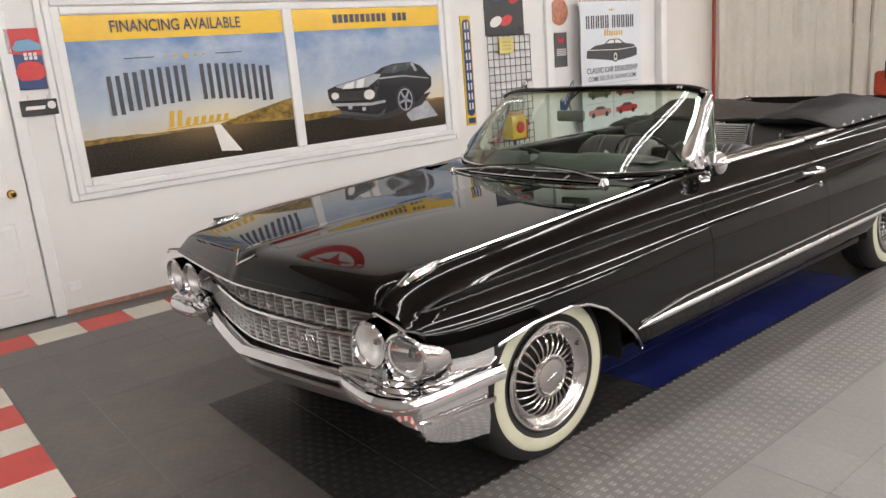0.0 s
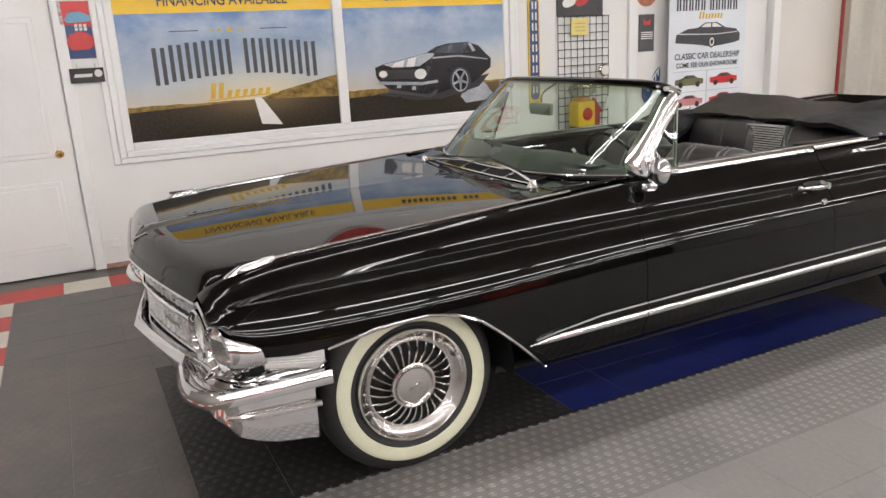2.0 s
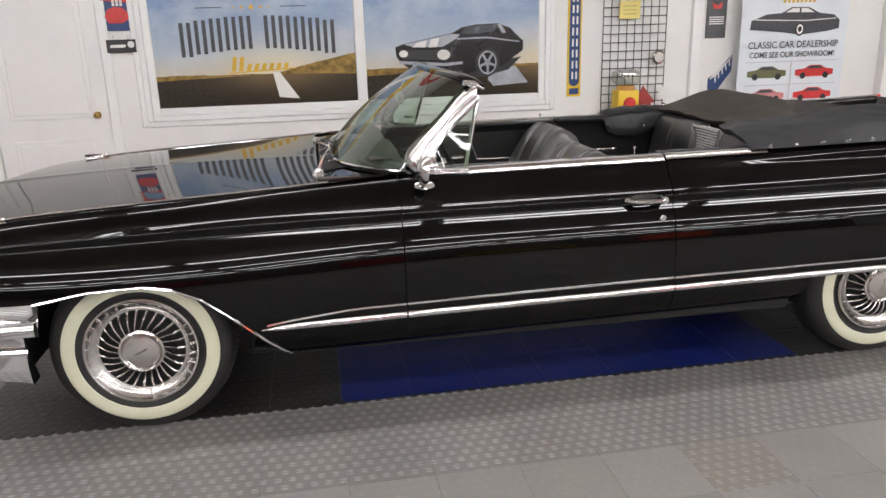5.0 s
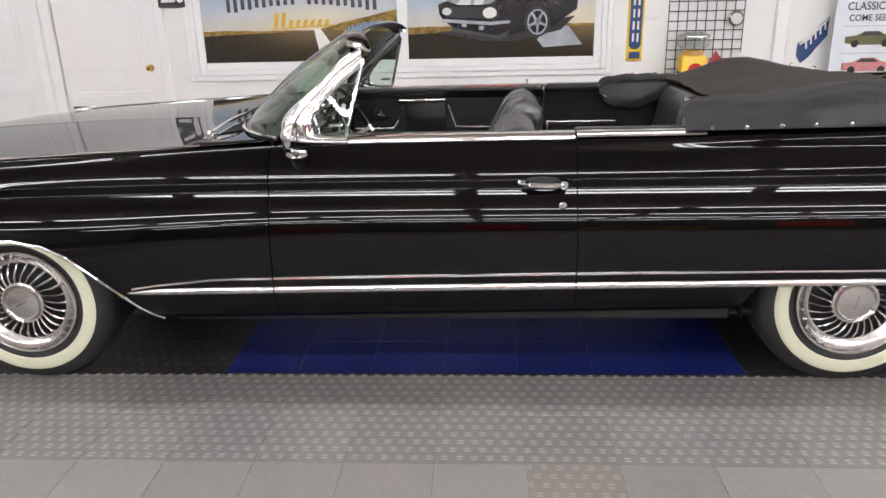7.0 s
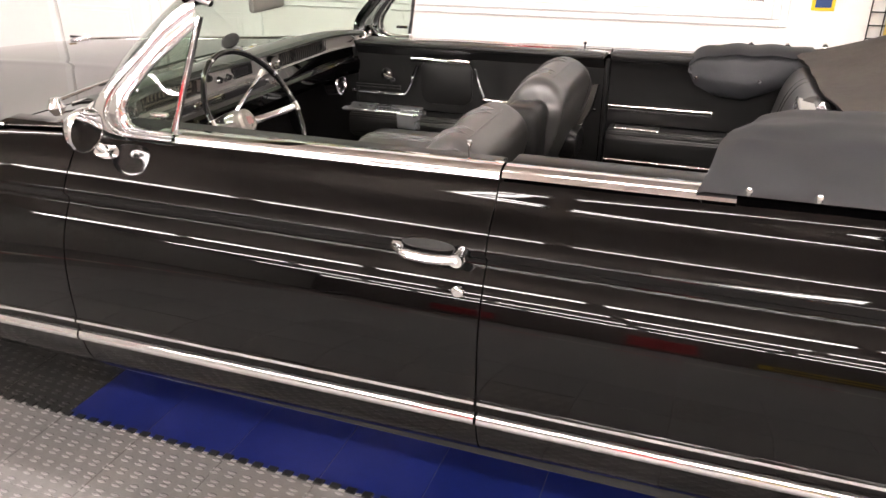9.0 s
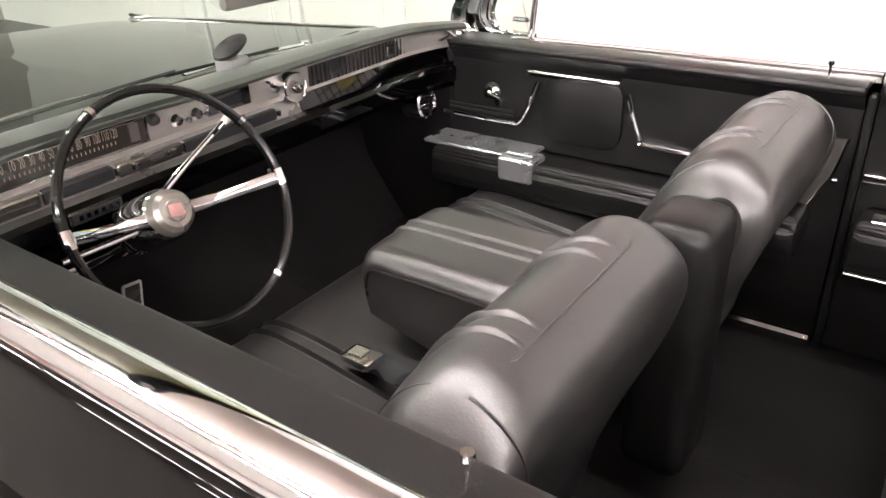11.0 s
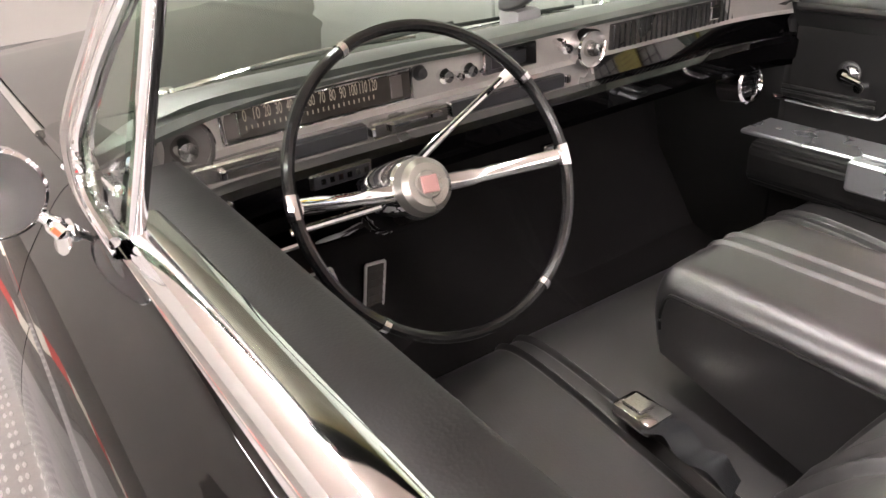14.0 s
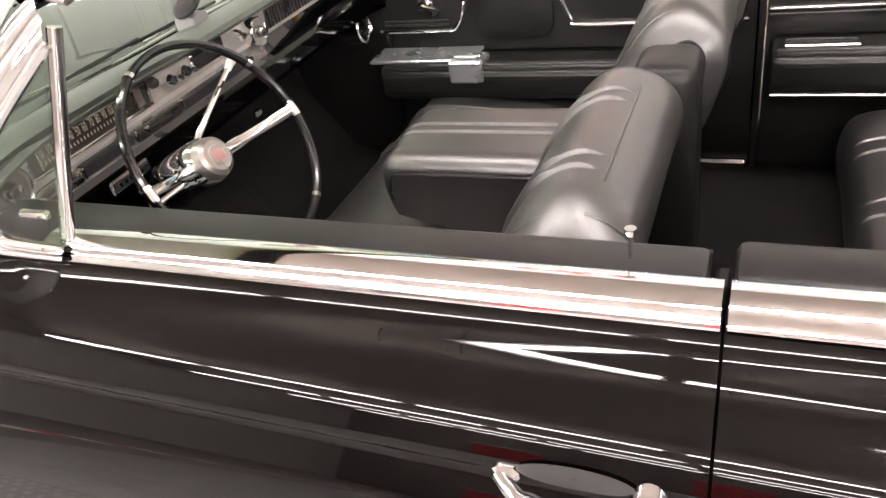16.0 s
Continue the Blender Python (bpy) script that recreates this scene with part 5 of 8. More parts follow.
def build_nose():
    part("grille_backing", sheet(bmesh.new(), [[(grille_x(w) + 0.045, w, z) for w in np.linspace(-0.72, 0.72, 31)] for z in (0.50, 0.64, 0.790)]), surface("grey grille backing", (0.42, 0.43, 0.42), 0.45, 0.4), CAR)
    g = part("grille", sheet(bmesh.new(), [[(grille_x(w) + d, w, z + 0.010) for w in np.linspace(-0.665, 0.665, 41)] for d, z in ((0.02, 0.662), (-0.010, 0.664), (-0.016, 0.657), (-0.012, 0.648), (0.02, 0.644))]), CHROME, CAR, "fine silver grille with a wide middle bar")
    for z in (0.772, 0.756, 0.739, 0.722, 0.705, 0.688, 0.640, 0.623, 0.606, 0.589, 0.572, 0.555):
        rows = [[(grille_x(w) + d, w, z + h) for w in np.linspace(-0.675, 0.675, 41)] for d, h in ((0.040, 0.0030), (0.002, 0.0034), (-0.003, 0.0), (0.002, -0.0034), (0.040, -0.0030))]
        part("grille_bar", sheet(bmesh.new(), rows), ALUMINIUM, g)
    for w in np.linspace(-0.598, 0.598, 22):
        for z0, z1 in ((0.680, 0.782), (0.542, 0.650)):
            part("grille_fin", boxes(((grille_x(w) - 0.0015, w - 0.0036, z0), (grille_x(w) + 0.040, w + 0.0036, z1))), ALUMINIUM, g)
    # lower frame of the grille
    rows = [[(grille_x(w) + d, w, z) for w in np.linspace(-0.68, 0.68, 41)] for d, z in ((0.03, 0.548), (-0.004, 0.546), (-0.008, 0.541), (-0.004, 0.535), (0.03, 0.530))]
    part("grille_frame", sheet(bmesh.new(), rows), CHROME, g)
    # script on the grille as plain strokes
    b = bmesh.new()
    for n in range(8):
        w = -0.30 - 0.021 * n
        tube(b, [(grille_x(w) - 0.008, w, 0.600), (grille_x(w) - 0.010, w - 0.010, 0.600 + (0.032 if n in (0, 3, 5) else 0.018)), (grille_x(w) - 0.008, w - 0.019, 0.601)], 0.0025, 6)
    part("grille_script", b, CHROME, g, "small chrome script on the grille")
    for side in (-1, 1):
        y = side
        # brow that joins bonnet and fender above the lamps
        ws = np.linspace(0.62, 0.945, 16)
        edge = [(hood_front(y * min(w, 0.79)), y * w, float(np.interp(w, (0.62, 0.79, 0.90, 0.945), (0.786, 0.786, 0.770, 0.757)))) for w in ws]
        part("lamp_brow", sheet(bmesh.new(), [[(p[0] - 0.004, p[1], p[2] + 0.012) for p in edge], edge, [(p[0] + 0.11, p[1] * 0.995, p[2] - 0.030) for p in edge]]), PAINT, CAR)
        part("brow_trim", tube(bmesh.new(), [(p[0] - 0.006, p[1], p[2]) for p in edge], 0.006, 8), CHROME, CAR, "thin chrome edge over the headlights")
        # lamp housing
        rows = [[(-0.640 + 0.05 * (w - 0.66) / 0.27 + d, y * w, z) for w in np.linspace(0.655, 0.935, 9)] for d, z in ((0.06, 0.785), (0.0, 0.755), (0.0, 0.60), (-0.01, 0.57), (0.03, 0.54))]
        rows = [[(p[0] - (0.075 if y > 0 else 0.0), p[1], p[2]) for p in r] for r in rows]
        part("lamp_housing", sheet(bmesh.new(), rows), CHROME, CAR)
        outer = (0.886, -0.664, 0.648) if side < 0 else (0.872, -0.765, 0.647)
        for w, x, z in ((0.727, -0.694, 0.661) if side < 0 else (0.708, -0.748, 0.645), outer):
            r = 0.086
            yaw = -5 if side > 0 else 9 if w < 0.8 else 17
            m = Matrix.Translation((x, y * w, z)) @ pose(0, 0, 0, 0, 0, -yaw * y) @ pose(0, 0, 0, 0, -90, 0)
            lamp = part("headlight", lathe(bmesh.new(), ((0.070, 0.006), (0.073, 0.018), (0.079, 0.024), (r, 0.018), (r + 0.002, 0.0), (r - 0.002, -0.05), (r - 0.008, -0.10)), m, 40), CHROME, CAR, "round headlight in a chrome bezel")
            part("reflector", lathe(bmesh.new(), ((0.072, 0.004), (0.062, -0.018), (0.045, -0.036), (0.025, -0.046), (0.0, -0.05)), m, 32), chrome("lamp reflector", 0.42, (0.97, 0.96, 0.94), 0.002), lamp)
            part("bulb_shield", lathe(bmesh.new(), ((0.0, -0.010), (0.010, -0.012), (0.013, -0.020), (0.010, -0.034)), m, 20), DULL_METAL, lamp)
            bm = lathe(bmesh.new(), ((0.0, 0.026), (0.025, 0.0245), (0.05, 0.019), (0.071, 0.008)), m, 32)
            glass = part("lens", bm, LENS, lamp, "ribbed clear lamp glass")
            glass.visible_shadow = False
            bm = bmesh.new()
            for k in range(-6, 7):
                h = math.sqrt(max(0, 0.066 ** 2 - (0.0105 * k) ** 2))
                tube(bm, [tuple(m @ Vector((-h + 2 * h * t, 0.0105 * k, 0.0215 - 3.0 * ((0.0105 * k) ** 2 + (-h + 2 * h * t) ** 2)))) for t in np.linspace(0, 1, 7)], 0.0011, 5)
            ribs = part("lens_rib", bm, LENS, lamp)
            ribs.visible_shadow = False
        # chrome shell behind the outer lamp, tapering back to a tip on the flank
        m0 = Matrix.Translation((outer[1], y * outer[0], outer[2])) @ pose(0, 0, 0, 0, 0, -17 * y if y < 0 else 5) @ pose(0, 0, 0, 0, -90, 0)
        rows = []
        for t in np.linspace(0, 1, 10):
            row = []
            for a in np.linspace(0, 2 * math.pi, 25):
                p = m0 @ Vector((0.087 * math.cos(a), 0.087 * math.sin(a), 0.010))
                q = Vector((-0.540, y * 0.962, 0.624 + 0.024 * (p.z - outer[2]) / 0.084))
                row.append(tuple(p.lerp(q, t) + Vector((0, y * 0.010 * math.sin(math.pi * t), 0))))
            rows.append(row)
        part("lamp_shell", sheet(bmesh.new(), rows), CHROME, CAR, "chrome shell behind the headlights")
        # silver panel with fine ribs between the lamps and the wheel
        w = 0.955
        panel = part("side_lamp", slab(bmesh.new(), [(-0.548, 0.578), (-0.375, 0.540), (-0.345, 0.560), (-0.345, 0.603), (-0.548, 0.640)], min(y * 0.90, y * w), max(y * 0.90, y * w), "y", 0.004), ALUMINIUM, CAR, "ribbed silver side panel ahead of the wheel")
        for k in range(5):
            z = 0.590 + 0.009 * k
            part("panel_rib", tube(bmesh.new(), [(-0.54, y * (w + 0.0005), z), (-0.36, y * (w + 0.0005), z - 0.031)], 0.0016, 5), ALUMINIUM, panel)
        part("panel_trim", tube(bmesh.new(), [(-0.548, y * (w + 0.002), 0.641), (-0.548, y * (w + 0.002), 0.577), (-0.375, y * (w + 0.002), 0.539), (-0.343, y * (w + 0.002), 0.560)], 0.004, 6), CHROME, panel)
        part("lamp_filler", boxes(((-0.60, min(y * 0.64, y * 0.90), 0.46), (-0.42, max(y * 0.64, y * 0.90), 0.60), 0.02)), DARK, CAR)


build_nose()


def build_front_bumper():
    """A wide chrome bumper: a thin blade in a shallow V across the middle, and deep ribbed ends that wrap to the wheels."""
    ys = np.linspace(-0.60, 0.60, 41)

    def mid(w):
        a = abs(w) / 0.6
        return -0.868 + 0.118 * (0.75 * a + 0.25 * a * a), 0.508 + 0.008 * a
    rows = []
    for d, h in ((0.070, 0.010), (0.030, 0.016), (0.014, 0.016), (0.000, 0.004), (-0.008, -0.012), (-0.004, -0.019), (0.010, -0.022), (0.060, -0.020)):
        rows.append([(mid(w)[0] + d, w, mid(w)[1] + h) for w in ys])
    b = part("bumper", sheet(bmesh.new(), rows), CHROME, CAR, "chrome front bumper with a thin blade and deep ribbed ends")
    # satin apron below, cut by a slot under the blade
    steel = surface("satin bumper steel", (0.34, 0.34, 0.34), 0.30, 0.85, vary=0.1)
    rows = []
    for d, z in ((0.05, 0.445), (0.025, 0.445), (0.015, 0.435), (0.035, 0.39), (0.09, 0.355), (0.17, 0.34)):
        rows.append([(mid(w)[0] + d + 0.02, w, z) for w in np.linspace(-0.74, 0.74, 41)])
    part("apron", sheet(bmesh.new(), rows), steel, b, "dull silver apron below the bumper")
    part("apron_slot", sheet(bmesh.new(), [[(mid(w)[0] + 0.075, w, z) for w in np.linspace(-0.72, 0.72, 21)] for z in (0.43, 0.52)]), DARK, b)
    for side in (-1, 1):
        y = side
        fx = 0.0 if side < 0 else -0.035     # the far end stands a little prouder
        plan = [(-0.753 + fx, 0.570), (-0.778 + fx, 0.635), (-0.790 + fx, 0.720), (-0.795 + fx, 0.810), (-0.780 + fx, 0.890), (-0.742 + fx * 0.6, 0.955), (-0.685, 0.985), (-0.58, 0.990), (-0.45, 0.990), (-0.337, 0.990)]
        sp = smooth_path([(p, q, 0.0) for p, q in plan], 5)
        inner = smooth_path([(p, q, 0.0) for p, q in [(-0.745, 0.572), (-0.715, 0.625), (-0.690, 0.69), (-0.670, 0.75), (-0.640, 0.81), (-0.60, 0.86), (-0.55, 0.89), (-0.48, 0.905), (-0.42, 0.91), (-0.345, 0.915)]], 5)

        def outward(k):
            q0, q1 = sp[max(k - 1, 0)], sp[min(k + 1, len(sp) - 1)]
            t = Vector((q1[0] - q0[0], q1[1] - q0[1], 0)).normalized()
            n = Vector((-t.y, t.x, 0))
            return n if n.dot(Vector((-1, 0.5, 0))) > 0 else -n
        rows, shelf = [], []
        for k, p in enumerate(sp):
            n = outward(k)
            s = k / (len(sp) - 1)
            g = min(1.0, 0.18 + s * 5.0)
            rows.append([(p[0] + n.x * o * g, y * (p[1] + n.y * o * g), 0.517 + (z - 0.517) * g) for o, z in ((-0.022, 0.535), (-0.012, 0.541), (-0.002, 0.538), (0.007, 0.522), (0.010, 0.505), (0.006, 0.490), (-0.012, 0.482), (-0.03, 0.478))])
            q = inner[k]
            row = []
            for t in np.linspace(0, 1, 22):
                a = (p[0] - n.x * 0.020 * g) * (1 - t) + q[0] * t
                c = (p[1] - n.y * 0.020 * g) * (1 - t) + q[1] * t
                z = 0.534 + 0.018 * t - 0.034 * g * math.sin(math.pi * t) + 0.0035 * g * math.cos(t * 12 * math.pi)
                row.append((a, y * c, z))
            shelf.append(row)
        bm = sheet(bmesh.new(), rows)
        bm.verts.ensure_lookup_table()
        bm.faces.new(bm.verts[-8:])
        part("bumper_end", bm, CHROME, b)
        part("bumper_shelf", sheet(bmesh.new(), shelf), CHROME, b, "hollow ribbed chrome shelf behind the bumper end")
        # lower part of the end, deepest before the wheel
        plan = [(-0.690, 0.740), (-0.712, 0.800), (-0.722, 0.860), (-0.712, 0.915), (-0.675, 0.950), (-0.60, 0.962), (-0.50, 0.964), (-0.392, 0.964)]
        lo = smooth_path([(p, q, 0.0) for p, q in plan], 5)
        bottom = np.interp(np.linspace(0, 1, len(lo)), (0, 0.18, 0.35, 0.5, 0.62, 0.8, 1.0), (0.475, 0.455, 0.420, 0.392, 0.345, 0.300, 0.273))
        rows = []
        for k, p in enumerate(lo):
            f = min(1.0, k / 6)
            zb = float(bottom[k])
            rows.append([(p[0] + o * 0.6 * (p[0] < -0.66), y * (p[1] - o), z) for o, z in ((0.0, 0.488), (0.004, 0.455), (0.0, 0.5 * (0.44 + zb)), (0.012, zb + 0.012), (0.03, zb), (0.09, zb + 0.004))])
        bm = sheet(bmesh.new(), rows)
        bm.verts.ensure_lookup_table()
        bm.faces.new(bm.verts[-6:])
        part("lower_end", bm, CHROME, b)
        pts = smooth_path([(-0.690, y * 0.940, 0.432), (-0.60, y * 0.968, 0.429), (-0.50, y * 0.972, 0.425), (-0.378, y * 0.972, 0.421)], 5)
        part("bumper_rib", tube(bmesh.new(), pts, [0.004, 0.008, 0.011] + [0.013] * 13, 10, 1.0, (0, 1, 0)), CHROME, b)
        # parking lamp in the shelf
        m = Matrix.Translation((-0.690, y * 0.735, 0.535)) @ pose(0, 0, 0, 0, -52, 0)
        part("parking_lamp", lathe(bmesh.new(), ((0.0, 0.034), (0.02, 0.031), (0.038, 0.020), (0.046, 0.0)), m, 28), LENS, b, "clear round parking lamp")
        part("lamp_seat", lathe(bmesh.new(), ((0.047, 0.0), (0.048, 0.010), (0.053, 0.006), (0.056, -0.02)), m, 28), CHROME, b)
        part("lamp_back", lathe(bmesh.new(), ((0.0, -0.004), (0.046, 0.0)), m, 28), DULL_METAL, b)
    return b


build_front_bumper()


def build_wheel(at, side):
    """Whitewall tyre with a finned chrome wheel cover. The local z axis points out of the car."""
    w = empty("wheel", "", "")
    w.parent = CAR
    R = 0.358
    tyre = part("tyre", lathe(bmesh.new(), ((0.215, -0.02), (0.222, 0.003), (0.238, 0.013), (0.262, 0.018), (0.290, 0.017), (0.318, 0.008), (0.342, -0.010), (0.354, -0.030), (R, -0.055), (R, -0.155), (0.345, -0.185), (0.30, -0.215), (0.21, -0.20)), Matrix(), 72), RUBBER, w, "black tyre with a broad cream whitewall", angle=40)
    part("whitewall", lathe(bmesh.new(), ((0.248, 0.0150), (0.251, 0.0178), (0.266, 0.0200), (0.286, 0.0192), (0.2985, 0.0155), (0.301, 0.0135)), Matrix(), 72), WHITEWALL, tyre)
    bm = bmesh.new()
    for k in range(90):
        a = 2 * math.pi * k / 90
        for z in (-0.07, -0.105, -0.14):
            box(bm, (R - 0.002, -0.010, z - 0.012), (R + 0.003, 0.006, z + 0.012), 0.0, Matrix.Rotation(a + z, 4, "Z"))
    part("tread", bm, RUBBER, tyre)
    cover = part("wheel_cover", lathe(bmesh.new(), ((0.219, 0.000), (0.223, 0.014), (0.219, 0.021), (0.213, 0.022), (0.208, 0.017), (0.205, 0.010), (0.188, -0.004), (0.174, -0.014), (0.171, -0.009), (0.166, -0.010), (0.164, -0.022)), Matrix(), 72), WHEEL_METAL, w, "chrome wheel cover ring")
    part("cover_well", lathe(bmesh.new(), ((0.166, -0.020), (0.15, -0.038), (0.10, -0.038), (0.06, -0.020)), Matrix(), 48), DARK, cover)
    fins = 27
    blade = None
    for k in range(fins):
        a = 2 * math.pi * k / fins
        if blade is None:
            bm = bmesh.new()
            rows = []
            for t in np.linspace(0, 1, 7):
                r = 0.086 + 0.081 * t
                sweep = 0.17 * (1 - t) ** 1.5
                z = 0.016 - 0.026 * t ** 3 + 0.005 * math.sin(math.pi * t)
                wd = 0.0034 + 0.0016 * t
                c, s = math.cos(sweep), math.sin(sweep)
                rows.append([(r * c - o * s, r * s + o * c, z + h) for o, h in ((-wd, -0.014), (-wd, -0.002), (0.0, 0.003), (wd, -0.002), (wd, -0.014))])
            sheet(bm, rows)
            blade = part("fin", bm, WHEEL_METAL, cover)
        else:
            o = new("fin", blade.data)
            o.parent = w
            o.matrix_basis = Matrix.Rotation(a, 4, "Z")
    part("hub_cap", lathe(bmesh.new(), ((0.082, -0.008), (0.091, 0.008), (0.088, 0.018), (0.080, 0.021), (0.074, 0.016), (0.071, 0.022), (0.066, 0.019), (0.045, 0.023), (0.0, 0.026)), Matrix(), 48), BRUSHED, cover, "domed satin hub cap")
    part("hub_badge", boxes(((-0.026, -0.003, 0.022), (0.026, 0.003, 0.0275), 0.002)), DULL_METAL, cover)
    part("valve", rod(bmesh.new(), (0.188, 0.0, -0.006), (0.190, 0.0, 0.012), 0.004, seg=8), INK, cover)
    m = Matrix.Translation((at[0], at[1], at[2])) @ pose(0, 0, 0, 90 if side < 0 else -90, 0, 0)
    w.matrix_basis = m
    return w


for x, r in ((0.0, 24), (3.29, 77)):
    for side in (-1, 1):
        wheel = build_wheel((x, side * 0.872, 0.3505), side)
        wheel.matrix_basis = wheel.matrix_basis @ Matrix.Rotation(radians(r), 4, "Z")


# -- underside, cowl and tail
part("floor_pan", boxes(((0.40, -0.80, 0.255), (4.4, 0.80, 0.285), 0.01), ((-0.62, -0.45, 0.30), (0.40, 0.45, 0.36), 0.02)), DARK, CAR)
part("sill_box", boxes(((0.62, -0.87, 0.27), (2.83, -0.80, 0.40), 0.01)), DARK, CAR)
part("sill_box", boxes(((0.62, 0.80, 0.27), (2.83, 0.87, 0.40), 0.01)), DARK, CAR)
part("firewall", boxes(((0.60, -0.76, 0.30), (0.66, 0.76, 0.90), 0.01)), DARK, CAR)


def glass_base(s):
    """Foot of the windscreen, from -1 at the left to 1 at the right."""
    return 0.812 + 0.27 * abs(s) ** 3.2, 0.795 * s, 0.980 + 0.010 * abs(s) ** 2


def glass_head(s):
    return 1.285 + 0.095 * abs(s) ** 2.4, 0.700 * s, 1.364 - 0.014 * abs(s) ** 2 - 0.035 * abs(s) ** 12


def build_cowl():
    ss = np.linspace(-1, 1, 41)
    rows = []
    for t in np.linspace(0, 1, 7):
        row = []
        for s in ss:
            gx, gy, gz = glass_base(s)
            x0 = 0.752
            hz = hood_z(0.74, min(0.776, abs(gy)))
            row.append((x0 + (gx + 0.012 - x0) * t, 0.79 * s, hz + (gz - 0.006 - hz) * t))
        rows.append(row)
    part("cowl", sheet(bmesh.new(), rows), PAINT, CAR)
    for side in (-1, 1):  # shoulders of the cowl
        rows = []
        for x in span(0.74, 1.10, 0.04):
            sec = section(x)
            rows.append([(x, side * 0.70, 0.972), (x, side * 0.765, max(0.955, float(sec[0][1]) + 0.010)), (x, side * (sec[0][0] + 0.012), float(sec[0][1])), ])
        part("cowl_side", sheet(bmesh.new(), rows), PAINT, CAR)
    # air intake panels between bright dividers
    def on_cowl(y, t, lift):
        gx, gy, gz = glass_base(y / 0.79)
        hz = hood_z(0.74, abs(y))
        return (0.752 + (gx + 0.012 - 0.752) * t, y, hz + (gz - 0.006 - hz) * t + lift)
    for k in range(5):
        a, b = -0.515 + 0.206 * k, -0.315 + 0.206 * k
        rows = [[on_cowl(y, t, lift) for y in np.linspace(a, b, 7)] for t, lift in ((0.10, 0.0), (0.12, 0.0045), (0.80, 0.0045), (0.82, 0.0))]
        part("air_intake", sheet(bmesh.new(), rows), BLACK_RUBBER, CAR, "black air intake panel before the windscreen")
        for n in range(5):
            t = 0.2 + 0.13 * n
            part("intake_slat", tube(bmesh.new(), [on_cowl(y, t, 0.006) for y in np.linspace(a + 0.01, b - 0.01, 5)], 0.0022, 5), BLACK_RUBBER, CAR)
        if k:
            part("intake_bar", tube(bmesh.new(), [on_cowl(a - 0.003, t, 0.006) for t in (0.08, 0.45, 0.84)], 0.0045, 6), CHROME, CAR)
    part("intake_trim", tube(bmesh.new(), [on_cowl(y, 0.06, 0.004) for y in np.linspace(-0.53, 0.53, 25)], 0.004, 6), CHROME, CAR, "thin chrome strip along the air intake")
    # wipers at rest along the foot of the glass
    for pv, mid, tip in (((0.745, -0.575, 0.978), (0.775, -0.34, 1.004), (0.806, -0.09, 1.002)), ((0.745, 0.50, 0.968), (0.760, 0.27, 0.985), (0.800, 0.03, 0.995))):
        wiper = part("wiper", tube(bmesh.new(), smooth_path([pv, mid, tip], 6), [0.008] * 4 + [0.006] * 9, 8, 0.6), CHROME, CAR, "slim chrome wiper arm")
        part("wiper_pivot", lathe(bmesh.new(), ((0.0, 0.034), (0.014, 0.031), (0.021, 0.014), (0.030, 0.0)), Matrix.Translation((pv[0], pv[1], pv[2] - 0.022)), 18), CHROME, wiper)
        part("wiper_blade", tube(bmesh.new(), [((1 - t) * pv[0] + t * tip[0] + 0.022, (1 - t) * pv[1] + t * tip[1], (1 - t) * pv[2] + t * tip[2] + 0.014) for t in np.linspace(0.30, 1.15, 8)], 0.0045, 6), BLACK_RUBBER, wiper)


build_cowl()


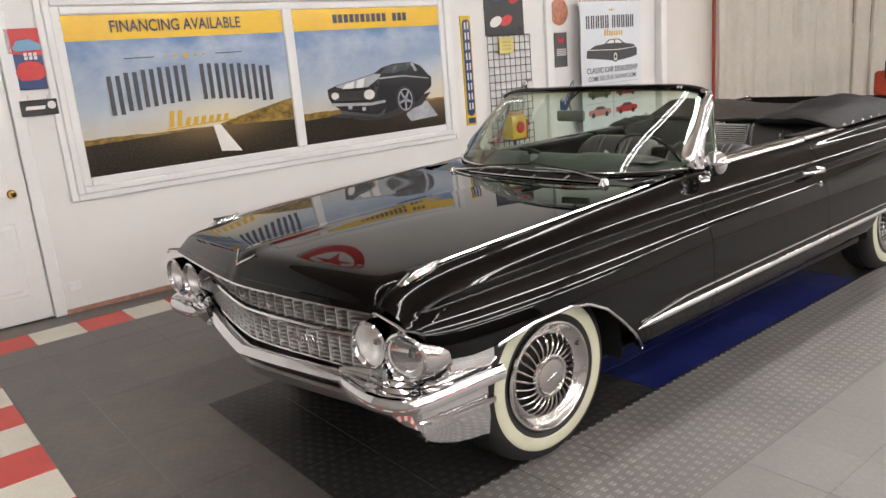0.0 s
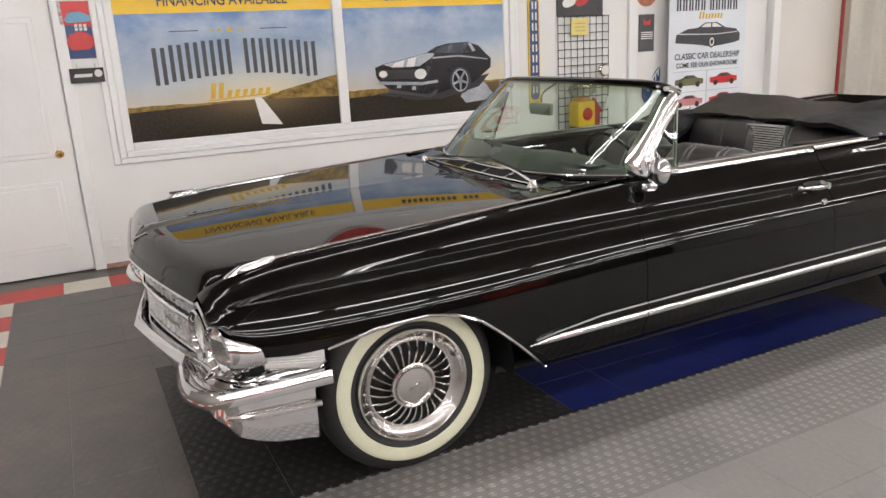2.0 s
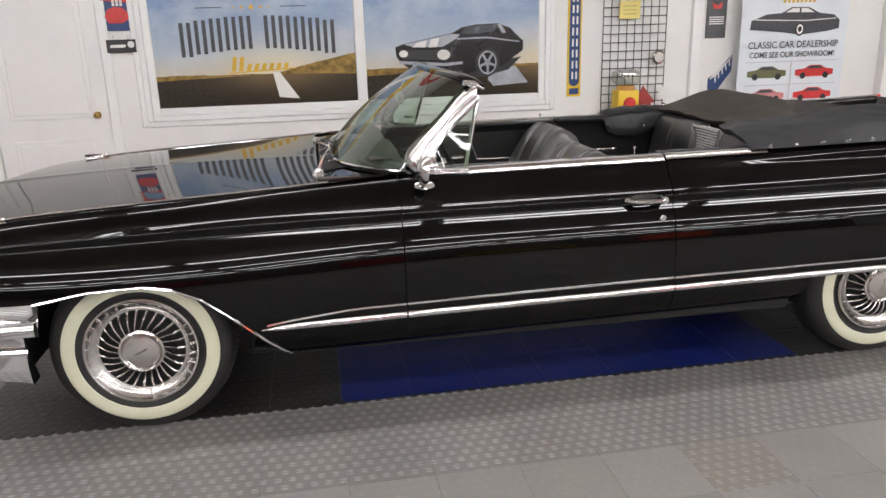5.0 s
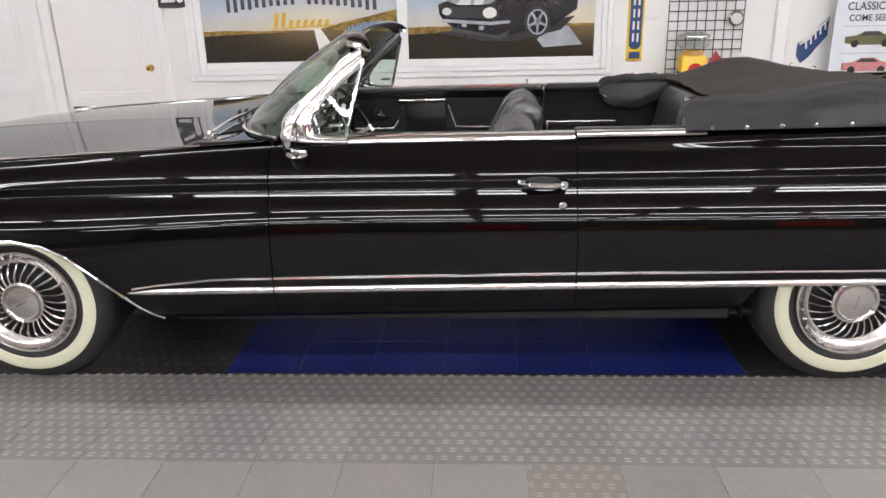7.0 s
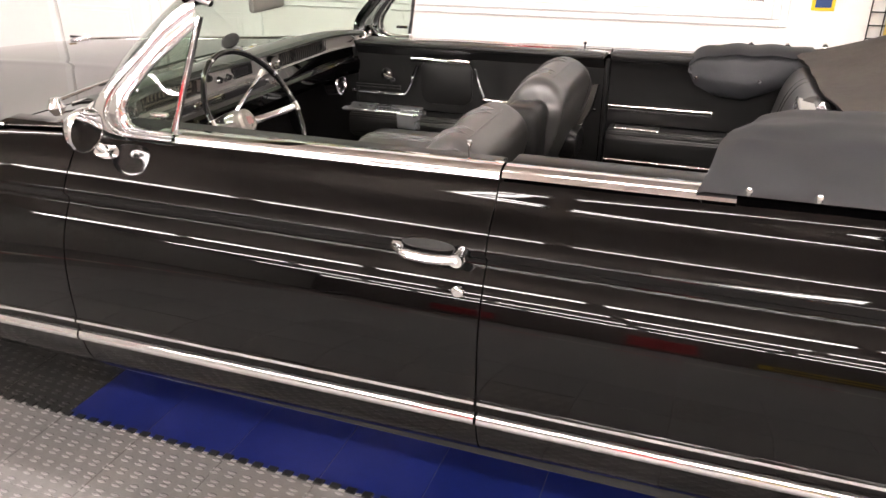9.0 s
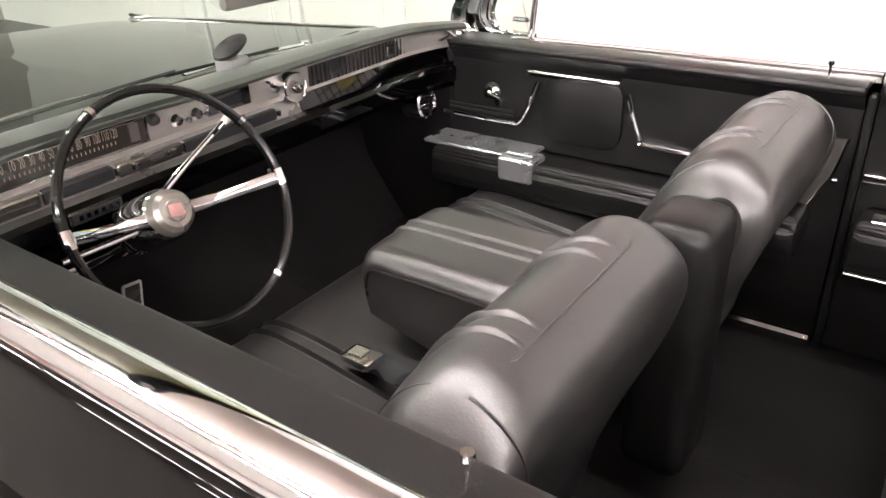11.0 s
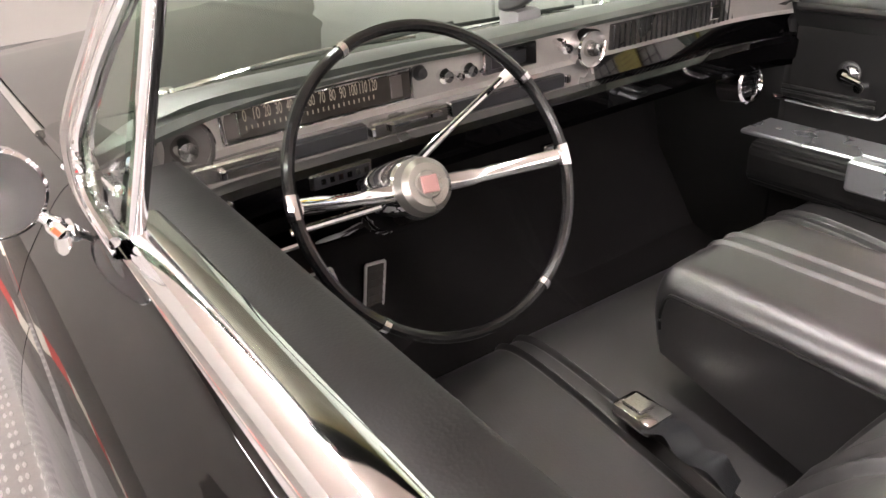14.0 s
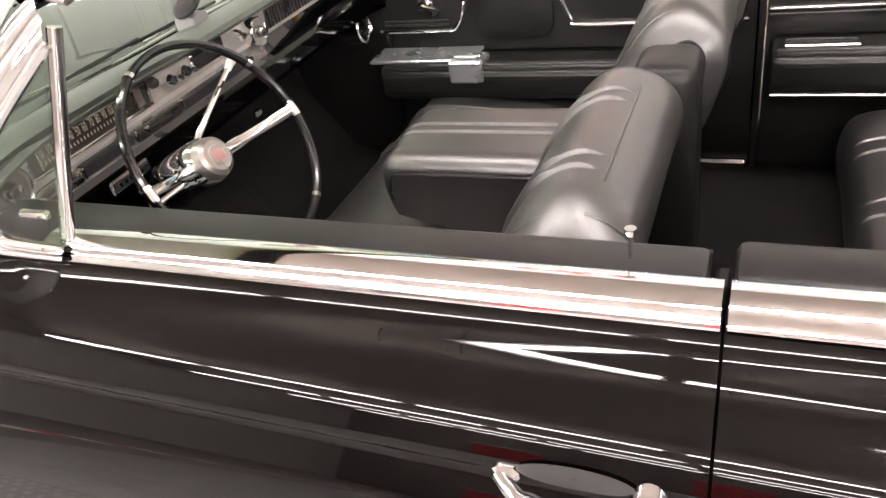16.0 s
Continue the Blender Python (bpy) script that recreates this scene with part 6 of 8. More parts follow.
def build_windscreen():
    rows = []
    for t in np.linspace(0, 1, 15):
        row = []
        for s in np.linspace(-1, 1, 49):
            a, b = np.array(glass_base(s)), np.array(glass_head(s))
            p = a + (b - a) * t
            bow = 0.030 * math.sin(math.pi * t) * (1 - 0.4 * abs(s))
            p = p + np.array((-bow, 0, bow * 0.6))
            row.append(tuple(p))
        rows.append(row)
    bm = sheet(bmesh.new(), rows)
    g = part("windscreen", bm, SCREEN_GLASS, CAR, "green tinted wraparound windscreen", angle=60)
    g.visible_shadow = False
    # bright reveal along its foot
    foot = [tuple(np.array(glass_base(s)) + np.array((-0.004, 0, 0.004))) for s in np.linspace(-1, 1, 49)]
    part("reveal", tube(bmesh.new(), foot, 0.008, 8, 0.7), CHROME, CAR)
    # header
    ss = np.linspace(-1.0, 1.0, 41)
    rows = []
    for d, h in ((-0.008, -0.016), (-0.013, -0.004), (-0.008, 0.007), (0.015, 0.012), (0.045, 0.010), (0.066, 0.002), (0.068, -0.004), (0.045, -0.012), (0.008, -0.018)):
        rows.append([(glass_head(s)[0] + d, glass_head(s)[1] * 1.0, glass_head(s)[2] + h) for s in ss])
    hd = part("header", sheet(bmesh.new(), rows), PAINT, CAR, "black windscreen header with a chrome inner face")
    rows = [[(glass_head(s)[0] + d, glass_head(s)[1], glass_head(s)[2] + h) for s in ss] for d, h in ((0.0, -0.022), (0.02, -0.022), (0.06, -0.011), (0.071, 0.000))]
    part("header_lining", sheet(bmesh.new(), rows), LEATHER, hd)
    for side in (-1, 1):
        y = side
        # broad ribbed pillar between the glass and the vent window
        front = smooth_path([(1.413, 0.704, 1.312), (1.335, 0.723, 1.264), (1.255, 0.750, 1.184), (1.172, 0.775, 1.108), (1.130, 0.791, 1.055), (1.124, 0.797, 1.012), (1.148, 0.799, 0.984), (1.215, 0.799, 0.974), (1.354, 0.799, 0.974)], 5)
        rear = smooth_path([(1.414, 0.722, 1.254), (1.312, 0.752, 1.171), (1.258, 0.770, 1.117), (1.225, 0.784, 1.077), (1.214, 0.793, 1.048), (1.218, 0.796, 1.018), (1.234, 0.798, 1.002), (1.272, 0.799, 0.995), (1.354, 0.799, 0.992)], 5)
        bands = ((-0.34, -0.040), (-0.20, -0.012), (-0.06, 0.004), (0.10, 0.010), (0.30, 0.010), (0.41, 0.004), (0.47, 0.000), (0.53, 0.004), (0.66, 0.010), (0.84, 0.010), (0.97, 0.002), (1.0, -0.014))
        rows = [[(p[0] + (q[0] - p[0]) * t, y * (p[1] + (q[1] - p[1]) * t + (h if h < -0.005 else 0.55 * h)), p[2] + (q[2] - p[2]) * t) for t, h in bands] for p, q in zip(front, rear)]
        part("windscreen_pillar", sheet(bmesh.new(), rows), CHROME, CAR, "broad ribbed chrome windscreen pillar sweeping into the sill", angle=85)
        part("pillar_cap", tube(bmesh.new(), [(1.360, y * 0.700, 1.330), (1.405, y * 0.694, 1.322), (1.445, y * 0.688, 1.300)], [0.016, 0.022, 0.012], 12, 0.7), CHROME, CAR)
        # quarter vent window
        v = part("vent_window", tube(bmesh.new(), [(x, y * w, z) for x, w, z in rear], 0.006, 8), CHROME, CAR, "small triangular vent window in a chrome frame")
        part("vent_post", tube(bmesh.new(), [(1.345, y * 0.778, 0.985), (1.418, y * 0.704, 1.272)], 0.0105, 10, 0.8, (1, 0, 0)), CHROME, v)
        pane = [(x, y * (w - 0.003), z) for x, w, z in rear] + [(1.347, y * 0.774, 0.995), (1.416, y * 0.704, 1.262)]
        bm = bmesh.new()
        bm.faces.new([bm.verts.new(p) for p in pane])
        bmesh.ops.triangulate(bm, faces=bm.faces[:])
        gl = part("vent_glass", bm, GREEN_GLASS, v)
        gl.visible_shadow = False
        part("vent_latch", boxes(((1.285, min(y * 0.772, y * 0.786), 1.03), (1.34, max(y * 0.772, y * 0.786), 1.042), 0.004)), CHROME, v)
        # door mirror, on the fender side
        if side < 0:
            mb = part("door_mirror", lathe(bmesh.new(), ((0.0, 0.012), (0.025, 0.011), (0.042, 0.006), (0.046, 0.0)), Matrix.Translation((1.165, y * 0.818, 0.936)) @ pose(0, 0, 0, 38 if side < 0 else -38) @ Matrix.Diagonal((1.15, 0.6, 1, 1)), 28), CHROME, CAR, "round chrome door mirror on a stalk")
            part("stalk", tube(bmesh.new(), smooth_path([(1.160, y * 0.826, 0.940), (1.145, y * 0.845, 0.968), (1.160, y * 0.868, 0.995)], 6), [0.012] * 4 + [0.008] * 9, 10), CHROME, mb)
            m = Matrix.Translation((1.170, y * 0.885, 1.010)) @ pose(0, 0, 0, 0, -82, 0) @ pose(0, 0, 0, 0, 0, 0)
            part("mirror_shell", lathe(bmesh.new(), ((0.0, 0.044), (0.026, 0.041), (0.046, 0.029), (0.057, 0.011), (0.058, 0.0), (0.054, -0.004)), m, 32), CHROME, mb)
            part("mirror_glass", lathe(bmesh.new(), ((0.0, 0.0), (0.054, -0.002)), m, 32), chrome("mirror glass", 0.01, (0.85, 0.85, 0.85), 0.0), mb)
    # inside mirror
    im = part("inside_mirror", boxes(((1.155, -0.115, 1.195), (1.180, 0.075, 1.255), 0.012, None, 2)), surface("grey mirror back", (0.22, 0.22, 0.20), 0.35, 0.3), CAR, "inside rear-view mirror on a thin stem")
    part("stem", tube(bmesh.new(), smooth_path([(1.17, -0.02, 1.25), (1.20, 0.01, 1.30), (1.29, 0.02, 1.345)], 6), 0.005, 8), CHROME, im)


build_windscreen()


def build_tail():
    """Deck, tail and the belt mouldings behind the doors."""
    for side in (-1, 1):
        y = side
        rows = []
        for x in span(2.2235, 2.70, 0.06):
            z = float(section(x)[0][1])
            rows.append([(x, y * w, z + h) for w, h in ((0.736, -0.006), (0.737, 0.005), (0.746, 0.010), (0.768, 0.010), (0.786, 0.006), (0.798, -0.002), (0.802, -0.008))])
        part("belt_moulding", sheet(bmesh.new(), rows), CHROME, CAR, "chrome belt moulding behind the door")
        # fin top and deck side
        rows = []
        for x in span(3.02, 4.65, 0.1):
            sec = section(x)
            f = max(0.0, (x - 3.3) / 1.35)
            rows.append([(x, y * 0.0, 1.0 - 0.05 * f), (x, y * 0.45, 0.995 - 0.055 * f), (x, y * 0.66, 0.975 - 0.05 * f), (x, y * (0.745 - 0.01 * f), float(sec[0][1]) - 0.018), (x, y * (sec[0][0] + 0.006), float(sec[0][1]) + 0.002)])
        part("rear_deck", sheet(bmesh.new(), rows), PAINT, CAR)
        rows = [[(x, y * 0.742, float(section(x)[0][1]) - 0.018), (x, y * (section(x)[0][0] + 0.006), float(section(x)[0][1]) + 0.002)] for x in span(2.70, 3.06, 0.06)]
        part("deck_side", sheet(bmesh.new(), rows), PAINT, CAR)
        last = flank_points(4.65, y)
        part("tail_panel", sheet(bmesh.new(), [[p for p in last], [(4.66, y * 0.4, p[2]) for p in last], [(4.66, 0.0, p[2]) for p in last]]), PAINT, CAR)
        strip = [(x, y * (float(section(x)[0][0]) + 0.006), float(section(x)[0][1]) + 0.004) for x in span(3.4, 4.62, 0.08)]
        part("fin_moulding", tube(bmesh.new(), strip, 0.009, 8, 0.8), CHROME, CAR, "chrome moulding along the fin")
        inner = [(x, y * 0.748, float(section(x)[0][1]) - 0.013) for x in span(3.4, 4.62, 0.08)]
        part("fin_moulding", tube(bmesh.new(), inner, 0.006, 8), CHROME, CAR)
        part("fin_tip", boxes(((4.62, min(y * 0.79, y * 0.825), 0.95), (4.665, max(y * 0.79, y * 0.825), 1.042), 0.006)), CHROME, CAR)
        part("fin_lamp", lathe(bmesh.new(), ((0.013, 0.0), (0.014, 0.03), (0.009, 0.05), (0.0, 0.056)), pose(4.655, y * 0.807, 1.028, 0, 90, 0), 16), RED_PLASTIC, CAR, "small red lamp at the fin's tip")
        part("rear_lamp", boxes(((4.655, min(y * 0.70, y * 0.80), 0.50), (4.70, max(y * 0.70, y * 0.80), 0.72), 0.02)), RED_PLASTIC, CAR, "red tail lamp")
    part("rear_bumper", boxes(((4.66, -0.86, 0.40), (4.78, 0.86, 0.52), 0.04, None, 3)), CHROME, CAR, "chrome rear bumper")
    # the tail is short and the fins rake forward below their tips
    for ob in [o for o in CAR.children if o.type == "MESH"]:
        for v in ob.data.vertices:
            if v.co.x > 3.75:
                v.co.x = 3.75 + (v.co.x - 3.75) * 0.835
                v.co.x -= min(0.16, 1.5 * max(0.0, 1.03 - v.co.z)) * min(1.0, (v.co.x - 3.75) / 0.7)


build_tail()


# ---- inside of the car ----
def build_cabin():
    rows = []
    for x, z in ((2.95, 0.315), (2.55, 0.315), (2.50, 0.315), (1.70, 0.305), (1.05, 0.305), (0.90, 0.36), (0.76, 0.56), (0.71, 0.78)):
        hump = 0.13 * max(0.0, 1 - max(0, x - 0.9) / 2.6) * min(1.0, max(0.0, (x - 0.71) / 0.12))
        rows.append([(x, y, z + hump * math.exp(-((y / 0.17) ** 4))) for y in np.linspace(-0.74, 0.74, 31)])
    part("floor_carpet", sheet(bmesh.new(), rows), CARPET, CAR, "black cabin carpet")
    for side in (-1, 1):
        part("kick_panel", boxes(((0.68, min(side * 0.715, side * 0.755), 0.30), (1.12, max(side * 0.715, side * 0.755), 0.95), 0.01)), LEATHER, CAR)
        part("sill_plate", boxes(((1.10, min(side * 0.70, side * 0.78), 0.30), (2.20, max(side * 0.70, side * 0.78), 0.345), 0.008)), BRUSHED, CAR)
    mat = sheet(bmesh.new(), [[(0.80 + 0.50 * u, -0.715 + 0.33 * v, 0.322 + 0.09 * max(0, (0.22 - u)) + 0.006 * math.sin(7 * u + 4 * v) ** 2 + 0.010 * math.exp(-(((u - 0.5) * 3 + (v - 0.6)) / 0.12) ** 2)) for v in np.linspace(0, 1, 16)] for u in np.linspace(0, 1, 20)])
    bmesh.ops.solidify(mat, geom=mat.faces[:], thickness=0.006)
    part("floor_mat", mat, MAT_RUBBER, CAR, "worn dark floor mat with a crease")


build_cabin()


def build_dash():
    ys = np.linspace(-0.765, 0.765, 61)

    def wrap(y):  # the ends of the dash sweep back towards the doors
        return 0.055 * max(0.0, (abs(y) - 0.52) / 0.245) ** 2
    rows = []
    for x, z in ((0.84, 0.982), (0.92, 1.016), (1.00, 1.034), (1.055, 1.040), (1.078, 1.036), (1.085, 1.026), (1.080, 1.018), (1.050, 1.014)):
        rows.append([(max(x, glass_base(y / 0.79)[0] + 0.006 + 0.02 * (x - 0.84)) + wrap(y) * (x - 0.84) / 0.24, y, z - 0.022 * (abs(y) / 0.765) ** 4 + 0.006 * math.exp(-(((y + 0.40) / 0.22) ** 4))) for y in ys])
    dash = part("dashboard", sheet(bmesh.new(), rows), DASH_PAD, CAR, "dashboard with a padded top and brushed silver face")
    # pad hood over the gauges
    rows = []
    for d, h in ((-0.11, 0.0), (-0.06, 0.014), (0.0, 0.020), (0.016, 0.015), (0.010, 0.0)):
        rows.append([(1.072 + d, y, 1.030 + h * max(0.0, 1 - abs((y + 0.40) / 0.27) ** 6)) for y in np.linspace(-0.68, -0.12, 31)])
    part("gauge_hood", sheet(bmesh.new(), rows), DASH_PAD, dash)
    rows = [[(x + wrap(y), y, z) for y in ys] for x, z in ((1.052, 1.016), (1.050, 0.957), (1.062, 0.950))]
    part("face", sheet(bmesh.new(), rows), SATIN, dash, "brushed silver dash face")
    for y0, y1, mat in ((-0.765, 0.145, surface("grey dash metal", (0.15, 0.145, 0.14), 0.30, 0.7)), (0.145, 0.765, PAINT)):
        rows = [[(x + wrap(y), y, z) for y in np.linspace(y0, y1, 31)] for x, z in ((1.062, 0.951), (1.074, 0.914), (1.094, 0.906))]
        part("lower_face", sheet(bmesh.new(), rows), mat, dash)
    rows = [[(x + wrap(y), y, z) for y in ys] for x, z in ((1.093, 0.908), (1.104, 0.898), (1.103, 0.862), (1.085, 0.840), (1.00, 0.83), (0.86, 0.80))]
    part("lower_lip", sheet(bmesh.new(), rows), PAINT, dash, "gloss black lower dash edge")
    # gauge cluster
    c = part("gauge_panel", boxes(((1.044, -0.580, 0.960), (1.060, -0.262, 0.966), 0.002), ((1.044, -0.580, 1.008), (1.060, -0.262, 1.014), 0.002), ((1.044, -0.586, 0.960), (1.060, -0.580, 1.014), 0.002), ((1.044, -0.262, 0.960), (1.060, -0.256, 1.014), 0.002)), CHROME, dash, "wide strip gauge cluster")
    part("dial", boxes(((1.045, -0.580, 0.966), (1.0535, -0.262, 1.008))), surface("dark dial", (0.022, 0.018, 0.015), 0.25), c)
    dial_ink = surface("dial print", (0.30, 0.26, 0.20), 0.5)
    for k in range(13):
        y = -0.545 + 0.0180 * k
        lettering("dial_number", str(10 * k), dial_ink, c, pose(1.0536, y, 0.997, 90, 0, 90), 0.0175, 0.0006, (0.0055, 0.0105, 0.0135)[len(str(10 * k)) - 1])
    for k in range(25):
        y = -0.545 + 0.0090 * k
        part("dial_tick", boxes(((1.0536, y - 0.0009, 0.976), (1.0542, y + 0.0009, 0.9825))), dial_ink, c)
    for y in (-0.568, -0.285):
        part("dial_side", boxes(((1.0536, y - 0.010, 0.969), (1.0545, y + 0.010, 1.005))), surface("dial end", (0.07, 0.06, 0.055), 0.35), c)
        part("dial_side", boxes(((1.0536, y + 0.0115 * (1 if y < -0.5 else -1) - 0.001, 0.969), (1.0550, y + 0.0115 * (1 if y < -0.5 else -1) + 0.001, 1.005))), BRUSHED, c)
    # round knobs
    for y, z, r in ((-0.644, 0.978, 0.044), (0.130, 0.976, 0.036)):
        m = Matrix.Translation((1.062, y, z)) @ pose(0, 0, 0, 0, 90, 0)
        k = part("round_dial", lathe(bmesh.new(), ((r * 0.86, 0.012), (r * 0.93, 0.020), (r, 0.016), (r, -0.02)), m, 36), CHROME, dash, "round chrome ringed dial")
        part("dial_face", lathe(bmesh.new(), ((0.0, 0.012), (r * 0.45, 0.009), (r * 0.86, 0.011)), m, 32), surface("silver dial", (0.42, 0.40, 0.38), 0.3, 0.6) if y > 0 else surface("dark grey dial", (0.13, 0.12, 0.115), 0.3, 0.5), k)
        part("dial_knob", lathe(bmesh.new(), ((0.0, 0.034), (r * 0.30, 0.032), (r * 0.40, 0.020), (r * 0.44, 0.010)), m, 24), BRUSHED, k)
    # radio, controls and small knobs
    for y0, y1, z0, z1, m in ((-0.112, 0.010, 0.968, 1.011, CHROME), (-0.098, -0.016, 0.976, 1.003, INK)):
        part("radio", boxes(((1.040, y0, z0), (1.062 if m is CHROME else 1.0635, y1, z1), 0.003)), m, dash, "radio in a chrome frame" if m is CHROME else "")
    for y, z, r in ((-0.196, 0.988, 0.0135), (-0.146, 0.988, 0.0135), (-0.170, 0.983, 0.0085), (-0.122, 0.982, 0.0085), (0.075, 0.985, 0.011), (0.060, 1.000, 0.007)):
        part("dash_knob", lathe(bmesh.new(), ((0.0, 0.026), (r * 0.72, 0.025), (r, 0.015), (r * 0.72, 0.0)), Matrix.Translation((1.052, y, z)) @ pose(0, 0, 0, 0, 90, 0), 16), CHROME, dash)
    part("dash_knob", lathe(bmesh.new(), ((0.0, 0.024), (0.009, 0.022), (0.013, 0.012), (0.010, 0.0)), Matrix.Translation((1.052, -0.245, 1.003)) @ pose(0, 0, 0, 0, 90, 0), 16), BLACK_RUBBER, dash)
    for y0, y1, z0, z1, m in ((-0.500, -0.359, 0.920, 0.946, INK), (-0.196, 0.062, 0.917, 0.943, INK), (-0.660, -0.510, 0.921, 0.949, BRUSHED), (0.20, 0.60, 0.942, 1.008, surface("dark silver glovebox", (0.11, 0.105, 0.10), 0.3, 0.85, vary=0.1, scale=12))):
        x = 1.046 if y0 == 0.20 else 1.082 if y0 < -0.6 else 1.074
        part("dash_inset", boxes(((x - 0.020, y0, z0), (x + 0.006, y1, z1), 0.003)), m, dash)
    panel = part("heater_panel", boxes(((1.060, -0.350, 0.917), (1.080, -0.204, 0.944), 0.003)), BRUSHED, dash, "brushed heater control plate")
    part("panel_slot", boxes(((1.079, -0.322, 0.930), (1.0815, -0.248, 0.934))), INK, panel)
    part("panel_button", boxes(((1.079, -0.240, 0.928), (1.083, -0.218, 0.938), 0.002)), CHROME, panel)
    part("panel_slot", boxes(((1.087, -0.602, 0.934), (1.0895, -0.520, 0.937))), INK, panel)
    for y, x in ((-0.604, 1.090), (-0.503, 1.078), (-0.354, 1.080), (-0.318, 1.080), (-0.200, 1.078), (0.066, 1.078)):
        wide = 0.0022 if y in (-0.503, -0.200) else 0.0050
        part("dash_lever", boxes(((x - 0.010, y - wide, 0.922 if wide < 0.004 else 0.925), (x + 0.008, y + wide, 0.946 if wide < 0.004 else 0.940), 0.002)), CHROME, dash)
    for k in range(25):
        y = 0.212 + 0.0152 * k
        part("glovebox_rib", boxes(((1.050, y, 0.950), (1.0535, y + 0.0045, 1.002))), DULL_METAL, dash)
    part("emblem", boxes(((1.052, 0.50, 0.965), (1.058, 0.53, 0.995), 0.003)), BRUSHED, dash)
    for side in (-1, 1):
        part("end_moulding", tube(bmesh.new(), smooth_path([(1.04, side * 0.66, 1.024), (1.09, side * 0.715, 1.005), (1.125, side * 0.745, 0.96), (1.13, side * 0.752, 0.89)], 5), 0.006, 8), CHROME, dash)
    part("switch_box", boxes(((1.085, -0.70, 0.874), (1.122, -0.605, 0.902), 0.004)), BRUSHED, dash, "silver switch plate")
    part("switch_box", boxes(((1.08, -0.482, 0.872), (1.108, -0.372, 0.900), 0.004)), BRUSHED, dash, "gear indicator in a bright frame")
    part("indicator_face", boxes(((1.106, -0.476, 0.876), (1.1095, -0.378, 0.896), 0.001)), INK, dash)
    for k in range(6):
        part("indicator_mark", boxes(((1.109, -0.465 + 0.015 * k, 0.882), (1.1102, -0.457 + 0.015 * k, 0.891))), BRUSHED, dash)
    # small pod on the dash top
    m = Matrix.Translation((0.935, 0.075, 1.068)) @ pose(0, 0, 0, 14, 8, 20)
    pod = part("dash_pod", boxes(((0.905, 0.043, 1.000), (0.968, 0.105, 1.046), 0.010, None, 2)), surface("grey plastic", (0.16, 0.16, 0.16), 0.35, vary=0.1), dash, "small grey pod under a flat oval cap")
    part("pod_cap", lathe(bmesh.new(), ((0.0, 0.012), (0.040, 0.010), (0.056, 0.003), (0.057, -0.003), (0.050, -0.009), (0.0, -0.011)), m @ Matrix.Diagonal((0.5, 1.12, 0.9, 1.0)), 32), BLACK_RUBBER, pod, "flat black oval cap")
    part("pod_neck", rod(bmesh.new(), (0.935, 0.075, 1.040), (0.935, 0.075, 1.066), 0.012), BLACK_RUBBER, pod)
    # round air vents below the dash ends
    for y in (-0.682, 0.648):
        m = Matrix.Translation((1.062, y, 0.798)) @ pose(0, 0, 0, 0, 84, 0)
        v = part("air_vent", lathe(bmesh.new(), ((0.036, 0.006), (0.040, 0.014), (0.046, 0.010), (0.047, -0.05)), m, 32), CHROME, dash, "round chrome air vent")
        part("vent_back", lathe(bmesh.new(), ((0.0, -0.012), (0.04, -0.012)), m, 24), DARK, v)
        for k in (-2, -1, 0, 1, 2):
            h = math.sqrt(0.036 ** 2 - (0.013 * k) ** 2)
            part("vent_slat", boxes(((1.058, y - h, 0.798 + 0.013 * k - 0.002), (1.074, y + h, 0.798 + 0.013 * k + 0.003), 0.001)), DULL_METAL, v)
    part("brake_release", boxes(((1.05, -0.555, 0.790), (1.11, -0.495, 0.800), 0.003)), CHROME, dash)
    part("ignition_key", boxes(((1.10, -0.02, 0.815), (1.115, 0.005, 0.830), 0.003)), CHROME, dash)


build_dash()


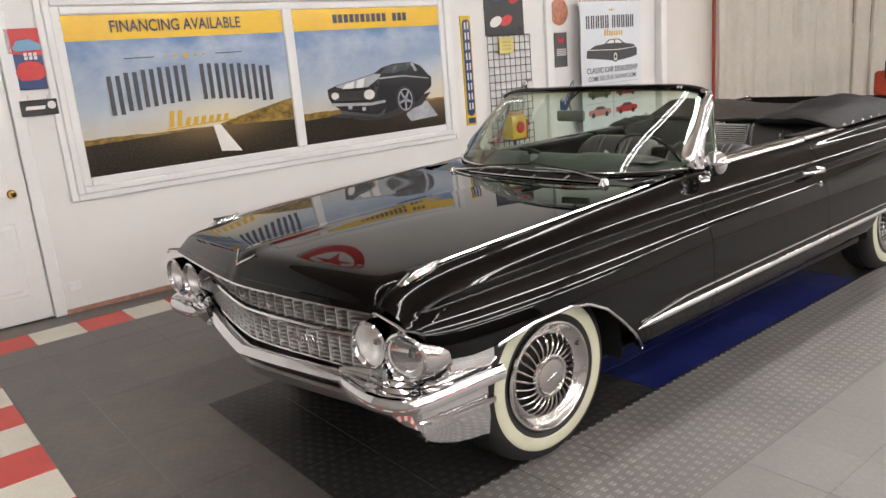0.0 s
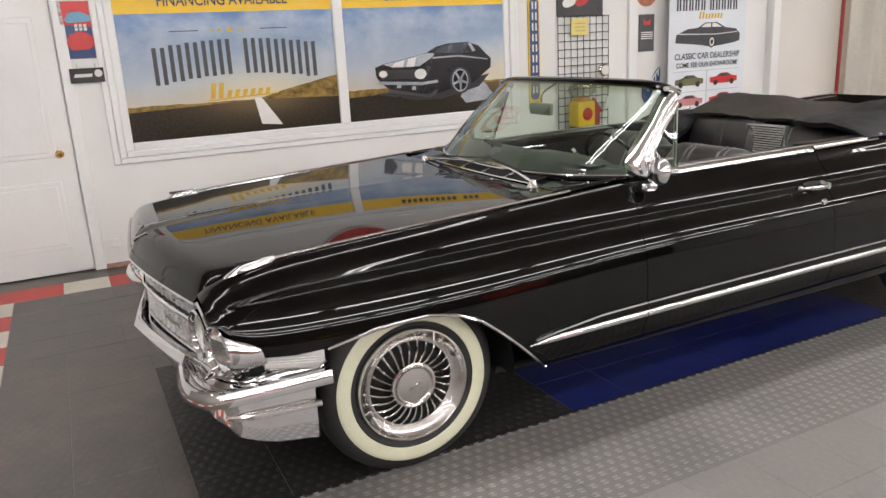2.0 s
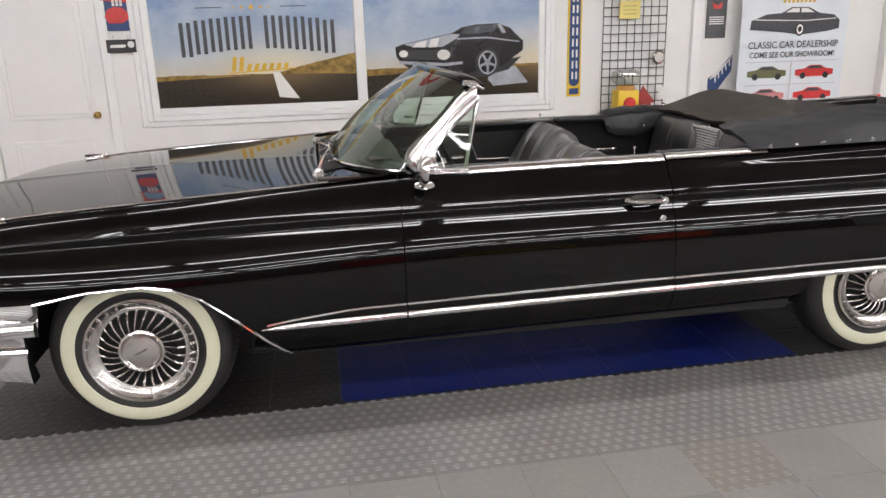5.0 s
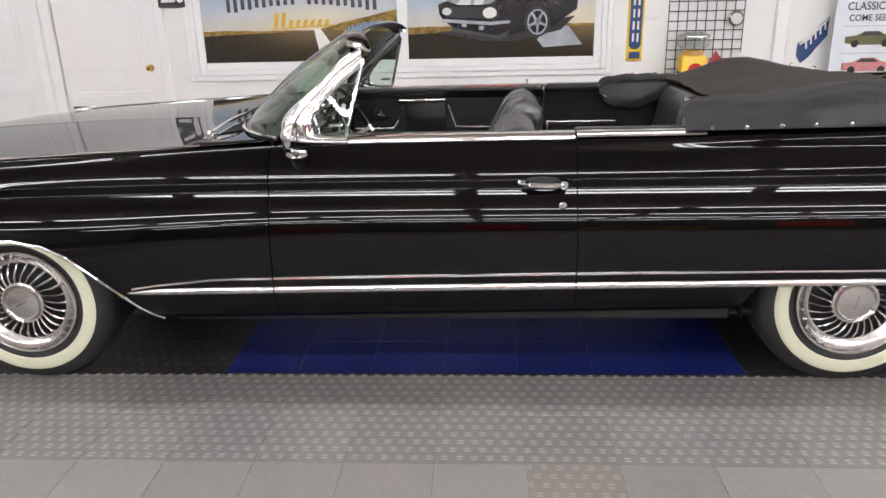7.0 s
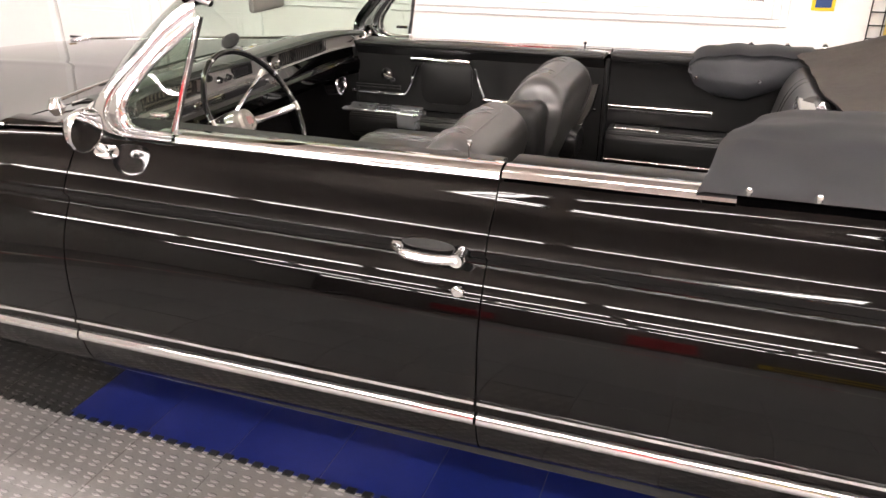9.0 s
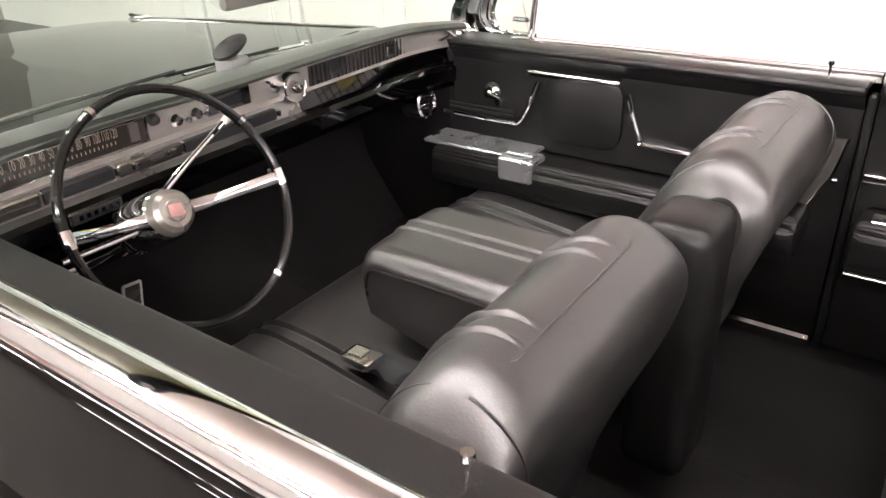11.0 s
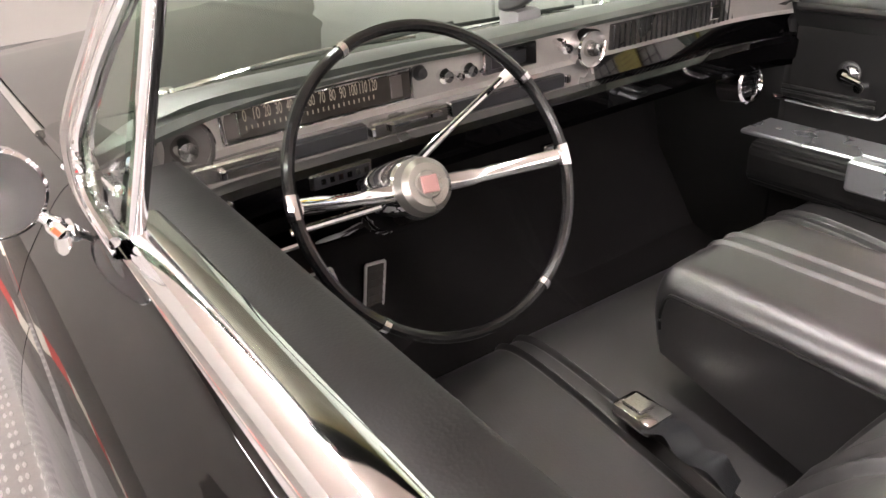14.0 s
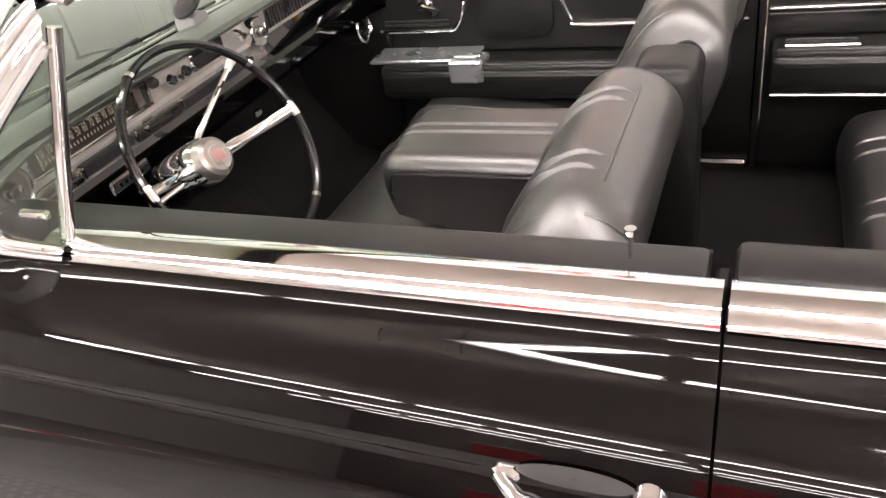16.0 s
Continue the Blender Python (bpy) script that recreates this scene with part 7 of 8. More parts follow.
def build_steering():
    n = Vector((0.888, 0.0, 0.46)).normalized()
    u = Vector((0.055, 1.0, -0.085))
    u = (u - n * u.dot(n)).normalized()
    v = n.cross(u).normalized()
    c = Vector((1.343, -0.398, 0.942))
    hub = c - 0.060 * n
    M = Matrix((u, v, n)).transposed().to_4x4()
    M.translation = c
    R = 0.204
    ring = [tuple(M @ Vector((R * math.cos(a), R * math.sin(a), 0))) for a in np.linspace(0, 2 * math.pi, 97)[:-1]]
    bm = bmesh.new()
    rows = []
    for k in range(97):
        a = 2 * math.pi * k / 96
        rad = Vector((math.cos(a), math.sin(a), 0))
        rows.append([M @ (rad * (R + 0.0082 * math.cos(b)) + Vector((0, 0, 0.0098 * math.sin(b)))) for b in np.linspace(0, 2 * math.pi, 11)])
    sheet(bm, rows)
    w = part("steering_wheel", bm, surface("gloss black rim", (0.008, 0.008, 0.008), 0.12), CAR, "thin-rimmed black steering wheel with chrome spokes and bands")
    for a in (0, 35, 118, 180, 232, 305):
        bm = bmesh.new()
        rows = []
        half = 4.2 if a in (0, 180) else 1.3
        for d in np.linspace(-half, half, 5):
            t = radians(a + d)
            rad = Vector((math.cos(t), math.sin(t), 0))
            rows.append([M @ (rad * (R + 0.0098 * math.cos(b)) + Vector((0, 0, 0.0114 * math.sin(b)))) for b in np.linspace(0, 2 * math.pi, 11)])
        part("rim_band", sheet(bm, rows), CHROME, w)
    for s in (-1, 1):
        pts = [M @ Vector((s * 0.030, 0, -0.062)), M @ Vector((s * 0.08, 0, -0.056)), M @ Vector((s * 0.15, 0, -0.028)), M @ Vector((s * 0.196, 0, 0.0))]
        part("spoke", tube(bmesh.new(), smooth_path([tuple(p) for p in pts], 5), [0.012] * 6 + [0.010] * 5 + [0.011] * 5, 10, 0.6, tuple(n)), CHROME, w, "chrome spoke")
    H = M.copy()
    H.translation = hub
    part("hub", lathe(bmesh.new(), ((0.0, 0.026), (0.018, 0.026), (0.020, 0.023), (0.030, 0.024), (0.038, 0.018), (0.041, 0.006), (0.042, 0.0)), H, 36), surface("satin silver hub", (0.30, 0.285, 0.26), 0.28, 0.8), w, "silver hub with a small crest")
    part("crest", boxes(((-0.013, -0.012, 0.026), (0.013, 0.012, 0.029), 0.002, H)), surface("faded red crest", (0.30, 0.16, 0.15), 0.3), w)
    part("column_collar", lathe(bmesh.new(), ((0.042, 0.0), (0.047, -0.010), (0.050, -0.05), (0.052, -0.09), (0.050, -0.10)), H, 36), CHROME, w, "chrome steering column collar")
    part("column", lathe(bmesh.new(), ((0.050, -0.10), (0.050, -0.13), (0.040, -0.15), (0.036, -0.42)), H, 30), PAINT, w, "black steering column")
    lever = part("gear_lever", tube(bmesh.new(), smooth_path([tuple(hub - 0.05 * n + 0.02 * v), (1.24, -0.33, 0.955), (1.238, -0.205, 1.020)], 6), [0.0065] * 7 + [0.0055] * 6, 10), CHROME, CAR, "chrome gear lever")
    part("lever_knob", tube(bmesh.new(), [(1.238, -0.212, 1.016), (1.238, -0.190, 1.028)], [0.007, 0.0095], 10), surface("cream knob", (0.6, 0.57, 0.5), 0.3), lever)
    part("signal_lever", tube(bmesh.new(), [tuple(hub - 0.04 * n - 0.03 * u - 0.01 * v), (1.24, -0.575, 0.885)], [0.006, 0.005], 10), CHROME, CAR, "chrome turn signal lever")


build_steering()


def build_pedals():
    def pedal(name, pts, label):
        a, b, c, d = (Vector(p) for p in pts)
        nrm = (b - a).cross(d - a).normalized()
        if nrm.x < 0:
            nrm = -nrm
        bm = bmesh.new()
        lo = [bm.verts.new(p) for p in (a, b, c, d)]
        hi = [bm.verts.new(p + 0.014 * nrm) for p in (a, b, c, d)]
        bm.faces.new(lo[::-1]), bm.faces.new(hi)
        for k in range(4):
            bm.faces.new((lo[k], lo[(k + 1) % 4], hi[(k + 1) % 4], hi[k]))
        p = part(name, bm, MAT_RUBBER, CAR, label)
        loop = [tuple(q + 0.012 * nrm) for q in (a, b, c, d)]
        for k in range(4):
            part("edge", tube(bmesh.new(), [loop[k], loop[(k + 1) % 4]], 0.0042, 6, 1.0, tuple(nrm)), ALUMINIUM, p, "bright pedal edge")
        for t in np.linspace(0.08, 0.92, 11):
            q0, q1 = a + (d - a) * t, b + (c - b) * t
            part("rib", tube(bmesh.new(), [tuple(q0 + (q1 - q0) * 0.05 + 0.0145 * nrm), tuple(q0 + (q1 - q0) * 0.95 + 0.0145 * nrm)], 0.002, 5, 1.0, tuple(nrm)), MAT_RUBBER, p)
        return p
    pedal("brake_pedal", ((0.850, -0.532, 0.500), (0.850, -0.345, 0.505), (0.800, -0.345, 0.560), (0.800, -0.545, 0.560)), "wide rubber brake pedal edged in bright metal")
    part("pedal_arm", tube(bmesh.new(), [(0.80, -0.49, 0.55), (0.74, -0.49, 0.70), (0.72, -0.49, 0.80)], 0.010, 8), DARK, CAR)
    pedal("gas_pedal", ((0.850, -0.325, 0.345), (0.850, -0.280, 0.352), (0.795, -0.215, 0.535), (0.795, -0.262, 0.540)), "tall narrow rubber accelerator pedal with a bright edge")
    pedal("parking_pedal", ((0.895, -0.725, 0.555), (0.895, -0.660, 0.560), (0.865, -0.665, 0.600), (0.865, -0.725, 0.598)), "small parking brake pedal")
    part("pedal_arm", tube(bmesh.new(), [(0.88, -0.695, 0.575), (0.84, -0.700, 0.68), (0.82, -0.70, 0.80)], 0.008, 8), DARK, CAR)


build_pedals()


def cushion(name, fn, nu, nv, mat, parent, label="", angle=50):
    """A padded skin from a function of (u, v) that gives a point."""
    rows = [[fn(u, v) for v in np.linspace(0, 1, nv)] for u in np.linspace(0, 1, nu)]
    return part(name, sheet(bmesh.new(), rows), mat, parent, label, angle)


def pleat(y, lines, depth=0.0042, width=0.0021):
    """Stitched pleats: a narrow raised bead between two sunk seams."""
    out = 0.0
    for c in lines:
        d = y - c
        if abs(d) < 0.03:
            out += 1.25 * depth * math.exp(-((d / (1.5 * width)) ** 2)) - 0.28 * depth * (math.exp(-(((d - 0.0052) / width) ** 2)) + math.exp(-(((d + 0.0052) / width) ** 2)))
    return out


PLEATS = (-0.490, -0.450, -0.270, -0.232, 0.232, 0.270, 0.450, 0.490)


def build_front_seat():
    seat = empty("front_seat", "", "")
    seat.parent = CAR
    tagged(seat, "black leather front bench seat with pleats and a split back")
    ysamp = sorted(set(np.round(np.concatenate([np.linspace(-0.685, 0.685, 70)] + [np.linspace(c - 0.013, c + 0.013, 27) for c in PLEATS]), 4)))
    prof = ((1.330, 0.300), (1.290, 0.335), (1.262, 0.40), (1.252, 0.47), (1.258, 0.525), (1.272, 0.572), (1.303, 0.598), (1.36, 0.608), (1.45, 0.607), (1.55, 0.598), (1.65, 0.586), (1.74, 0.574), (1.82, 0.575), (1.86, 0.59))
    prof = smooth_path([(a, b, 0) for a, b in prof], 3)
    rows = []
    for x, z, _ in prof:
        row = []
        for y in ysamp:
            e = max(0.0, (abs(y) - 0.60) / 0.085)
            edge = 0.055 * e ** 2.2
            top = min(1.0, max(0.0, (z - 0.50) / 0.06)) if x < 1.45 else 1.0
            dip = -0.012 * math.exp(-(((abs(y) - 0.36) / 0.18) ** 2)) * min(1, max(0, (x - 1.35) / 0.2))
            zz = z + (pleat(y, PLEATS, 0.0072) + dip) * top - edge * (1 if x > 1.30 else 0.3)
            row.append((x + (0.035 * e ** 2 if x < 1.32 else 0.0), y * (1.0 if e < 1 else 0.998), zz))
        rows.append(row)
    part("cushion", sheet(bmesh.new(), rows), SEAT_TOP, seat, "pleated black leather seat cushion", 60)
    for side in (-1, 1):
        pts = [(x, side * 0.685, z - 0.055) for x, z, _ in prof if x > 1.255]
        low = [(x, side * 0.670, 0.32) for x, z, _ in prof if x > 1.255]
        mid = [(x, side * 0.693, z - 0.11) for x, z, _ in prof if x > 1.255]
        mid = [(x, y, max(z, 0.33)) for x, y, z in mid]
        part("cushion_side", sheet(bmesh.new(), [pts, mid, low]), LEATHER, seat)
        part("piping", tube(bmesh.new(), [(x, side * 0.686, z - 0.053) for x, z, _ in prof if z > 0.50 and x > 1.27], 0.004, 6), LEATHER, seat)

    def back(y0, y1, dx, dz):
        """One half of the split back, leaning rearwards; y0 is its outer side."""
        lines = [y for y in PLEATS if min(y0, y1) + 0.04 < y < max(y0, y1) - 0.04]
        prof = smooth_path([(1.775, 0.545, 0), (1.790, 0.62, 0), (1.825, 0.72, 0), (1.870, 0.82, 0), (1.915, 0.90, 0), (1.955, 0.952, 0), (2.000, 0.978, 0), (2.050, 0.972, 0), (2.095, 0.935, 0), (2.105, 0.88, 0), (2.080, 0.78, 0), (2.035, 0.66, 0), (1.985, 0.52, 0), (1.96, 0.40, 0)], 4)
        out = abs(y1 - y0)
        sy = 1 if y1 > y0 else -1
        vs = sorted(set(np.round(np.concatenate([np.linspace(0, 1, 40)] + [(np.linspace(c - 0.013, c + 0.013, 27) - y0) / (y1 - y0) for c in lines]), 4)))
        vs = [v for v in vs if 0 <= v <= 1]
        cx, cz = 1.95, 0.72
        rows = []
        for k, (x, z, _) in enumerate(prof):
            row = []
            s = k / (len(prof) - 1)
            for v in vs:
                y = y0 + (y1 - y0) * v
                d0, d1 = v * out, (1 - v) * out
                # the outer shoulder is well rounded, the inner one less
                round_o = max(0.0, 1 - d0 / 0.15) ** 2.0
                round_i = max(0.0, 1 - d1 / 0.075) ** 2.0
                drop = (0.085 * round_o + 0.055 * round_i) * max(0.0, (z - 0.62) / 0.36)
                thin = 1 - 0.50 * max(0.0, 1 - d0 / 0.035) ** 2 - 0.45 * max(0.0, 1 - d1 / 0.03) ** 2
                px = cx + 0.38 * (z - 0.72) + (x - cx - 0.38 * (z - 0.72)) * thin
                inset = min(1.0, max(0.0, (d0 - 0.10) / 0.02), max(0.0, (d1 - 0.045) / 0.02))
                p = pleat(y, lines, 0.0050) * inset * min(1.0, max(0.0, (0.52 - s) / 0.04))
                # the pleated front stands a little proud of the bolsters
                proud = 0.0015 * inset * min(1.0, max(0.0, (0.54 - s) / 0.03))
                row.append((px - (p + proud) * 0.8 * (s < 0.42) + dx, y, z - drop + (p + proud) * (0.28 < s < 0.56) + dz))
            rows.append(row)
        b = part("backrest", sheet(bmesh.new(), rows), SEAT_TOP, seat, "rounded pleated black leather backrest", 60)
        # stitched seam round the pleated front: up the outer bolster, over the top and down the inner side
        mid = int(len(rows) * 0.53)

        def at(d):
            return min(range(len(vs)), key=lambda n: abs(vs[n] * out - d))
        lo, hi = at(0.098), at(out - 0.042)
        seam = [rows[k][lo] for k in range(2, mid - 2)] + [rows[mid][n] for n in range(at(0.125), at(out - 0.075), 3)] + [rows[k][hi] for k in range(mid - 2, 2, -1)]
        seam = [tuple(np.mean(seam[max(0, k - 2):k + 3], axis=0)) for k in range(len(seam))]
        part("piping", tube(bmesh.new(), seam, 0.0024, 6), SEAT_TOP, b)
        shoulder = [rows[k][at(0.088)] for k in range(mid - 1, int(len(rows) * 0.78))]
        part("piping", tube(bmesh.new(), shoulder, 0.0024, 6), SEAT_TOP, b)
        for v0 in (0, -1):
            pts = [r[v0] for r in rows]
            bm = bmesh.new()
            c = bm.verts.new((1.95 + dx, pts[0][1], 0.70 + dz))
            ring = [bm.verts.new(p) for p in pts]
            for a, d in zip(ring, ring[1:]):
                bm.faces.new((c, a, d))
            part("back_side", bm, SEAT_TOP, b)
        # framed panel on the outer side
        yy = y0 - sy * 0.004
        outline = [(2.074, 0.850), (2.124, 0.852), (2.105, 0.76), (2.066, 0.684), (2.024, 0.674), (1.90, 0.47), (1.86, 0.47), (1.93, 0.62)]
        outline = [(a + dx, c + dz) for a, c in outline]
        part("side_panel", slab(bmesh.new(), outline, min(yy, yy - sy * 0.006), max(yy, yy - sy * 0.006)), MAT_RUBBER, b)
        loop = [(a, yy - sy * 0.006, c) for a, c in outline]
        part("side_moulding", tube(bmesh.new(), loop + loop[:1], 0.0055, 6, 1.0, (0, 1, 0)), BRUSHED, b, "bright moulding round the seat side")
        return b
    back(-0.675, -0.075, 0.0, 0.0)
    back(0.675, 0.080, 0.06, 0.018)
    part("back_filler", boxes(((2.005, -0.072, 0.45), (2.125, 0.078, 0.945), 0.03, None, 3)), LEATHER, seat)
    # folding armrest in the middle
    rows = []
    prof = smooth_path([(1.545, 0.655, 0), (1.512, 0.665, 0), (1.498, 0.690, 0), (1.492, 0.735, 0), (1.500, 0.772, 0), (1.525, 0.791, 0), (1.58, 0.796, 0), (1.70, 0.797, 0), (1.93, 0.798, 0)], 4)
    mid_y, half = -0.028, 0.138
    ys = np.linspace(mid_y - half, mid_y + half, 277)
    top = []
    for x, z, _ in prof:
        row = []
        for y in ys:
            e = max(0.0, (abs(y - mid_y) - (half - 0.045)) / 0.045)
            turn = 1 - math.sqrt(max(0.0, 1 - e * e))
            zz = z + pleat(y, (-0.046, -0.010), 0.0045, 0.0028) * (z > 0.74) - 0.034 * turn * max(0.0, min(1.0, (z - 0.70) / 0.07)) + 0.006 * math.cos((y - mid_y) / half * 1.4) * (z > 0.75)
            row.append((x + 0.030 * turn * max(0.0, min(1.0, 1 - (x - 1.49) / 0.05)), y, zz))
        top.append(row)
    arm = part("armrest", sheet(bmesh.new(), top), SEAT_TOP, seat, "thick folding leather armrest", 60)
    for k in (0, -1):
        edge = [r[k] for r in top if r[k][2] > 0.70]
        y = edge[0][1]
        foot = [max(0.600, 0.668 - 0.25 * (x - 1.50)) for x, _, z in edge]
        part("armrest_side", sheet(bmesh.new(), [edge, [(x, y * 1.0, 0.5 * z + 0.5 * f) for (x, _, z), f in zip(edge, foot)], [(x + 0.004, y, f) for (x, _, z), f in zip(edge, foot)]]), SEAT_TOP, arm)
        part("piping", tube(bmesh.new(), [(x, y, z + 0.001) for x, _, z in edge], 0.0034, 6), LEATHER, arm)
    # belts
    def belt(name, pts, width, label, up=(0, 0, 1)):
        path = smooth_path(pts, 6)
        rows = []
        for k, p in enumerate(path):
            q0, q1 = Vector(path[max(k - 1, 0)]), Vector(path[min(k + 1, len(path) - 1)])
            sd = (q1 - q0).cross(Vector(up)).normalized() * width / 2
            rows.append([tuple(Vector(p) - sd), tuple(Vector(p) - sd * 0.5 + Vector((0, 0, 0.0015))), tuple(Vector(p)), tuple(Vector(p) + sd * 0.5 + Vector((0, 0, 0.0015))), tuple(Vector(p) + sd)])
        bm = sheet(bmesh.new(), rows)
        bmesh.ops.solidify(bm, geom=bm.faces[:], thickness=0.0025)
        return part(name, bm, BELT, seat, label)
    belt("seat_belt", [(1.275, -0.56, 0.572), (1.36, -0.565, 0.590), (1.47, -0.575, 0.588), (1.56, -0.595, 0.582), (1.62, -0.655, 0.560), (1.66, -0.705, 0.46), (1.70, -0.715, 0.36)], 0.05, "grey lap belt across the seat")
    t = part("belt_tongue", boxes(((1.525, -0.575, 0.588), (1.575, -0.520, 0.602), 0.004)), BRUSHED, seat, "bright belt tongue")
    part("belt_label", boxes(((1.500, -0.560, 0.600), (1.535, -0.530, 0.632), 0.002)), WHITE_INK, seat)
    belt("seat_belt", [(1.585, -0.255, 0.590), (1.625, -0.250, 0.607), (1.665, -0.262, 0.601), (1.700, -0.262, 0.610), (1.725, -0.255, 0.580)], 0.042, "dark belt end with a buckle")
    part("belt_buckle", boxes(((1.53, -0.268, 0.580), (1.60, -0.218, 0.602), 0.006, None, 2), ((1.54, -0.258, 0.602), (1.575, -0.228, 0.606), 0.002)), BRUSHED, seat, "bright square belt buckle")
    belt("seat_belt", [(1.62, 0.30, 0.590), (1.66, 0.27, 0.635), (1.72, 0.25, 0.640), (1.76, 0.24, 0.59)], 0.042, "looped belt end on the passenger side")
    part("belt_buckle", boxes(((1.66, 0.22, 0.588), (1.72, 0.27, 0.606), 0.005)), BRUSHED, seat)


build_front_seat()
for ob in bpy.data.objects:   # belts lie on the cushion
    if ob.name.startswith(("seat_belt", "belt_tongue", "belt_label", "belt_buckle")):
        ob.location.z += 0.026


def build_rear():
    seat = empty("rear_seat", "", "")
    seat.parent = CAR
    tagged(seat, "black leather rear bench seat with pleats and a ribbed middle")
    ysamp = np.linspace(-0.62, 0.62, 340)
    prof = smooth_path([(2.44, 0.34, 0), (2.42, 0.45, 0), (2.43, 0.53, 0), (2.47, 0.565, 0), (2.56, 0.575, 0), (2.70, 0.56, 0), (2.82, 0.55, 0)], 4)
    lines = (-0.42, -0.36, -0.15, -0.09, 0.09, 0.15, 0.36, 0.42)
    part("cushion", sheet(bmesh.new(), [[(x, y, z + pleat(y, lines) * (z > 0.52) - 0.04 * max(0, (abs(y) - 0.55) / 0.07) ** 2) for y in ysamp] for x, z, _ in prof]), SEAT_TOP, seat, "", 60)
    prof = smooth_path([(2.76, 0.54, 0), (2.78, 0.64, 0), (2.815, 0.82, 0), (2.84, 0.93, 0), (2.875, 0.988, 0), (2.92, 1.000, 0), (2.97, 0.96, 0)], 4)
    for y0, y1 in ((-0.66, -0.10), (0.10, 0.66)):
        ys = np.linspace(y0, y1, 170)
        part("backrest", sheet(bmesh.new(), [[(x + 0.02 * max(0, (abs(y - (y0 + y1) / 2) - 0.22) / 0.06) ** 2 - pleat(y, lines) * 0.8, y, z - 0.035 * max(0, (abs(y - (y0 + y1) / 2) - 0.22) / 0.06) ** 2 * (z > 0.8)) for y in ys] for x, z, _ in prof]), SEAT_TOP, seat, "", 60)
    part("speaker_grille", slab(bmesh.new(), [(2.800, 0.60), (2.862, 0.985), (2.90, 0.985), (2.90, 0.60)], -0.105, 0.185), ALUMINIUM, seat, "finely ribbed silver speaker panel")
    for k in range(26):
        z = 0.615 + 0.0142 * k
        x = 2.800 + 0.161 * (z - 0.60)
        part("grille_rib", boxes(((x - 0.004, -0.098, z), (x + 0.006, 0.178, z + 0.0065), 0.0015)), BRUSHED, seat)
    for y in (-0.102, 0.182):
        part("grille_trim", rod(bmesh.new(), (2.797, y, 0.60), (2.860, y, 0.988), 0.005), CHROME, seat)
    part("belt_buckle", boxes(((2.56, 0.0, 0.578), (2.62, 0.05, 0.597), 0.005)), BRUSHED, seat, "bright rear belt buckle")
    part("belt_buckle", boxes(((2.60, 0.07, 0.578), (2.66, 0.115, 0.600), 0.005)), BRUSHED, seat)
    part("rear_bulkhead", boxes(((2.985, -0.72, 0.30), (3.01, 0.72, 0.99), 0.006)), LEATHER, CAR, "black trimmed bulkhead behind the rear seat")
    for side in (-1, 1):
        y = side
        rows = [[(x, y * w, z) for w, z in ((0.675, 0.995), (0.700, 0.965), (0.708, 0.93), (0.705, 0.80), (0.70, 0.60), (0.70, 0.34))] for x in np.linspace(2.225, 3.3, 12)]
        part("rear_sill", boxes(((2.225, min(y * 0.668, y * 0.742), 0.968), (2.70, max(y * 0.668, y * 0.742), 1.001), 0.010, None, 2)), LEATHER, CAR)
        q = part("rear_side_panel", sheet(bmesh.new(), rows), LEATHER, CAR, "black leather side panel by the rear seat")
        for z in (0.776, 0.790):
            part("panel_moulding", tube(bmesh.new(), [(2.23, y * 0.700, z), (2.62, y * 0.700, z)], 0.005, 8), BRUSHED if z > 0.78 else LEATHER, q)
        bm = slab(bmesh.new(), rounded(0.565, 0.60, 0.705, 0.725, 0.03), 2.24, 2.75, "x", 0.02)
        for v in bm.verts:
            v.co.y *= y
        part("armrest", bm, LEATHER, q)
        part("ashtray", boxes(((2.27, min(y * 0.595, y * 0.645), 0.724), (2.44, max(y * 0.595, y * 0.645), 0.731), 0.003)), BRUSHED, q, "bright ashtray lid")
        part("lower_moulding", tube(bmesh.new(), [(2.245, y * 0.566, 0.612), (2.72, y * 0.566, 0.612)], 0.005, 8), BRUSHED, q)
        part("post", boxes(((2.205, min(y * 0.68, y * 0.72), 0.34), (2.222, max(y * 0.68, y * 0.72), 0.97), 0.004)), LEATHER, CAR)


build_rear()


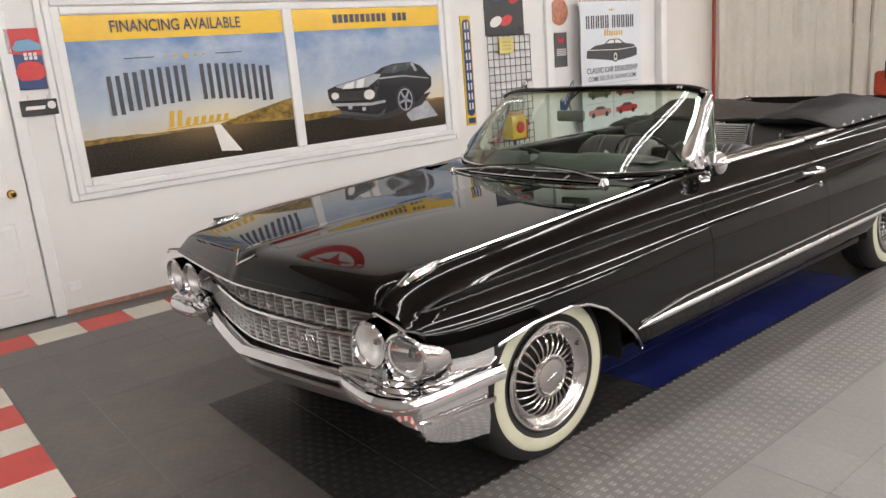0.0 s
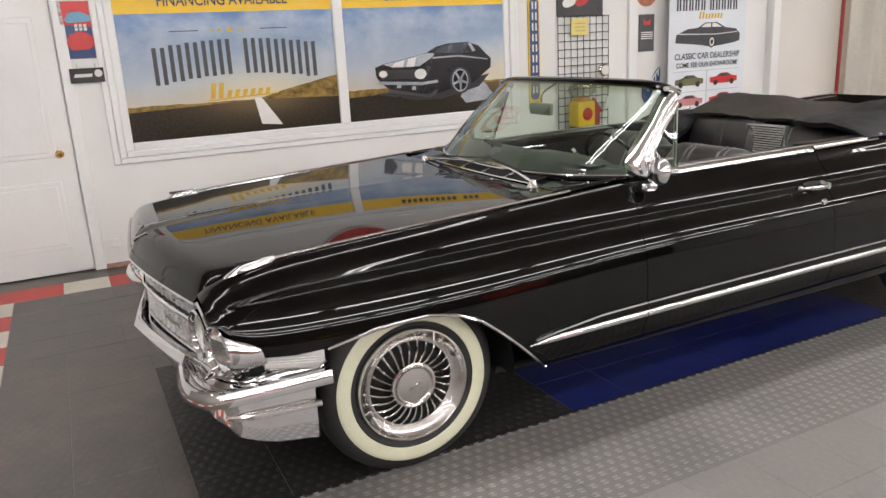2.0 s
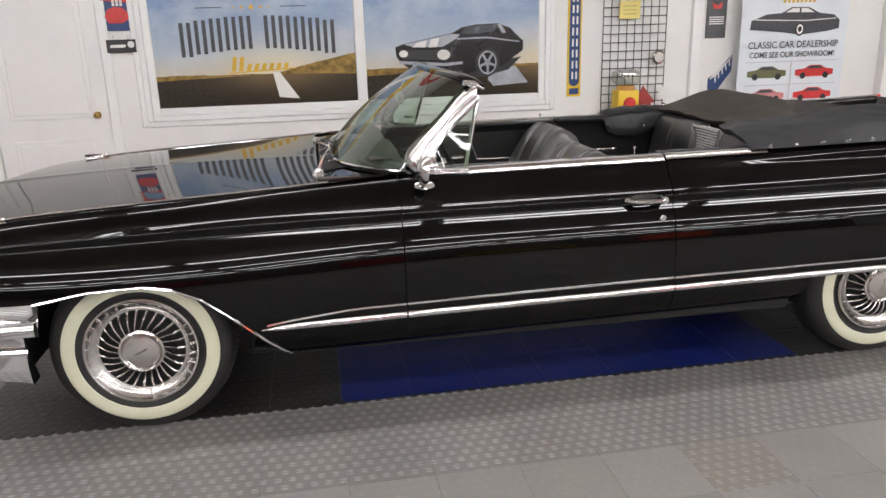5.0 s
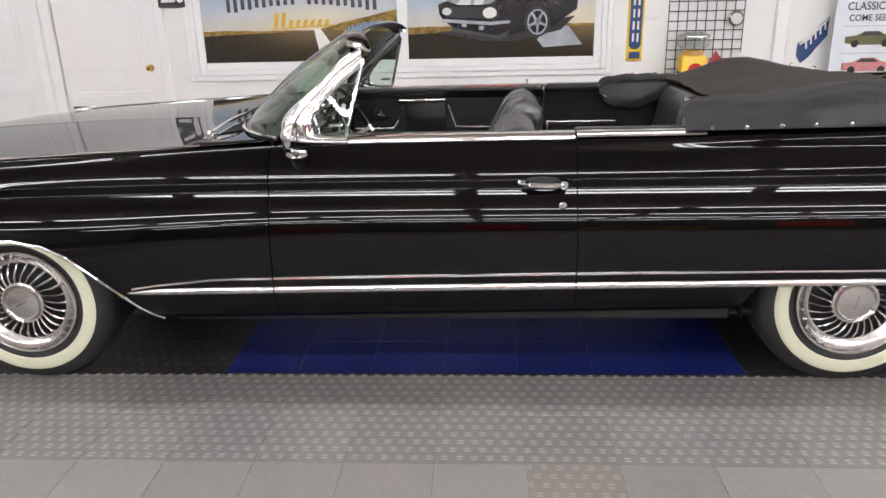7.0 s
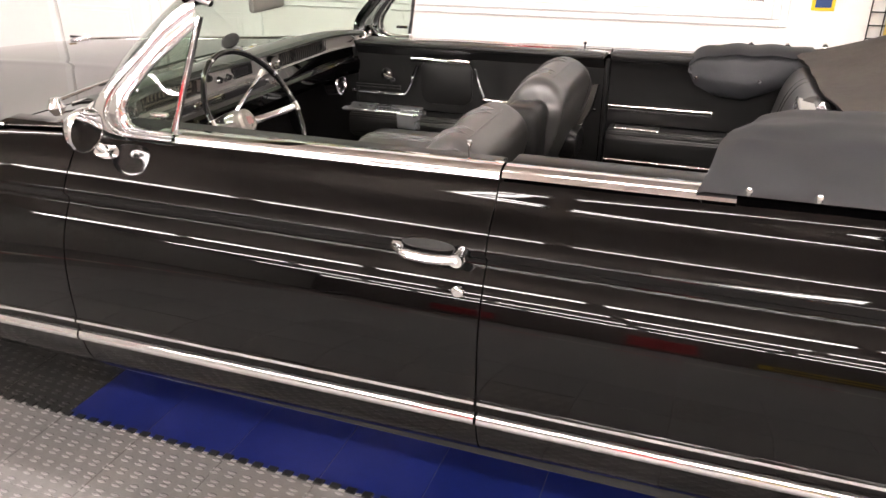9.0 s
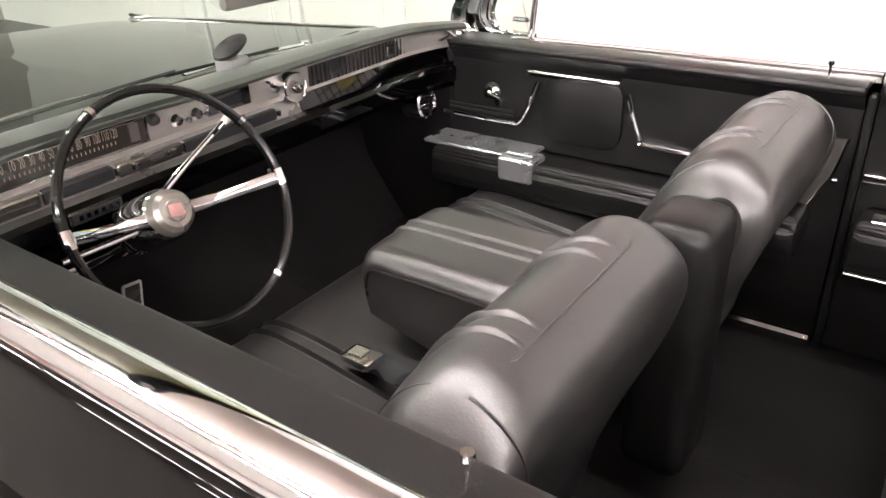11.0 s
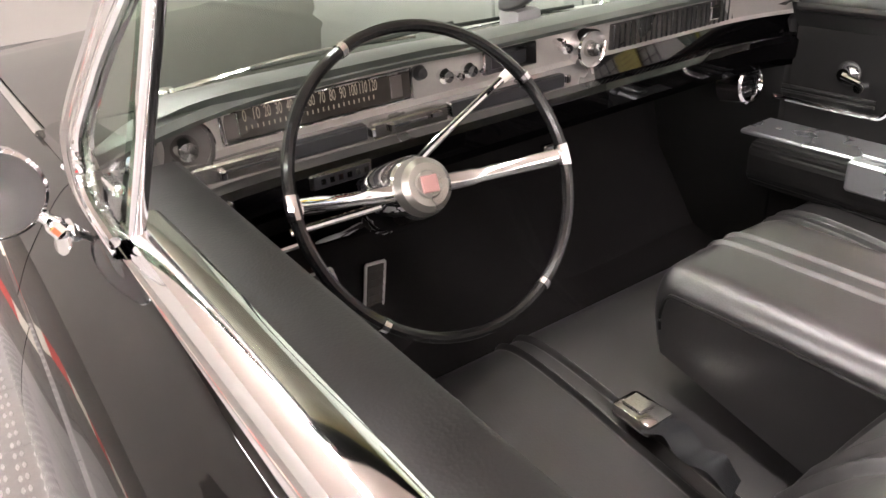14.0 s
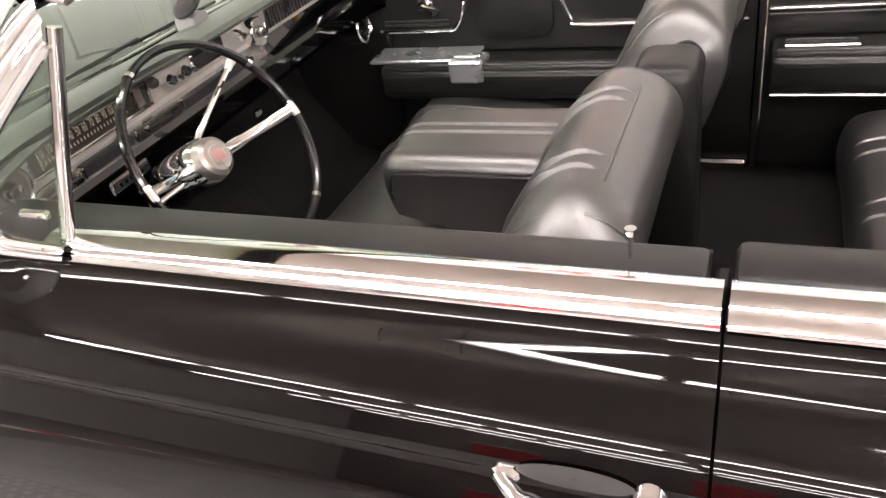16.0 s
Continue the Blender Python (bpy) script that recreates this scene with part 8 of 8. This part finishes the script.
def build_boot():
    """The loosely fitted cover over the folded top."""
    # near strip: its front edge and rise; far part: front edge and height over the body
    ny, nx, nh = (-0.80, -0.70, -0.60, -0.45, -0.30, -0.18), (2.62, 2.64, 2.65, 2.69, 2.74, 2.82), (0.0, 0.066, 0.104, 0.120, 0.104, 0.070)
    fy = (-0.24, -0.12, 0.0, 0.15, 0.30, 0.50, 0.68, 0.74, 0.80)
    fx = (3.00, 2.955, 2.93, 2.915, 2.905, 2.89, 2.87, 2.865, 2.86)
    fh = (0.052, 0.060, 0.074, 0.088, 0.100, 0.114, 0.118, 0.110, 0.0)

    def top(x, y, near=True):
        base = float(section(x)[0][1]) + 0.008
        if near:
            h = float(np.interp(y, ny, nh))
            rise = float(np.interp(x - float(np.interp(y, ny, nx)), (0.0, 0.04, 0.25, 0.40, 0.54, 0.72), (0.40, 0.48, 0.54, 0.64, 0.90, 1.0)))
        else:
            h = float(np.interp(y, fy, fh))
            u = min(1.0, max(0.0, (x - float(np.interp(y, fy, fx))) / (3.28 - float(np.interp(y, fy, fx)))))
            rise = 0.26 + 0.74 * u * u * (3 - 2 * u)
        fall = max(0.12, 1 - max(0.0, x - 3.50) / 0.5) ** 0.9 if near else float(np.interp(x, (3.26, 3.40, 3.55, 3.75, 3.95), (1.0, 0.86, 0.52, 0.20, 0.03)))
        z = base + h * rise * fall
        z += 0.016 * noise.noise(Vector((x * 4.0, y * 5.0, 1.3))) * min(1, h * 10)
        z += 0.007 * noise.noise(Vector((x * 11.0, y * 13.0, 4.1))) * min(1, h * 10)
        return z
    boot = empty("boot_cover", "", "")
    boot.parent = CAR
    tagged(boot, "loosely fitted dark vinyl cover over the folded top, gaping over the rear seat")
    rows = []
    for y in np.linspace(-0.80, -0.18, 36):
        x0 = float(np.interp(y, ny, nx))
        zt = top(x0, y)
        row = [(x0 + 0.03, y, zt - 0.035), (x0 + 0.004, y, zt - 0.012), (x0 + 0.004, y, zt - 0.004), (x0 + 0.02, y, zt)]
        rows.append(row + [(x0 + 0.02 + (3.95 - x0) * t, y, top(x0 + 0.02 + (3.95 - x0) * t, y)) for t in np.linspace(0.02, 1, 44)])
    rows.append([(x, y + 0.012, z - 0.012) for x, y, z in rows[-1]])
    bm = sheet(bmesh.new(), rows)
    bmesh.ops.solidify(bm, geom=bm.faces[:], thickness=0.004)
    part("near_strip", bm, VINYL, boot, "blue grey vinyl side of the cover", 70)
    rows = []
    for y in np.linspace(-0.24, 0.80, 52):
        x0 = float(np.interp(y, fy, fx))
        zt = top(x0, y, False)
        rows.append([(x0 + 0.03, y, zt - 0.03), (x0 + 0.004, y, zt - 0.014), (x0, y, zt - 0.006), (x0 + 0.02, y, zt)] + [(x0 + 0.02 + (3.95 - x0) * t, y, top(x0 + 0.02 + (3.95 - x0) * t, y, False)) for t in np.linspace(0.02, 1, 44)])
    rows.append([(x, y + 0.016, z - 0.055) for x, y, z in rows[-1]])
    bm = sheet(bmesh.new(), rows)
    bmesh.ops.solidify(bm, geom=bm.faces[:], thickness=0.004)
    part("far_sheet", bm, CLOTH, boot, "brown black part of the cover rising to a peak", 70)
    # front corner of the cover, rolled over the far sill and hanging down beside the seat
    rows = []
    for x in np.linspace(2.515, 2.93, 30):
        u = (x - 2.515) / 0.415
        low = float(np.interp(u, (0.0, 0.06, 0.25, 0.5, 0.75, 0.9, 1.0), (0.955, 0.905, 0.868, 0.858, 0.905, 0.965, 1.005)))
        crest = float(np.interp(u, (0.0, 0.05, 0.15, 0.4, 0.8, 1.0), (0.992, 1.018, 1.034, 1.044, 1.046, 1.040))) + 0.003 * math.sin(21 * u)
        sag = 0.012 * math.sin(9 * u + 0.6)
        slit = 0.016 * math.sin(math.pi * u)
        rows.append([(x, w, z) for w, z in ((0.812, 0.996), (0.800, crest - 0.014), (0.770, crest - 0.002), (0.715, crest - 0.002 + 0.3 * sag), (0.668, crest - 0.012), (0.650, crest - 0.024), (0.650 + 0.5 * slit, crest - 0.028 - 0.2 * slit), (0.652, crest - 0.034 - slit),
                                            (0.630 + sag, 0.5 * (crest - 0.046 + low)), (0.636 + sag, low + 0.016), (0.650, low), (0.664, low + 0.004))])
    bm = sheet(bmesh.new(), rows)
    bmesh.ops.solidify(bm, geom=bm.faces[:], thickness=0.004)
    part("drooping_fold", bm, VINYL, boot, "blue grey corner drooping beside the rear seat", 70)
    for side in (-1, 1):
        for k in range(9):
            x = 2.72 + 0.125 * k
            y = side * 0.792
            part("snap", lathe(bmesh.new(), ((0.0, 0.010), (0.006, 0.009), (0.009, 0.003), (0.010, 0.0)), Matrix.Translation((x, y, top(x, y) + 0.002)) @ pose(0, 0, 0, -side * 40), 12), CHROME, boot, "chrome press stud")
    for x in (2.548, 2.765):
        part("snap", lathe(bmesh.new(), ((0.0, 0.010), (0.006, 0.009), (0.009, 0.0)), Matrix.Translation((x, 0.634, 0.934)) @ pose(0, 0, 0, 90), 12), CHROME, boot)
    part("folded_top", boxes(((3.02, -0.58, 0.78), (3.75, 0.58, 1.00), 0.06, None, 2)), CLOTH, CAR, "folded canvas top under its cover")
    part("top_hinge", slab(bmesh.new(), [(2.885, 0.925), (2.985, 0.905), (2.935, 0.995), (2.915, 1.0)], 0.09, 0.105, "y", 0.003), DULL_METAL, CAR, "pale hinge plate of the folded top")


build_boot()


# ---- floor tiles, each a piece of the floor ----
PITCH = 0.3105
FLOOR = tagged(new("floor"), "interlocking plastic floor tiles in greys, black, blue, red and white", "floor", kind="structure")


def tile_mesh(mat, name):
    bm = bmesh.new()
    h = PITCH / 2 - 0.0007
    box(bm, (-h, -h, -0.013), (h, h, 0.0), 0.0014)
    bmesh.ops.recalc_face_normals(bm, faces=bm.faces)
    me = bpy.data.meshes.new(name)
    bm.to_mesh(me)
    bm.free()
    finish(me, mat)
    return me


KINDS = {k: tile_mesh(m, k) for k, m in (("red_tile", TILE_RED), ("white_tile", TILE_WHITE), ("grey_tile", TILE_GREY), ("worn_tile", TILE_WORN), ("brown_tile", TILE_BROWN), ("charcoal_tile", TILE_CHARCOAL), ("black_tile", TILE_BLACK), ("blue_tile", TILE_BLUE))}
X0, Y0 = 1.392, -0.828      # joint of the tiles beside and under the car
X1, Y1 = -1.505, 2.487      # joint of the tiles before the car and along the wall


def near_kind(i, j):
    """Tiles beside and under the car: column i along it, row j towards the wall from its flank."""
    if j in (-17, -18):
        return "red_tile" if (i // 2) % 2 else "white_tile"
    if 0 <= j <= 4:
        return "blue_tile" if -2 <= i <= 4 else "black_tile"
    if j > 4:
        return "charcoal_tile"
    if (i, j) in ((2, -3), (4, -4), (-1, -5), (6, -3)):
        return "brown_tile"
    return "grey_tile" if j >= -2 else "worn_tile"


def front_kind(i, j):
    """Tiles before the car and by the wall: columns from the red and white border, rows from the wall's border."""
    if j == 0 and i >= 0:
        return "white_tile" if i % 2 else "red_tile"
    if i == -1 and j <= 0:
        return "red_tile" if j % 2 == 0 else "white_tile"
    return "charcoal_tile"


random.seed(4)
far = {}
EDGE_X = X0 - 7 * PITCH     # where the two layings meet


def lay(k, x, y, near):
    if near:
        o = new(k, KINDS[k])
        o.parent = FLOOR
        o.location = (x, y, random.uniform(-0.0008, 0.0))
    else:
        far.setdefault(k, []).append((x, y))


for i in range(-7, 38):
    for j in range(-51, 6):
        x, y = X0 + PITCH * (i + 0.5), Y0 + PITCH * (j + 0.5)
        if BACK - 0.1 < y and x < RIGHT + 0.1:
            lay(near_kind(i, j), x, y, i <= 6 and -6 <= j <= 2)
for i in range(-17, 48):
    for j in range(-62, 2):
        x, y = X1 + PITCH * (i + 0.5), Y1 + PITCH * (j + 0.5)
        if x > LEFT - 0.1 and y > BACK - 0.1 and x < RIGHT and (x + PITCH / 2 < EDGE_X + 0.02 or y > Y0 + 5.9 * PITCH):
            lay(front_kind(i, j), x, y, i <= 5 and j > -11 and (i >= -2))
for k, spots in far.items():
    verts, faces = [], []
    h = PITCH / 2 - 0.0006
    for x, y in spots:
        b = len(verts)
        z = random.uniform(-0.0008, 0.0)
        e = 0.0016
        verts += [(x - h, y - h, z - e), (x + h, y - h, z - e), (x + h, y + h, z - e), (x - h, y + h, z - e)]
        verts += [(x - h + e, y - h + e, z), (x + h - e, y - h + e, z), (x + h - e, y + h - e, z), (x - h + e, y + h - e, z)]
        faces += [(b + 4, b + 5, b + 6, b + 7)] + [(b + n, b + (n + 1) % 4, b + 4 + (n + 1) % 4, b + 4 + n) for n in range(4)]
    me = bpy.data.meshes.new("far_tiles")
    me.from_pydata(verts, [], faces)
    finish(me, KINDS[k].materials[0])
    o = new("far_tiles", me)
    o.parent = FLOOR
    tagged(o, kind="stuff")

# dark loop edging between the blue and the grey tiles
strip = []
for k in range(0, 112):
    x = -0.70 + 0.052 * k
    strip.append(((x, Y0 - 0.012, -0.006), (x + 0.034, Y0 + 0.016, 0.0022), 0.003))
edge = part("edge_loops", boxes(*strip), TILE_BLACK, FLOOR)
tagged(edge, kind="stuff")
